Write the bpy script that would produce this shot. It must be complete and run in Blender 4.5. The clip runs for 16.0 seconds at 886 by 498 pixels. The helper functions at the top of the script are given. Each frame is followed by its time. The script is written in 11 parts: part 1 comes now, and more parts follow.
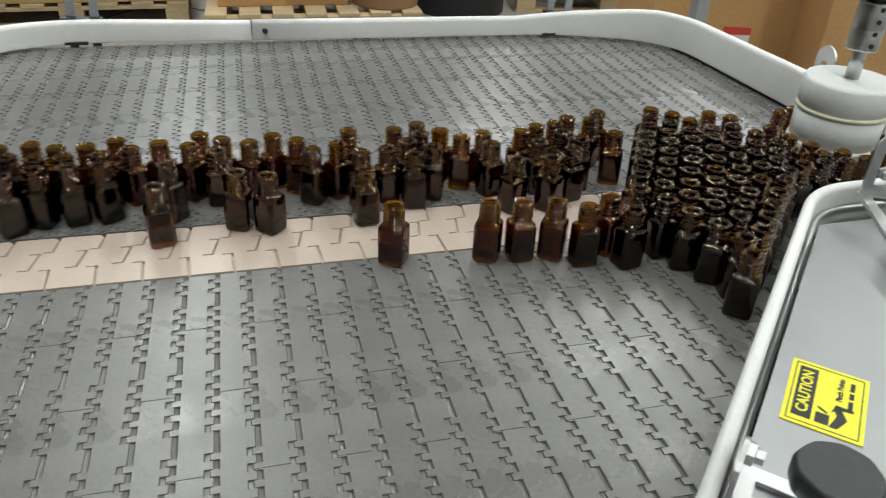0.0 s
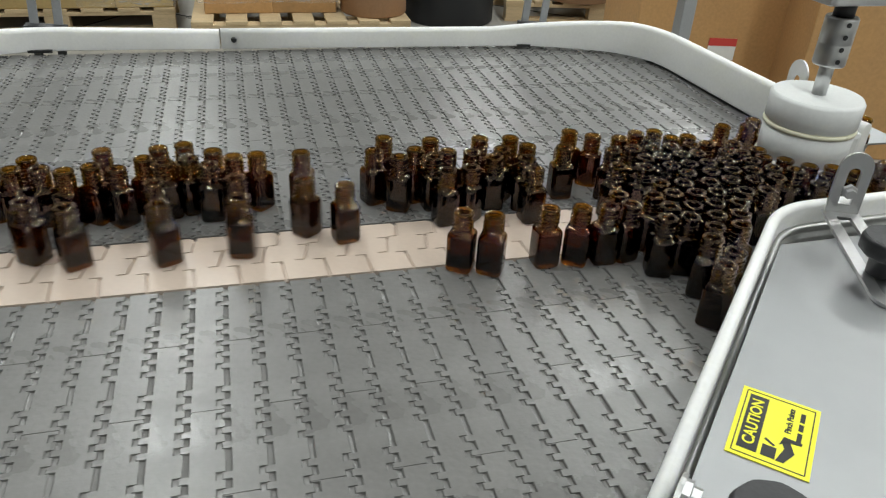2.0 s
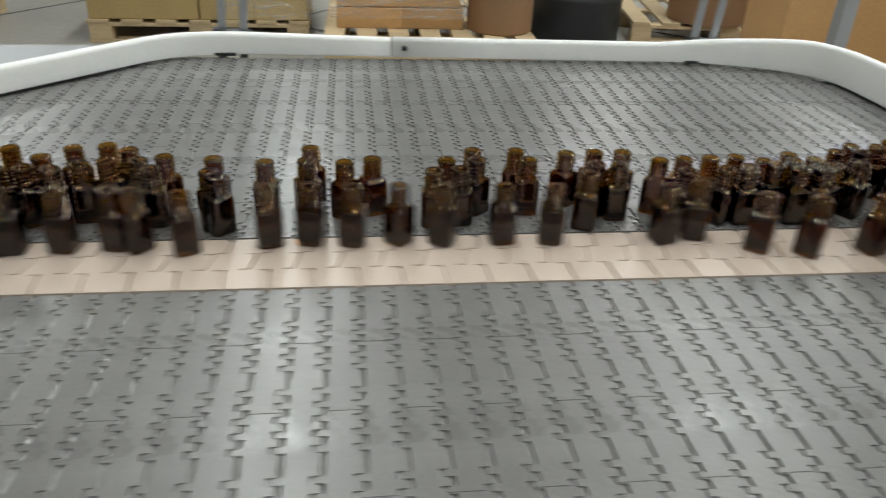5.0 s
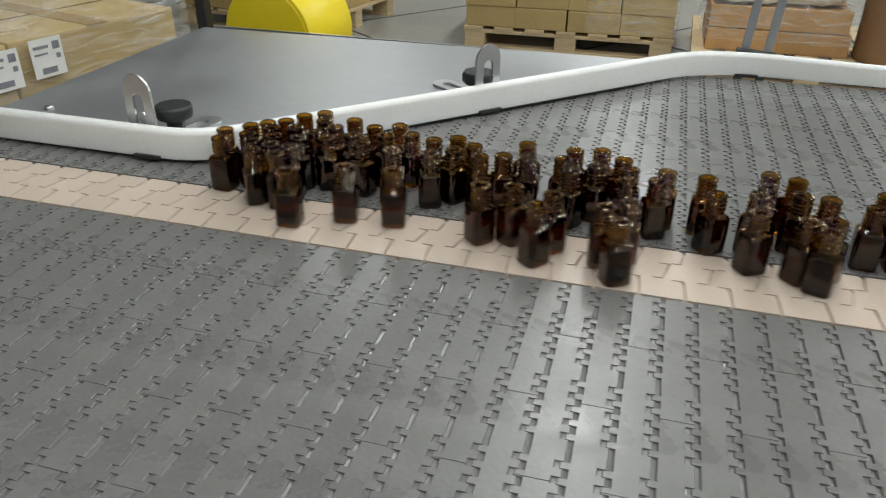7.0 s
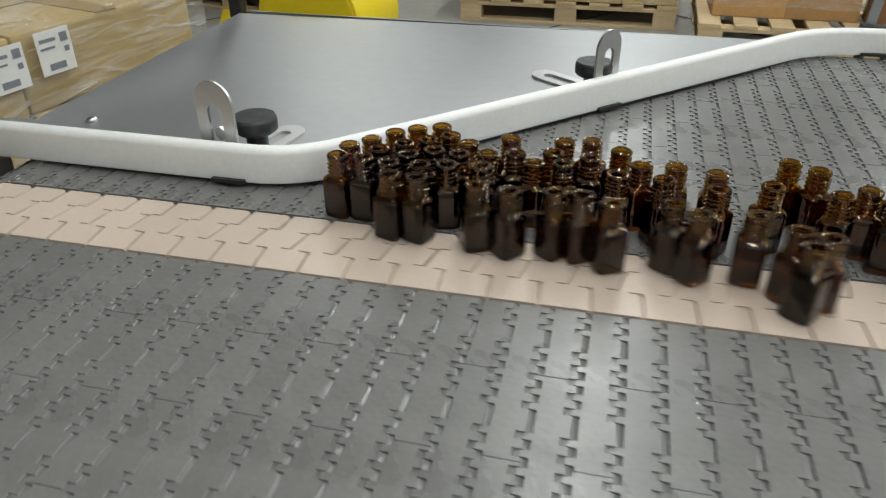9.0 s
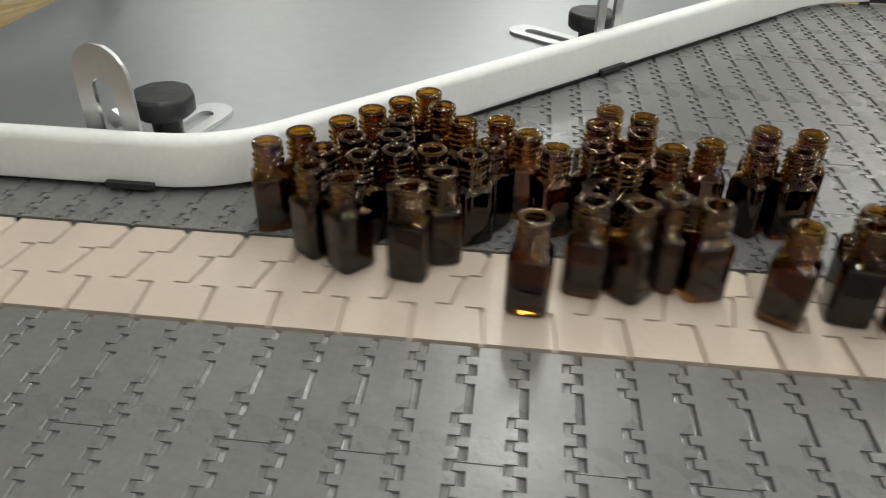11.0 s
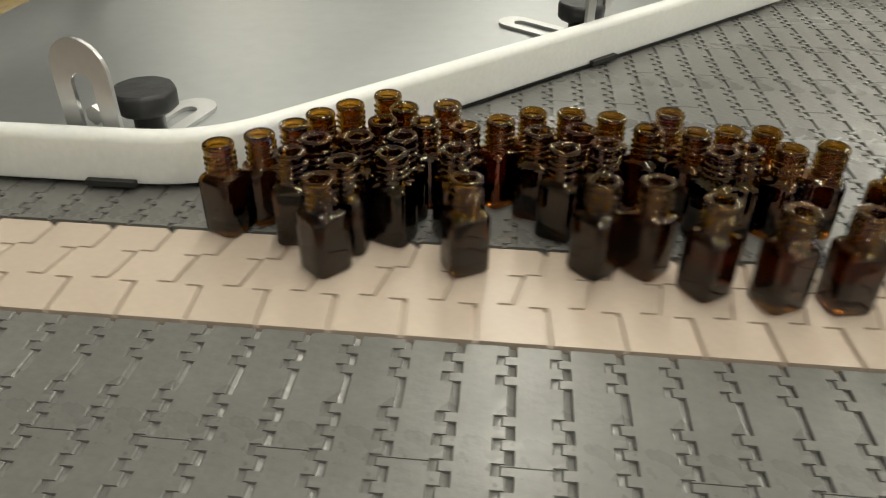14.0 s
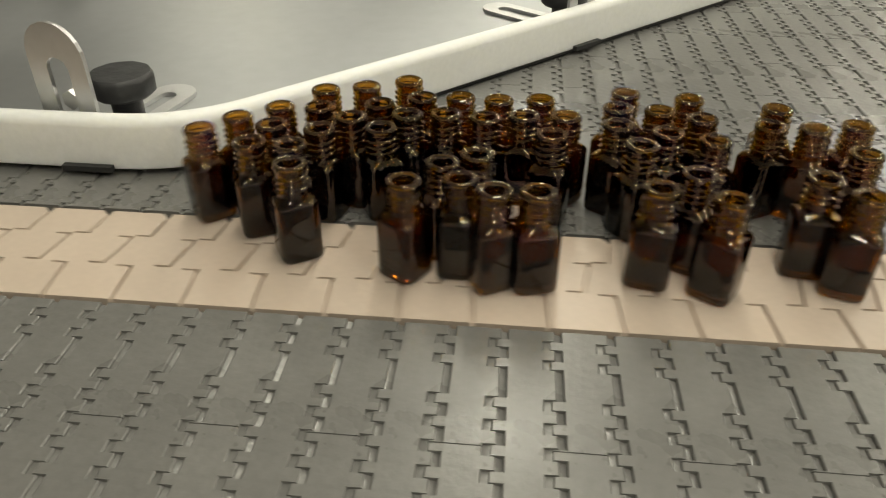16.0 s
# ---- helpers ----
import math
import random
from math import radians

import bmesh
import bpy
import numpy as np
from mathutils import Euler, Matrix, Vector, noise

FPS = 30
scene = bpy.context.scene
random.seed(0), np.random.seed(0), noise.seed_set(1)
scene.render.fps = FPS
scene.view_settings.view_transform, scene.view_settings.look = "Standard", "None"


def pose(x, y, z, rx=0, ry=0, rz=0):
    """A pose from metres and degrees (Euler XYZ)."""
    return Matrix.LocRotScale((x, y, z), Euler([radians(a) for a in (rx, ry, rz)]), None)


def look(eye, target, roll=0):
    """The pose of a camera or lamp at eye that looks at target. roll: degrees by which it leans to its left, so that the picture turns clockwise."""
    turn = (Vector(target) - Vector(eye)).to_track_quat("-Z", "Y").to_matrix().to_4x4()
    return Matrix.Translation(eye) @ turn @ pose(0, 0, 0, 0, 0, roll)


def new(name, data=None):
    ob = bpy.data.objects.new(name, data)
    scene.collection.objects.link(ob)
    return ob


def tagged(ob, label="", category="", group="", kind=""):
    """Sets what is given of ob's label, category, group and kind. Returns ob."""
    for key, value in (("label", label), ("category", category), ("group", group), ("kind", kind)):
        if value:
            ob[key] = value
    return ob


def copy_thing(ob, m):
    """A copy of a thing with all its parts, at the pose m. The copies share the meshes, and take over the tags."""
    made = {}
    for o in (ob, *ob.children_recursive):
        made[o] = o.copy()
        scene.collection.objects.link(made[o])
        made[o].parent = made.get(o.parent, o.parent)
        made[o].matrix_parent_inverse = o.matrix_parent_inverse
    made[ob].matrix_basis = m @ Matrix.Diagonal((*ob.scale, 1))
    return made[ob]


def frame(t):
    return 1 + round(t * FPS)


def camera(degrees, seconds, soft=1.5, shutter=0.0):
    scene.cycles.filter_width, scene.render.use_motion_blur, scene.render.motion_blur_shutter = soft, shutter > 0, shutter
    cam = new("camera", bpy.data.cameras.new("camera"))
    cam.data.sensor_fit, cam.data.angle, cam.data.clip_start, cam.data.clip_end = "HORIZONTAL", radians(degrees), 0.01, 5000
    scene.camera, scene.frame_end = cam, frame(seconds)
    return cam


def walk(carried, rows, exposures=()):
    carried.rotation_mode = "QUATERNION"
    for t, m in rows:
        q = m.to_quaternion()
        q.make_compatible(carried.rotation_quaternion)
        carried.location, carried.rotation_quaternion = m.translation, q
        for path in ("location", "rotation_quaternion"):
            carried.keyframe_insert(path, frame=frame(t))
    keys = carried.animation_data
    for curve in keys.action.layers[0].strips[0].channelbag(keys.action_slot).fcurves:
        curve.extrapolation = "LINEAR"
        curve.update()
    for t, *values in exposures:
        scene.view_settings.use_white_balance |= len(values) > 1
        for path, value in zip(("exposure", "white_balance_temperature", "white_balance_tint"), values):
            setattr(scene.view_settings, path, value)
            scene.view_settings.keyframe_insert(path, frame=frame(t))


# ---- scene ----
PATH = [
    (0, (0.934, -0.573, 0.365), (1.393, 1.073, -0.675), 2.8),
    (0.5, (0.965, -0.576, 0.369), (1.444, 1.068, -0.664), 2.7),
    (1, (0.975, -0.573, 0.368), (1.468, 1.07, -0.66), 3.3),
    (1.5, (0.978, -0.569, 0.368), (1.458, 1.083, -0.652), 3.1),
    (2, (0.974, -0.561, 0.365), (1.453, 1.09, -0.657), 3.4),
    (2.5, (0.971, -0.556, 0.365), (1.451, 1.099, -0.65), 3.7),
    (3, (0.968, -0.554, 0.365), (1.441, 1.101, -0.654), 3.7),
    (5.5, (0.797, -0.541, 0.345), (0.8, 1.2, -0.638), 1.9),
    (6, (0.632, -0.56, 0.349), (0.324, 1.163, -0.619), 1.4),
    (6.5, (0.539, -0.563, 0.345), (0.069, 1.121, -0.627), 0.8),
    (7, (0.539, -0.562, 0.343), (0.068, 1.117, -0.635), 0.6),
    (7.5, (0.539, -0.559, 0.341), (0.089, 1.126, -0.637), 0.9),
    (8, (0.473, -0.55, 0.346), (0.024, 1.129, -0.645), 0.8),
    (10.5, (0.258, -0.302, 0.265), (0.033, 1.348, -0.842), -0.2),
    (11, (0.248, -0.297, 0.258), (0.072, 1.356, -0.853), 0.9),
    (11.5, (0.252, -0.291, 0.259), (0.052, 1.369, -0.839), 0.7),
    (12, (0.247, -0.291, 0.26), (0.035, 1.361, -0.847), 0.2),
    (12.5, (0.245, -0.292, 0.259), (0.039, 1.36, -0.849), -0.2),
    (13, (0.245, -0.29, 0.253), (0.057, 1.367, -0.852), -0.2),
    (13.5, (0.254, -0.289, 0.252), (0.065, 1.359, -0.865), -0.3),
    (14, (0.249, -0.289, 0.251), (0.092, 1.362, -0.866), 0.5),
    (14.5, (0.255, -0.29, 0.251), (0.099, 1.356, -0.875), 0.5),
    (15, (0.262, -0.287, 0.247), (0.096, 1.36, -0.876), 0.6),
    (15.5, (0.264, -0.287, 0.246), (0.092, 1.352, -0.887), 0.1),
    (16, (0.264, -0.291, 0.246), (0.109, 1.351, -0.887), 0.3),
]
cam = camera(61.0, 16.0, soft=1.2, shutter=0.5)
walk(cam, [(t, look(eye, target, roll)) for t, eye, target, roll in PATH],
     exposures=[(0, 0.0, 6500, 10), (8, 0.0, 6500, 10), (10.5, 0.0, 6700, 10), (13, 0.0, 7200, 9), (16, 0.0, 7900, 8)])

# ---------------------------------------------------------------- light
world = bpy.data.worlds.new("hall_air")
world.use_nodes = True
world.node_tree.nodes["Background"].inputs[0].default_value = (0.80, 0.88, 1.0, 1)
world.node_tree.nodes["Background"].inputs[1].default_value = 0.04
scene.world = world
scene.view_settings.exposure = 0.0

LAMP_ROWS = [(-5.1, 3.3), (-2.3, 3.3), (0.36, 3.3), (3.45, 3.3), (6.1, 3.3)]
LAMP_Y = [-2.6, 0.4, 3.4, 6.4]
LAMPS = [(lx, ly, lz) for lx, lz in LAMP_ROWS for ly in LAMP_Y if lx > -1 or (lx > -3 and ly > 6)]   # lamps left out at the west end to dim the left side


def tube_lamp(x, y, z, power):
    light = bpy.data.lights.new("tube_light", "AREA")
    light.shape, light.size, light.size_y = "RECTANGLE", 0.16, 2.2
    light.energy, light.color = power, (0.94, 1.0, 0.985)
    lamp = new("tube_light", light)
    lamp.matrix_basis = pose(x, y, z - 0.07)
    return lamp


for lx, ly, lz in LAMPS:
    tube_lamp(lx, ly, lz, 41)


# ---------------------------------------------------------------- materials
def material(name):
    m = bpy.data.materials.new(name)
    m.use_nodes = True
    return m, m.node_tree.nodes, m.node_tree.links, m.node_tree.nodes["Principled BSDF"]


def surface(name, colour, rough=0.5, metal=0.0, vary=0.12, scale=18.0, fine=220.0, bump=0.05, streak=None, spots=None, rand=0.0, spec=0.5):
    """A painted, plastic or metal surface: colour with stains at two scales, uneven gloss and fine relief."""
    m, n, l, b = material(name)
    co = n.new("ShaderNodeTexCoord")
    mp = n.new("ShaderNodeMapping")
    mp.inputs["Scale"].default_value = streak or (1, 1, 1)
    l.new(co.outputs["Object"], mp.inputs["Vector"])
    big, small = n.new("ShaderNodeTexNoise"), n.new("ShaderNodeTexNoise")
    for t, s, d in ((big, scale, 4), (small, fine, 3)):
        t.inputs["Scale"].default_value, t.inputs["Detail"].default_value = s, d
        l.new(mp.outputs[0], t.inputs["Vector"])
    mixn = n.new("ShaderNodeMath")
    mixn.operation = "ADD"
    l.new(big.outputs["Fac"], mixn.inputs[0])
    l.new(small.outputs["Fac"], mixn.inputs[1])
    ramp = n.new("ShaderNodeMapRange")
    ramp.inputs[1].default_value, ramp.inputs[2].default_value = 0.6, 1.4
    ramp.inputs[3].default_value, ramp.inputs[4].default_value = 1 - vary, 1 + vary
    l.new(mixn.outputs[0], ramp.inputs[0])
    fac = ramp.outputs[0]
    if rand:
        info = n.new("ShaderNodeObjectInfo")
        rr = n.new("ShaderNodeMapRange")
        rr.inputs[3].default_value, rr.inputs[4].default_value = 1 - rand, 1 + rand
        l.new(info.outputs["Random"], rr.inputs[0])
        mul = n.new("ShaderNodeMath")
        mul.operation = "MULTIPLY"
        l.new(fac, mul.inputs[0])
        l.new(rr.outputs[0], mul.inputs[1])
        fac = mul.outputs[0]
    col = n.new("ShaderNodeMix")
    col.data_type, col.blend_type = "RGBA", "MULTIPLY"
    col.inputs["Factor"].default_value = 1
    col.inputs["A"].default_value = (*colour, 1)
    l.new(fac, col.inputs["B"])
    l.new(col.outputs["Result"], b.inputs["Base Color"])
    rg = n.new("ShaderNodeMapRange")
    rg.inputs[1].default_value, rg.inputs[2].default_value = 0.3, 0.7
    rg.inputs[3].default_value, rg.inputs[4].default_value = rough * 0.8, min(1, rough * 1.25)
    l.new(big.outputs["Fac"], rg.inputs[0])
    l.new(rg.outputs[0], b.inputs["Roughness"])
    b.inputs["Metallic"].default_value = metal
    b.inputs["Specular IOR Level"].default_value = spec
    if bump:
        bp = n.new("ShaderNodeBump")
        bp.inputs["Strength"].default_value, bp.inputs["Distance"].default_value = bump, 0.002
        l.new(small.outputs["Fac"], bp.inputs["Height"])
        l.new(bp.outputs[0], b.inputs["Normal"])
    return m


GREY_BELT = surface("grey_acetal", (0.162, 0.158, 0.152), 0.29, vary=0.14, scale=30, bump=0.10, rand=0.07, spec=0.6)
TAN_BELT = surface("tan_acetal", (0.545, 0.445, 0.370), 0.36, vary=0.06, scale=25, bump=0.06, rand=0.05)
WHITE_RAIL = surface("white_polyethylene", (0.87, 0.87, 0.85), 0.36, vary=0.05, scale=14, bump=0.08)
rb = WHITE_RAIL.node_tree.nodes["Principled BSDF"]
rb.inputs["Subsurface Weight"].default_value, rb.inputs["Subsurface Scale"].default_value = 0.6, 0.012
rb.inputs["Subsurface Radius"].default_value = (1, 1, 0.9)
WHITE_WHEEL = surface("white_nylon", (0.78, 0.79, 0.78), 0.35, vary=0.05, scale=20, bump=0.04)
STEEL = surface("brushed_stainless_steel", (0.60, 0.60, 0.60), 0.38, 1.0, vary=0.05, scale=4, fine=120, streak=(1, 5, 1), bump=0.01)
SHEET = surface("satin_steel_sheet", (0.45, 0.46, 0.47), 0.42, 0.85, vary=0.05, scale=3, fine=60, bump=0.01)
COVER = surface("dull_steel_cover", (0.34, 0.345, 0.35), 0.36, 1.0, vary=0.04, scale=1.2, fine=30, bump=0.0)
ALU = surface("aluminium", (0.62, 0.62, 0.61), 0.38, 1.0, vary=0.08, scale=30, bump=0.03)
BLACK = surface("black_plastic", (0.022, 0.022, 0.024), 0.42, vary=0.2, scale=60, bump=0.15)
# Black of the rail clips and of the painted gap shade.
CLIP_AND_GAP = surface("clip_and_gap_black", (0.02, 0.02, 0.02), 0.7, vary=0.2)
# Near-black for the sheet that darkens belt gaps, and for floor joints.
GAP_DARK = surface("gap_and_joint_dark", (0.04, 0.04, 0.042), 0.6, vary=0.2)
CARD = surface("corrugated_cardboard", (0.47, 0.27, 0.11), 0.8, vary=0.14, scale=5, fine=70, bump=0.12, rand=0.12)
CARD_B = surface("ochre_cardboard", (0.46, 0.33, 0.14), 0.7, vary=0.12, scale=5, fine=70, bump=0.12, rand=0.10)
FIBRE = surface("brown_fibreboard", (0.36, 0.21, 0.115), 0.75, vary=0.12, scale=6, fine=60, bump=0.1)
WOOD = surface("pale_pallet_wood", (0.55, 0.42, 0.25), 0.75, vary=0.22, scale=4, fine=40, streak=(1, 9, 9), bump=0.2, rand=0.12)
BLACK_DRUM = surface("black_drum_plastic", (0.02, 0.022, 0.026), 0.5, vary=0.2, scale=8)
FLOOR = surface("polished_concrete", (0.33, 0.315, 0.285), 0.32, vary=0.18, scale=1.6, fine=24, bump=0.06)
# Unseen west wall, darkened so the belts and deck reflect less on the left.
DARK_WALL = surface("darkened_unseen_wall", (0.16, 0.165, 0.17), 0.8, vary=0.08, scale=1, fine=20)
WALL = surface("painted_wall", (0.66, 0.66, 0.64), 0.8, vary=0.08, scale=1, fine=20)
YELLOW = surface("yellow_guard_paint", (0.86, 0.66, 0.02), 0.35, vary=0.05, scale=8, bump=0.03)
STICKER = surface("yellow_vinyl", (0.88, 0.85, 0.03), 0.45, vary=0.03, bump=0.0)
INK = surface("black_ink", (0.015, 0.015, 0.015), 0.5, vary=0.05, bump=0.0)
PAPER = surface("white_label_paper", (0.78, 0.78, 0.76), 0.6, vary=0.05, bump=0.02)
RED = surface("red_print", (0.62, 0.06, 0.05), 0.55, vary=0.05, bump=0.0)
GREY_PAINT = surface("grey_painted_steel", (0.33, 0.34, 0.35), 0.45, 0.3, vary=0.1, scale=10)
BROWN_TAPE = surface("glossy_packing_tape", (0.40, 0.27, 0.12), 0.2, vary=0.05, bump=0.0)
BAND = surface("clear_yellowish_belt", (0.72, 0.69, 0.52), 0.3, vary=0.05, bump=0.0)


def amber(name, colour, gloss):
    m, n, l, b = material(name)
    b.inputs["Base Color"].default_value = (*colour, 1)
    b.inputs["Roughness"].default_value = 0.018
    b.inputs["IOR"].default_value = 1.5
    b.inputs["Specular IOR Level"].default_value = gloss
    b.inputs["Transmission Weight"].default_value = 1.0
    return m


def wrap_film():
    m, n, l, b = material("stretch_film")
    co, t = n.new("ShaderNodeTexCoord"), n.new("ShaderNodeTexNoise")
    t.inputs["Scale"].default_value, t.inputs["Detail"].default_value, t.inputs["Distortion"].default_value = 14, 5, 1.5
    mp = n.new("ShaderNodeMapping")
    mp.inputs["Scale"].default_value = (0.5, 0.5, 2.6)
    l.new(co.outputs["Object"], mp.inputs["Vector"])
    l.new(mp.outputs[0], t.inputs["Vector"])
    bp = n.new("ShaderNodeBump")
    bp.inputs["Strength"].default_value, bp.inputs["Distance"].default_value = 1.0, 0.03
    l.new(t.outputs["Fac"], bp.inputs["Height"])
    l.new(bp.outputs[0], b.inputs["Normal"])
    # Streaked opacity: milky creases, with the film's highlight streaks painted in.
    ramp = n.new("ShaderNodeMapRange")
    ramp.inputs[1].default_value, ramp.inputs[2].default_value, ramp.inputs[3].default_value, ramp.inputs[4].default_value = 0.42, 0.72, 0.05, 0.42
    l.new(t.outputs["Fac"], ramp.inputs[0])
    l.new(ramp.outputs[0], b.inputs["Alpha"])
    b.inputs["Base Color"].default_value = (0.85, 0.86, 0.86, 1)
    b.inputs["Roughness"].default_value = 0.12
    return m


AMBER = amber("amber_glass", (0.19, 0.060, 0.006), 0.1)
# Neck copy of the glass: its brighter light is put into a paler tint.
AMBER_LIT = amber("lit_neck_amber", (0.39, 0.180, 0.012), 0.6)
tb = AMBER_LIT.node_tree.nodes["Principled BSDF"]
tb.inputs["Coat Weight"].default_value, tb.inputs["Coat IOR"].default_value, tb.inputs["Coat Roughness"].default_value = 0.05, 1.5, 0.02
FILM = wrap_film()
LAMP_GLOW, gn, gl, gb = material("lit_lamp_tube")
gb.inputs["Emission Color"].default_value = (1, 0.97, 0.91, 1)
gb.inputs["Emission Strength"].default_value = 5.0
CEILING = surface("ceiling_deck", (0.30, 0.30, 0.29), 0.8, vary=0.08, scale=1, fine=10)


# ---------------------------------------------------------------- mesh helpers
def obj(name, bm, mat, parent=None, label=""):
    me = bpy.data.meshes.new(name)
    bm.to_mesh(me)
    bm.free()
    me.materials.append(mat)
    ob = new(name, me)
    if parent:
        ob.parent = parent
    if label:
        ob["label"] = label
    return ob


def part(name, bm, mat, parent, label=""):
    return obj(name, bm, mat, parent, label)


def empty(name, m=None):
    ob = new(name)
    ob.empty_display_size = 0.05
    if m:
        ob.matrix_basis = m
    return ob


def box(sx, sy, sz, at=(0, 0, 0), bevel=0.0, turn=0.0, bm=None):
    """A box that stands on at, turned about z."""
    bm = bm or bmesh.new()
    r = bmesh.ops.create_cube(bm, size=1.0)
    vs = r["verts"]
    bmesh.ops.scale(bm, vec=(sx, sy, sz), verts=vs)
    if bevel:
        es = list({e for v in vs for e in v.link_edges})
        vs = bmesh.ops.bevel(bm, geom=es, offset=bevel, segments=2, affect="EDGES", profile=0.6)["verts"]
    bmesh.ops.transform(bm, matrix=pose(at[0], at[1], at[2] + sz / 2, 0, 0, turn), verts=vs)
    return bm


def lathe(profile, seg=32, bm=None, square=0.0, smooth=True):
    """Turns a profile of (radius, height[, squareness]) about z."""
    bm = bm or bmesh.new()
    rings = []
    for row in profile:
        r, z = row[:2]
        sq = row[2] if len(row) > 2 else 0.0
        ring = []
        for i in range(seg):
            a = 2 * math.pi * (i + 0.5) / seg
            c, s = math.cos(a), math.sin(a)
            if sq:
                p = 2 + 5 * sq
                k = (abs(c) ** p + abs(s) ** p) ** (-1 / p)
            else:
                k = 1.0
            ring.append(bm.verts.new((r * c * k, r * s * k, z)))
        rings.append(ring)
    for a, b in zip(rings, rings[1:]):
        for i in range(seg):
            f = bm.faces.new((a[i], a[(i + 1) % seg], b[(i + 1) % seg], b[i]))
            f.smooth = smooth
    return bm, rings


def disc(profile, seg=32, smooth=True):
    bm, rings = lathe(profile, seg, smooth=smooth)
    bm.faces.new(list(reversed(rings[0])))
    bm.faces.new(rings[-1])
    return bm


def fillet(points, radius, n=8):
    """A plan polyline with rounded corners."""
    out = [Vector(points[0])]
    for a, b, c in zip(points, points[1:], points[2:]):
        a, b, c = Vector(a), Vector(b), Vector(c)
        u, v = (a - b), (c - b)
        d = min(radius, u.length * 0.45, v.length * 0.45)
        p, q = b + u.normalized() * d, b + v.normalized() * d
        for i in range(n + 1):
            t = i / n
            out.append((1 - t) ** 2 * p + 2 * t * (1 - t) * b + t * t * q)
    out.append(Vector(points[-1]))
    return out


def sweep(points, section, bm=None):
    """Carries a closed section of (across, up) along a plan line; across points to the line's left. section may depend on the point."""
    bm = bm or bmesh.new()
    rings = []
    for i, p in enumerate(points):
        a = points[max(0, i - 1)]
        b = points[min(len(points) - 1, i + 1)]
        d = (b - a).normalized()
        nrm = Vector((-d.y, d.x))
        sec = section(p) if callable(section) else section
        rings.append([bm.verts.new((p.x + nrm.x * u, p.y + nrm.y * u, w)) for u, w in sec])
    k = len(rings[0])
    for a, b in zip(rings, rings[1:]):
        for i in range(k):
            f = bm.faces.new((a[i], b[i], b[(i + 1) % k], a[(i + 1) % k]))
            f.smooth = True
    bm.faces.new(list(reversed(rings[0])))
    bm.faces.new(rings[-1])
    bmesh.ops.recalc_face_normals(bm, faces=bm.faces)
    return bm


def prism(points, z0, z1, bm=None):
    bm = bm or bmesh.new()
    lo = [bm.verts.new((x, y, z0)) for x, y in points]
    hi = [bm.verts.new((x, y, z1)) for x, y in points]
    k = len(points)
    bm.faces.new(list(reversed(lo)))
    bm.faces.new(hi)
    for i in range(k):
        bm.faces.new((lo[i], lo[(i + 1) % k], hi[(i + 1) % k], hi[i]))
    bmesh.ops.recalc_face_normals(bm, faces=bm.faces)
    return bm


def rail_section(h, thick, z0=0.006, side=1):
    """Upright strip with a rounded top."""
    s = [(0, z0), (0, z0 + 0.0008), (0, z0 + h - thick * 0.5 - 0.001), (0, z0 + h - thick * 0.5)]
    for i in range(1, 8):
        a = math.pi * i / 8
        s.append((thick / 2 - thick / 2 * math.cos(a), z0 + h - thick * 0.5 + thick * 0.45 * math.sin(a)))
    s += [(thick, z0 + h - thick * 0.5), (thick, z0 + h - thick * 0.5 - 0.001), (thick, z0 + 0.0008), (thick, z0)]
    return [(u * side, w) for u, w in s]


# ---------------------------------------------------------------- the hall
GROUND = -0.9
floor = obj("floor", box(16, 16, 0.2, (1, 2.5, GROUND - 0.2)), FLOOR)
tagged(floor, "polished grey concrete warehouse floor", "floor", kind="structure")
line = obj("floor_marking", box(0.06, 5.0, 0.003, (-2.25, 4.2, GROUND + 0.001), turn=24), YELLOW)
for k in range(6):
    jt = obj("floor_joint", box(0.012, 12.0, 0.002, (-4 + 1.9 * k, 4.0, GROUND + 0.0005), turn=-38), GAP_DARK)
    tagged(jt, "dark saw-cut joint in the concrete floor", "floor joint", kind="structure")
    jt = obj("floor_joint", box(12.0, 0.012, 0.002, (0.5, -1 + 1.9 * k, GROUND + 0.0012), turn=-38), GAP_DARK)
    tagged(jt, "dark saw-cut joint in the concrete floor", "floor joint", kind="structure")
tagged(line, "yellow painted line on the concrete floor", "floor marking", kind="structure")
# Unseen walls: three pale ones lift the light, the dark west one cuts it.
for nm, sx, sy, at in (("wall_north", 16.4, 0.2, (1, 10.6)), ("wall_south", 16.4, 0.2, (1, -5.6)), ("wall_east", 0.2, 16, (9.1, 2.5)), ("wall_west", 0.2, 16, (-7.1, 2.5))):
    tagged(obj(nm, box(sx, sy, 5.0, (at[0], at[1], GROUND)), DARK_WALL if nm == "wall_west" else WALL), "plain unseen warehouse wall", "wall", kind="structure")
tagged(obj("ceiling", box(16.4, 16.4, 0.2, (1, 2.5, 3.36)), CEILING), "pale warehouse ceiling deck", "ceiling", kind="structure")


def ceiling_light():
    thing = empty("ceiling_light")
    part("housing", box(0.30, 2.4, 0.06, (0, 0, 0.0), 0.008), WHITE_WHEEL, thing)
    part("tube", box(0.16, 2.2, 0.02, (0, 0, -0.022), 0.004), LAMP_GLOW, thing, "lit white lamp tube")
    tagged(thing, "long lit tube light hung from the ceiling", "ceiling light", "ceiling lights")
    return thing


first = ceiling_light()
first.matrix_basis = pose(*LAMPS[0])
for place in LAMPS[1:]:
    copy_thing(first, pose(*place))

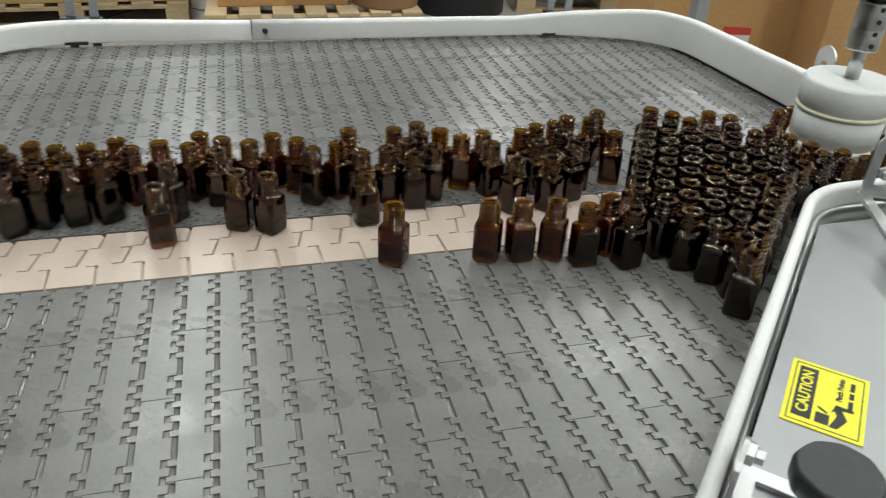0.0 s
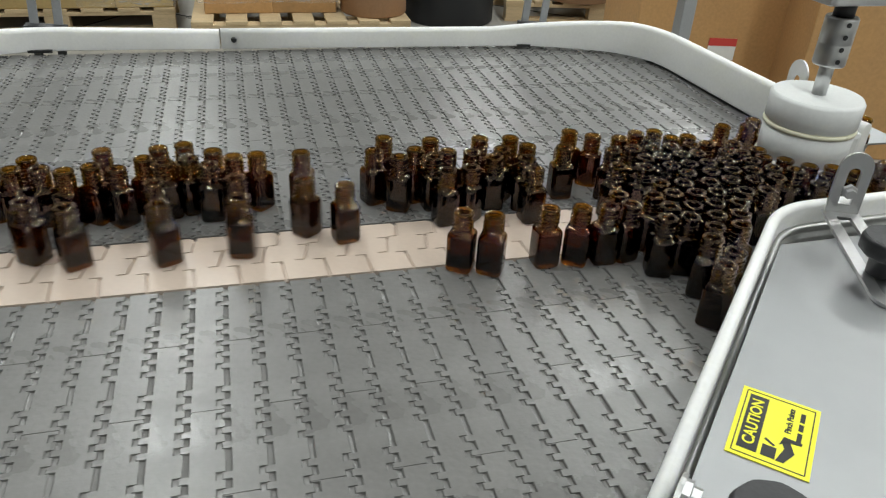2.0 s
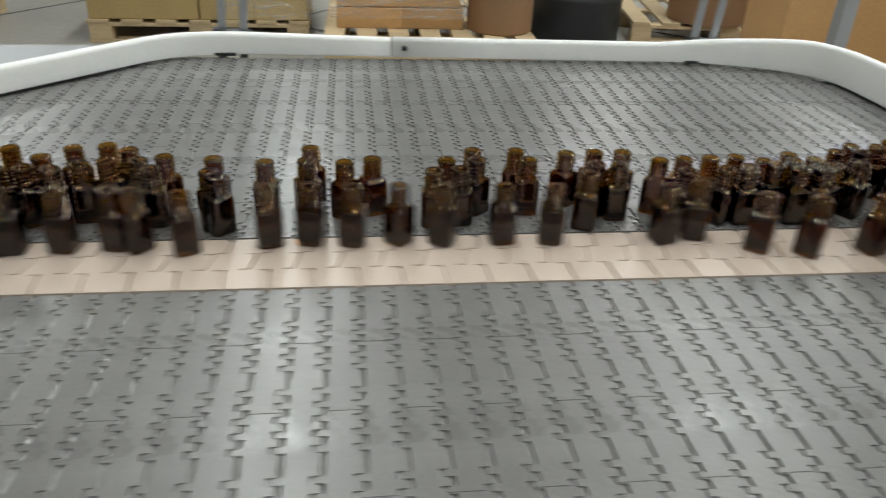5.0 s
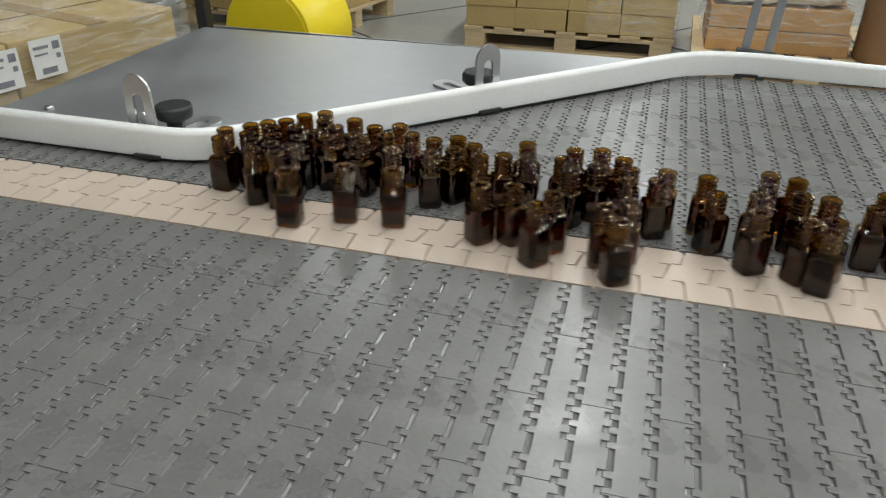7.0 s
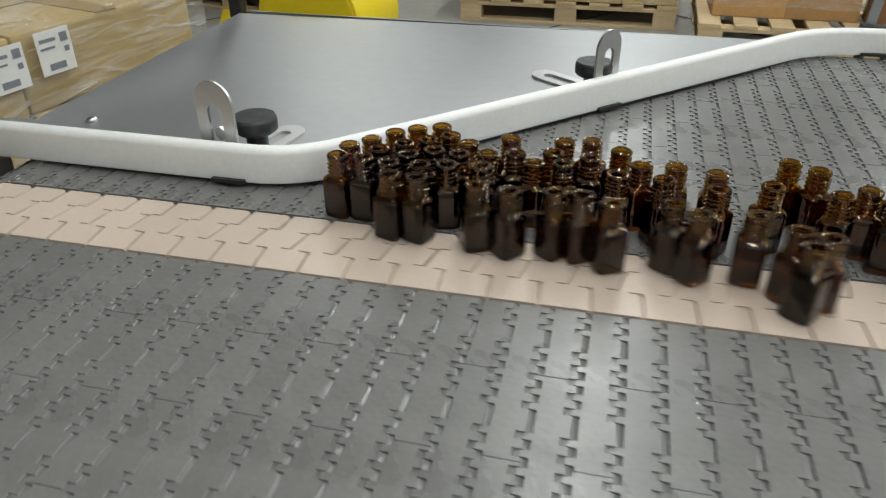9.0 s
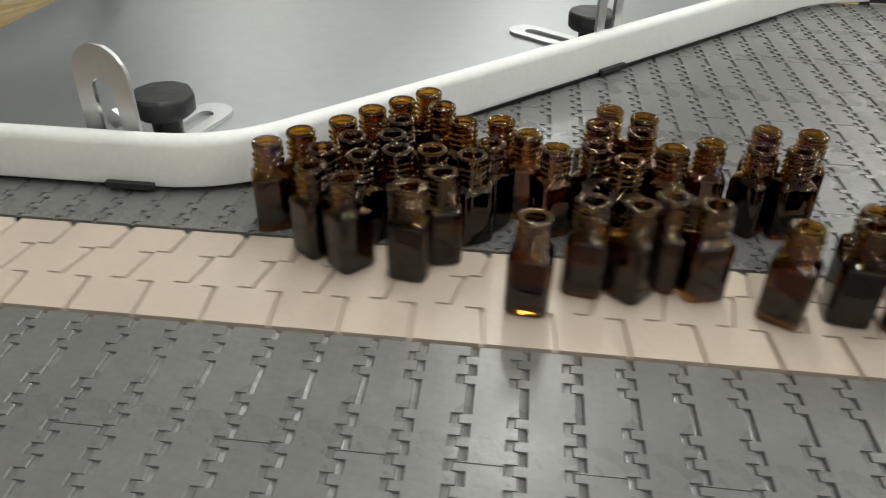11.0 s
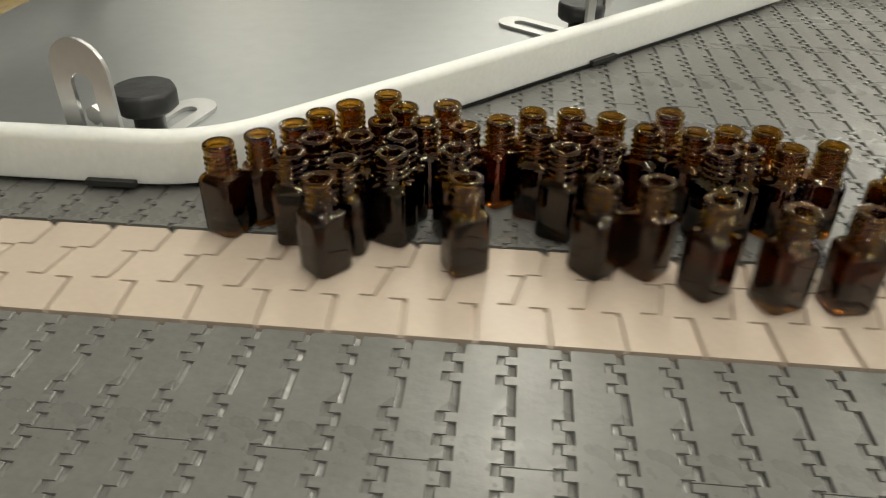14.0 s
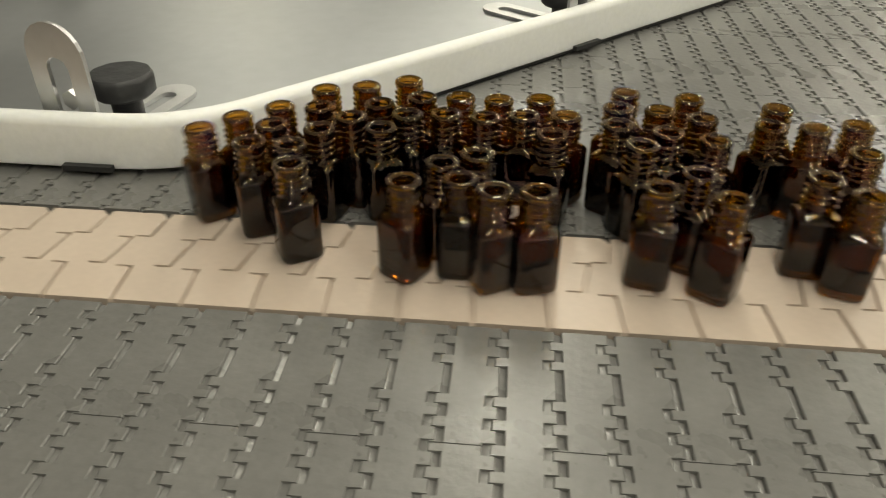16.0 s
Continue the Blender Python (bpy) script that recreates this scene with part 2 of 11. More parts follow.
# ---------------------------------------------------------------- conveyor table
TAN_W = 0.0875
X0, X1 = -0.62, 1.98          # ends of the belts' upper run
BACK_X0, BACK_X1 = -0.225, 1.720
Y_FRONT, Y_BACK = -0.46, 0.70

table = empty("conveyor_table")
tagged(table, "stainless steel frame of an accumulation conveyor table", "conveyor table")
# Unseen dark sheet, added so the belt gaps read as shaded.
part("gap_backing", box(X1 - X0, 0.555, 0.006, ((X0 + X1) / 2, Y_FRONT + 0.277, -0.028)), GAP_DARK, table, "added dark sheet that darkens the gaps between belt rows")
part("gap_backing", box(BACK_X1 - BACK_X0, 0.602, 0.006, ((BACK_X0 + BACK_X1) / 2, 0.397, -0.028)), GAP_DARK, table, "added dark sheet that darkens the gaps between belt rows")
part("side_panel", box(X1 - X0 + 0.24, 0.004, 0.16, ((X0 + X1) / 2, Y_FRONT - 0.006, -0.165), 0.001), STEEL, table)
part("side_panel", box(1.95, 0.004, 0.16, (0.695, Y_BACK + 0.024, -0.172), 0.001), STEEL, table)
part("side_panel", box(0.33, 0.004, 0.16, (-0.445, 0.150, -0.165), 0.001), STEEL, table)
for x in (-0.280, 1.735):
    part("end_panel", box(0.004, 0.53, 0.16, (x, 0.452, -0.165), 0.001), STEEL, table)
for x in (X0 + 0.2, X1 - 0.2):
    for y in (Y_FRONT - 0.03, Y_BACK + 0.04):
        part("leg", box(0.05, 0.05, 0.75, (x, y, GROUND + 0.03), 0.004), STEEL, table)
        part("levelling_foot", disc([(0.04, GROUND), (0.04, GROUND + 0.012), (0.012, GROUND + 0.02), (0.012, GROUND + 0.05)], 20), BLACK, table).location = (x, y, 0)

# white guides: the back fence with the slanted infeed, and the slanted outfeed fence
left_line = fillet([(-0.60, 0.130), (0.056, 0.130), (0.590, 0.670), (0.680, 0.697), (0.80, 0.694), (0.945, 0.688)], 0.05)
back_line = fillet([(0.947, 0.688), (1.20, 0.680), (1.480, 0.672), (1.650, 0.600), (1.672, 0.20), (1.69, 0.13)], 0.09)
exit_line = fillet([(1.06, -0.430), (1.458, -0.022), (1.95, 0.004)], 0.04)


def left_height(p):
    return 0.037 - 0.006 * min(1, max(0, (p.x - 0.62) / 0.3))


def back_height(p):
    return 0.032 + 0.023 * min(1, max(0, (p.x - 1.40) / 0.22))


def guide(name, line, h, label, side=1, z0=0.005, thick=0.014):
    thing = obj(name, sweep(line, lambda p: rail_section(h(p), thick, z0, side)), WHITE_RAIL)
    tagged(thing, label, "guide rail", "white guide rails")
    inner = [(side * (thick + u), w) for u, w in ((0.0005, 0.012), (0.0005, 0.030), (0.006, 0.030), (0.006, 0.026), (0.003, 0.024), (0.003, 0.020), (0.006, 0.018), (0.006, 0.012))]
    part("backing_strip", sweep(line, inner), ALU, thing, "grooved aluminium backing strip")
    return thing


infeed = guide("guide_rail", left_line, left_height, "white plastic guide rail bending across the belt infeed")
backg = guide("guide_rail", back_line, back_height, "white plastic guide rail with a dark bolt along the belt edge")
exitg = guide("guide_rail", exit_line, lambda p: 0.047, "white plastic guide rail slanting to the outfeed lane", side=-1, thick=0.0105)
bolt = part("bolt", disc([(0.0045, 0), (0.0045, 0.002), (0.002, 0.003)], 12), BLACK, backg, "dark bolt head")
bolt.matrix_basis = pose(0.967, 0.6865, 0.020, 90)
# dark strips that put the gap's shade under the slanted parts
low = [(0.001, 0.0015), (0.001, 0.006), (0.010, 0.006), (0.010, 0.0015)]
part("gap_shade", sweep(fillet([(0.13, 0.2045), (0.53, 0.609)], 0.05), low), CLIP_AND_GAP, infeed, "dark strip painted in for the shaded gap under the rail")
part("gap_shade", sweep(fillet([(1.651, 0.59), (1.671, 0.21)], 0.05), low), CLIP_AND_GAP, backg, "dark strip painted in for the shaded gap under the rail")
for x, y, a in ((-0.013, 0.1285, 0), (0.332, 0.4065, 45.3), (0.68, 0.692, -4), (1.46, 0.670, -2)):
    part("clip", box(0.034, 0.006, 0.004, (x, y, 0.004), turn=a), CLIP_AND_GAP, infeed if x < 0.95 else backg, "dark clip slot at the foot of the rail")

# sheet steel deck beside the infeed
deck = empty("steel_deck")
tagged(deck, "grey satin sheet steel deck behind the infeed rail", "deck plate")
part("sheet", prism([(-0.60, 0.153), (0.046, 0.153), (0.555, 0.668), (0.555, 0.705), (-0.277, 0.684), (-0.285, 0.205), (-0.60, 0.18)], 0.012, 0.0145), SHEET, deck)
part("lip", box(0.82, 0.004, 0.045, (0.14, 0.712, -0.033)), SHEET, deck)
part("seam_bolt", disc([(0.006, 0.0145), (0.006, 0.0175), (0.003, 0.019)], 12), STEEL, deck).location = (-0.22, 0.215, 0)

right_deck = empty("steel_deck")
tagged(right_deck, "grey satin sheet steel deck behind the back rail", "deck plate")
part("sheet", prism([(1.700, 0.17), (1.80, 0.17), (1.778, 0.40), (1.744, 0.56), (1.70, 0.675), (1.52, 0.715), (1.52, 0.702), (1.678, 0.628)], 0.0125, 0.0150), SHEET, right_deck)
note = obj("paper_note", prism([(0, 0), (0.042, 0.008), (0.026, 0.062), (-0.010, 0.05)], 0.0155, 0.0162), STICKER)
note.location = (1.722, 0.570, 0)
tagged(note, "crumpled yellow paper note on the steel deck", "paper note")

# sheet steel cover beside the outfeed
cover = empty("steel_cover_plate")
tagged(cover, "brushed stainless steel cover plate over the belt corner", "cover plate")
part("sheet", prism([(1.419, -0.088), (1.10, -0.414), (1.10, -0.52), (2.0, -0.52), (2.0, -0.070)], 0.043, 0.046), COVER, cover)
part("edge_fold", sweep([Vector((1.11, -0.4065)), Vector((1.417, -0.0925))], [(-0.006, 0.030), (-0.006, 0.0428), (-0.0075, 0.0428), (-0.0075, 0.030)]), STEEL, cover)


def text(body, size, mat, parent, m, name="lettering"):
    cu = bpy.data.curves.new(name, "FONT")
    cu.body, cu.size, cu.align_x, cu.align_y, cu.extrude, cu.offset = body, size, "CENTER", "CENTER", 0.0001, 0.0002
    ob = new(name, cu)
    cu.materials.append(mat)
    ob.parent = parent
    ob.matrix_basis = m
    return ob


def caution_sticker(m):
    """Yellow warning label: border, black heading, pictogram and two lines of print."""
    w, h = 0.067, 0.047
    thing = empty("caution_sticker", m)
    tagged(thing, "yellow caution sticker with black heading and pictogram on the cover plate", "sticker")
    part("vinyl", box(w, h, 0.0005, (0, 0, 0)), STICKER, thing)
    bm = bmesh.new()
    for sx, sy, x, y in ((w - 0.006, 0.0007, 0, h / 2 - 0.003), (w - 0.006, 0.0007, 0, -h / 2 + 0.003), (0.0007, h - 0.006, w / 2 - 0.003, 0), (0.0007, h - 0.006, -w / 2 + 0.003, 0)):
        box(sx, sy, 0.0002, (x, y, 0.0005), bm=bm)
    part("border", bm, INK, thing, "thin black border line")
    band = part("heading_band", box(0.053, 0.0115, 0.0002, (0.0005, 0.0125, 0.0006)), INK, thing, "black heading band")
    text("CAUTION", 0.0098, STICKER, band, pose(0.001, 0.0124, 0.0010), "heading_text")
    # pictogram: a pressed finger under a block
    bm = bmesh.new()
    box(0.010, 0.008, 0.0002, (-0.021, 0.0005, 0.0006), bm=bm)
    prism([(-0.0265, -0.004), (-0.014, -0.0075), (-0.009, -0.0055), (-0.006, -0.0095), (-0.016, -0.0135), (-0.0265, -0.0085)], 0.0006, 0.0008, bm)
    prism([(-0.012, -0.004), (-0.0035, -0.006), (-0.004, -0.0165), (-0.0065, -0.0165), (-0.0075, -0.008)], 0.0006, 0.0008, bm)
    box(0.0016, 0.007, 0.0002, (-0.0125, 0.001, 0.0006), turn=-35, bm=bm)
    part("pictogram", bm, INK, thing, "black pinch pictogram")
    text("Pinch Points", 0.0050, INK, thing, pose(0.0135, -0.0075, 0.0006), "print_line")
    bm = bmesh.new()
    x = -0.004
    for wd in (0.0085, 0.0065, 0.0088):
        box(wd, 0.0028, 0.0002, (x + wd / 2, -0.0142, 0.0006), bm=bm)
        x += wd + 0.0022
    part("print_line", bm, INK, thing, "small line of black print")
    return thing


caution_sticker(pose(1.2695, -0.289, 0.0462, 0, 0, 46.5))


# ---- star wheel and its spindle
wheel = empty("infeed_wheel", pose(1.572, 0.090, 0.0))
tagged(wheel, "white plastic wheel with two clear drive bands on a steel spindle", "guide wheel")
part("drum", disc([(0.0430, 0.012), (0.0464, 0.014), (0.0464, 0.040), (0.0439, 0.042), (0.0439, 0.045), (0.0464, 0.047), (0.0473, 0.078), (0.0443, 0.081), (0.0443, 0.084), (0.0477, 0.087), (0.0482, 0.112), (0.0456, 0.116)], 56), WHITE_WHEEL, wheel)
for z in (0.0435, 0.0825):
    bm, rings = lathe([(0.0437, z - 0.0026), (0.0480, z - 0.0022), (0.0487, z), (0.0480, z + 0.0022), (0.0437, z + 0.0026)], 56)
    part("drive_band", bm, BAND, wheel, "clear yellowish drive band")
part("shaft", disc([(0.0075, 0.116), (0.0075, 0.162)], 20), STEEL, wheel, "polished steel shaft")
cp = part("coupling", disc([(0.0155, 0.148), (0.0165, 0.150), (0.0165, 0.170), (0.0158, 0.171), (0.0165, 0.172), (0.0165, 0.196), (0.0155, 0.198)], 32), STEEL, wheel, "steel shaft coupling")
for i in range(4):
    sc = part("set_screw", disc([(0.0026, 0), (0.0026, 0.001)], 10), BLACK, cp)
    sc.matrix_basis = pose(-0.004, -0.0160, 0.155 + 0.0125 * i, 90)
part("collar", disc([(0.0105, 0.197), (0.0105, 0.214)], 24), BLACK, wheel, "black collar")
part("gearbox", box(0.11, 0.09, 0.07, (0.004, 0.01, 0.214), 0.008), ALU, wheel, "pale cast gearbox")
part("mount", box(0.05, 0.05, 0.045, (0.075, 0.045, 0.012), 0.006), WHITE_WHEEL, wheel, "white plastic block beside the wheel")


def bracket(m, up=0.09, leg=0.11, knob_at=0.05, label="", width=0.042, knob_side=0.0):
    """Slotted angle bracket: an upright tongue with a round end, a flat slotted foot and a black clamping knob."""
    th = 0.003
    thing = empty("rail_bracket", m)

    def tongue(length, w):
        bm = bmesh.new()
        n = 12
        outer = [(-w / 2, 0), (w / 2, 0)] + [(w / 2 * math.cos(math.pi * i / n), length - w / 2 + w / 2 * math.sin(math.pi * i / n)) for i in range(n + 1)]
        s = w * 0.19
        inner = [(-s, 0.012), (s, 0.012)] + [(s * math.cos(math.pi * i / n), length - w / 2 - s + s * math.sin(math.pi * i / n)) for i in range(n + 1)]
        lo_o, hi_o = [bm.verts.new((x, 0, z)) for x, z in outer], [bm.verts.new((x, th, z)) for x, z in outer]
        lo_i, hi_i = [bm.verts.new((x, 0, z)) for x, z in inner], [bm.verts.new((x, th, z)) for x, z in inner]
        k = len(outer)
        for i in range(k):
            j = (i + 1) % k
            bm.faces.new((lo_o[i], lo_o[j], lo_i[j], lo_i[i]))
            bm.faces.new((hi_o[i], hi_i[i], hi_i[j], hi_o[j]))
            bm.faces.new((lo_o[i], hi_o[i], hi_o[j], lo_o[j]))
            bm.faces.new((lo_i[i], lo_i[j], hi_i[j], hi_i[i]))
        bmesh.ops.recalc_face_normals(bm, faces=bm.faces)
        return bm

    part("upright", tongue(up, width), STEEL, thing)
    foot = part("foot", tongue(leg, 0.034), STEEL, thing)
    foot.matrix_basis = pose(0, 0.0, 0.003, -90)
    bolt_ = part("bolt", disc([(0.007, 0), (0.007, 0.004), (0.0045, 0.0045), (0.0045, 0.009)], 6, False), STEEL, thing)
    bolt_.matrix_basis = pose(0, 0.003, 0.026, -90)
    seg, prof = 36, [(0.0105, 0.003), (0.011, 0.019), (0.019, 0.021), (0.0222, 0.024), (0.0225, 0.034), (0.0205, 0.0375)]
    bm, rings = lathe(prof, seg)
    for ring in rings[2:]:
        for i, v in enumerate(ring):
            k = 1 - 0.035 * (0.5 + 0.5 * math.cos(i / seg * 2 * math.pi * 9))
            v.co.x, v.co.y = v.co.x * k, v.co.y * k
    bm.faces.new(list(reversed(rings[0])))
    bm.faces.new(rings[-1])
    kn = part("knob", bm, BLACK, thing, "black fluted plastic clamping knob")
    kn.location = (knob_side, knob_at, 0.0)
    foot.location.x = knob_side
    tagged(thing, label or "slotted steel bracket with a black clamping knob", "bracket", "rail brackets")
    return thing


bracket(pose(-0.031, 0.153, 0.0148, 0, 0, -14), 0.080, 0.100, 0.034, "slotted steel bracket with black knob on the steel deck", 0.046, 0.018)
bracket(pose(0.325, 0.418, 0.0148, 0, 0, 54), 0.078, 0.112, 0.020, "slotted steel bracket with black knob behind the slanted rail")
bracket(pose(1.514, -0.046, 0.0463, 0, 0, 156), 0.064, 0.165, 0.112, "slotted steel bracket with black knob on the cover plate", 0.030)
bracket(pose(1.170, -0.337, 0.0463, 0, 0, 225), 0.030, 0.090, 0.046, "low slotted bracket with black knob on the cover plate")
bracket(pose(1.72, 0.30, 0.0, 0, 0, 265), 0.085, 0.10, 0.06, "slotted steel bracket behind the back rail")


def rail_post(m):
    thing = empty("rail_post", m)
    for x in (-0.017, 0.017):
        part("bar", box(0.013, 0.004, 0.30, (x, 0, -0.01), 0.001), GREY_PAINT, thing)
    part("clamp", box(0.06, 0.02, 0.012, (0, -0.006, 0.028), 0.002), BLACK, thing, "black clamp block")
    part("top_bar", box(0.047, 0.004, 0.016, (0, 0, 0.285), 0.001), GREY_PAINT, thing)
    tagged(thing, "grey slotted upright bar clamped behind the white rail", "rail post", "rail posts")
    return thing


rail_post(pose(0.688, 0.722, 0.0, 0, 4, 0))
rail_post(pose(1.478, 0.698, 0.0, 0, 4, 0))
column = obj("support_column", box(0.05, 0.05, 1.1, (2.52, 1.86, GROUND), 0.004), GREY_PAINT)
tagged(column, "grey painted steel support column behind the table", "column")
post = obj("machine_post", box(0.022, 0.022, 1.3, (-0.306, 0.735, GROUND), 0.003), BLACK)
tagged(post, "dark grey upright post at the deck corner", "post")

# ---- yellow round guard beyond the deck
guard = empty("yellow_guard", pose(-0.200, 0.780, -0.020, 0, 0, -6))
tagged(guard, "bright yellow round-topped machine guard behind the deck", "machine guard")


def round_plate(r, y0, y1, flare=0.0):
    rb = r + flare
    bm, rings = lathe([(rb - 0.002, 0), (rb, 0.002), (r, y1 - y0 - 0.002), (r - 0.002, y1 - y0)], 56)
    bm.faces.new(list(reversed(rings[0])))
    bm.faces.new(rings[-1])
    bmesh.ops.transform(bm, matrix=pose(0, y1, 0, 90), verts=bm.verts)
    return bm


part("drum_cover", round_plate(0.098, 0.0, 0.140, 0.016), YELLOW, guard)
part("face_plate", round_plate(0.090, -0.002, 0.0), YELLOW, guard)
part("stand", box(0.10, 0.08, -GROUND - 0.09, (0, 0.07, GROUND + 0.024), 0.004), YELLOW, guard)


# ---------------------------------------------------------------- pallets, cartons and drums
def pallet(m, w=1.2, d=1.0):
    thing = empty("wooden_pallet", m)
    for i in range(7):
        part("deck_board", box(0.12, d, 0.02, (-w / 2 + 0.06 + i * (w - 0.12) / 6, 0, 0.118), 0.003), WOOD, thing)
    for y in (-d / 2 + 0.05, 0, d / 2 - 0.05):
        part("stringer_board", box(w, 0.09, 0.02, (0, y, 0.098), 0.003), WOOD, thing)
        part("bottom_board", box(w, 0.09, 0.018, (0, y, 0.0), 0.003), WOOD, thing)
        for x in (-w / 2 + 0.07, 0, w / 2 - 0.07):
            part("block", box(0.13, 0.09, 0.08, (x, y, 0.018), 0.003), WOOD, thing)
    tagged(thing, "pale wooden pallet standing on the concrete floor", "pallet", "wooden pallets")
    return thing


def carton(w, d, h, m, mat=None, tape=True, label="brown cardboard carton taped shut", group="brown cartons"):
    mat = mat or CARD
    thing = obj("carton", box(w, d, h, (0, 0, 0), 0.006), mat)
    thing.matrix_basis = m
    if tape:
        part("tape", box(w + 0.002, 0.05, 0.0012, (0, 0, h + 0.0004)), BROWN_TAPE, thing, "glossy brown packing tape")
        part("flap_seam", box(0.003, d * 0.9, 0.001, (0, 0, h + 0.0002)), INK, thing, "dark flap seam")
    tagged(thing, label, "carton", group)
    return thing


def film(w, d, h, m, label="crinkled clear stretch wrap round stacked cartons"):
    bm = box(w, d, h, (0, 0, 0), 0.02)
    bmesh.ops.subdivide_edges(bm, edges=bm.edges[:], cuts=5, use_grid_fill=True)
    for v in bm.verts:
        v.co += 0.012 * noise.noise_vector(v.co * 7)
    thing = obj("stretch_wrap", bm, FILM)
    for p in thing.data.polygons:
        p.use_smooth = True
    thing.matrix_basis = m
    thing.visible_shadow = False
    tagged(thing, label, "stretch wrap")
    return thing


def stack(px, py, turn, cols, rows, w, d, h, mat, depth=2, pw=1.2, pd=1.0, label="ochre cardboard carton stacked on a pallet", jig=0.006):
    base = pose(px, py, GROUND, 0, 0, turn)
    pallet(base, pw, pd)
    for k in range(rows):
        for j in range(depth):
            for i in range(cols):
                x = (i - (cols - 1) / 2) * (w + 0.004) + random.uniform(-jig, jig)
                y = -pd / 2 + d / 2 + 0.015 + j * (d + 0.004) + random.uniform(-jig, jig)
                carton(w, d, h, base @ pose(x, y, 0.139 + k * (h + 0.002), 0, 0, random.uniform(-0.6, 0.6)), mat, k == rows - 1, label, "stacked cartons")


stack(-0.03, 4.70, 1, 4, 4, 0.318, 0.48, 0.125, CARD_B, pw=1.30)
film(0.55, 1.02, 0.40, pose(0.36, 4.70, GROUND + 0.15, 0, 0, 1))
# wrapped goods on the second pallet
pallet(pose(1.36, 4.42, GROUND, 0, 0, -1), 1.25, 1.1)
for cx, cz, cw in ((0.99, 0.139, 0.385), (1.375, 0.139, 0.375), (1.0, 0.266, 0.40), (1.36, 0.266, 0.36)):
    carton(cw, 0.55, 0.122, pose(cx, 4.335, GROUND + cz, 0, 0, random.uniform(-1, 1)), CARD, cz > 0.2, "brown carton under stretch wrap on a pallet", "stacked cartons")


def goods_bag(m, w, d, h):
    """A slumped wrapped bag with creases."""
    bm = box(w, d, h, (0, 0, 0), 0.03)
    bmesh.ops.subdivide_edges(bm, edges=bm.edges[:], cuts=7, use_grid_fill=True)
    for v in bm.verts:
        v.co.z *= 1 - 0.45 * (2 * abs(v.co.x) / w) ** 3
        v.co += 0.03 * noise.noise_vector(v.co * 9) + 0.012 * noise.noise_vector(v.co * 27)
        v.co.z = max(v.co.z, 0.002)
    thing = obj("wrapped_bag", bm, BAG)
    thing.matrix_basis = m
    tagged(thing, "crumpled glossy plastic bag of goods on cartons", "bag")
    return thing


BAG = surface("glossy_plastic_bag", (0.62, 0.56, 0.46), 0.16, vary=0.18, scale=12, fine=40, bump=0.5)
goods_bag(pose(1.14, 4.33, GROUND + 0.40, 0, 0, 4), 0.68, 0.5, 0.24)
film(0.82, 0.62, 0.32, pose(1.17, 4.335, GROUND + 0.20, 0, 0, -1), "bright crinkled stretch wrap over bagged goods")


def drum(m, r, h, mat, label, rings_at=(0.33, 0.66)):
    prof = [(r * 0.96, 0), (r, 0.01)]
    for f in rings_at:
        z = h * f
        prof += [(r, z - 0.02), (r * 1.025, z - 0.008), (r * 1.025, z + 0.008), (r, z + 0.02)]
    prof += [(r, h - 0.03), (r * 1.02, h - 0.025), (r * 1.02, h - 0.004), (r * 0.98, h)]
    thing = obj("drum", disc(prof, 48), mat)
    thing.matrix_basis = m
    bm, rings = lathe([(r * 1.005, h * 0.5 - 0.006), (r * 1.012, h * 0.5), (r * 1.005, h * 0.5 + 0.006)], 48)
    part("hoop", bm, ALU, thing, "thin metal hoop")
    tagged(thing, label, "drum", "drums")
    return thing


drum(pose(1.79, 4.10, GROUND + 0.139), 0.20, 0.8, FIBRE, "brown fibreboard drum on a pallet", ())
drum(pose(2.37, 4.47, GROUND), 0.30, 0.95, BLACK_DRUM, "black plastic drum with a pale hoop", (0.3, 0.72))
pallet(pose(3.45, 4.75, GROUND, 0, 0, -8), 1.3, 1.0)
drum(pose(3.28, 4.45, GROUND + 0.139), 0.26, 0.85, FIBRE, "brown fibreboard drum on a pallet", ())
drum(pose(3.85, 4.40, GROUND + 0.139), 0.27, 0.85, FIBRE, "brown fibreboard drum on a pallet", ())
carton(0.75, 0.6, 1.0, pose(3.15, 2.75, GROUND, 0, 0, -12), CARD, False, "tall brown cardboard carton with a red and white label")
lab = empty("shipping_label", pose(3.15, 2.75, GROUND, 0, 0, -12) @ pose(0.035, -0.3035, 0.35, 90))
part("paper", box(0.13, 0.10, 0.001), PAPER, lab)
part("red_band", box(0.13, 0.035, 0.001, (0, 0.0325, 0.0008)), RED, lab, "red printed band")
tagged(lab, "white shipping label with a red band on a carton", "label", "paper labels")
carton(0.80, 0.7, 1.1, pose(3.75, 2.25, GROUND, 0, 0, -20), CARD, False, "tall brown cardboard carton beside the conveyor")
carton(0.60, 0.6, 0.9, pose(4.35, 3.5, GROUND, 0, 0, 4), CARD, False, "brown cardboard carton beside the conveyor")
GREY_INK = surface("faded_print", (0.22, 0.23, 0.26), 0.6, vary=0.2, scale=300, bump=0.0)
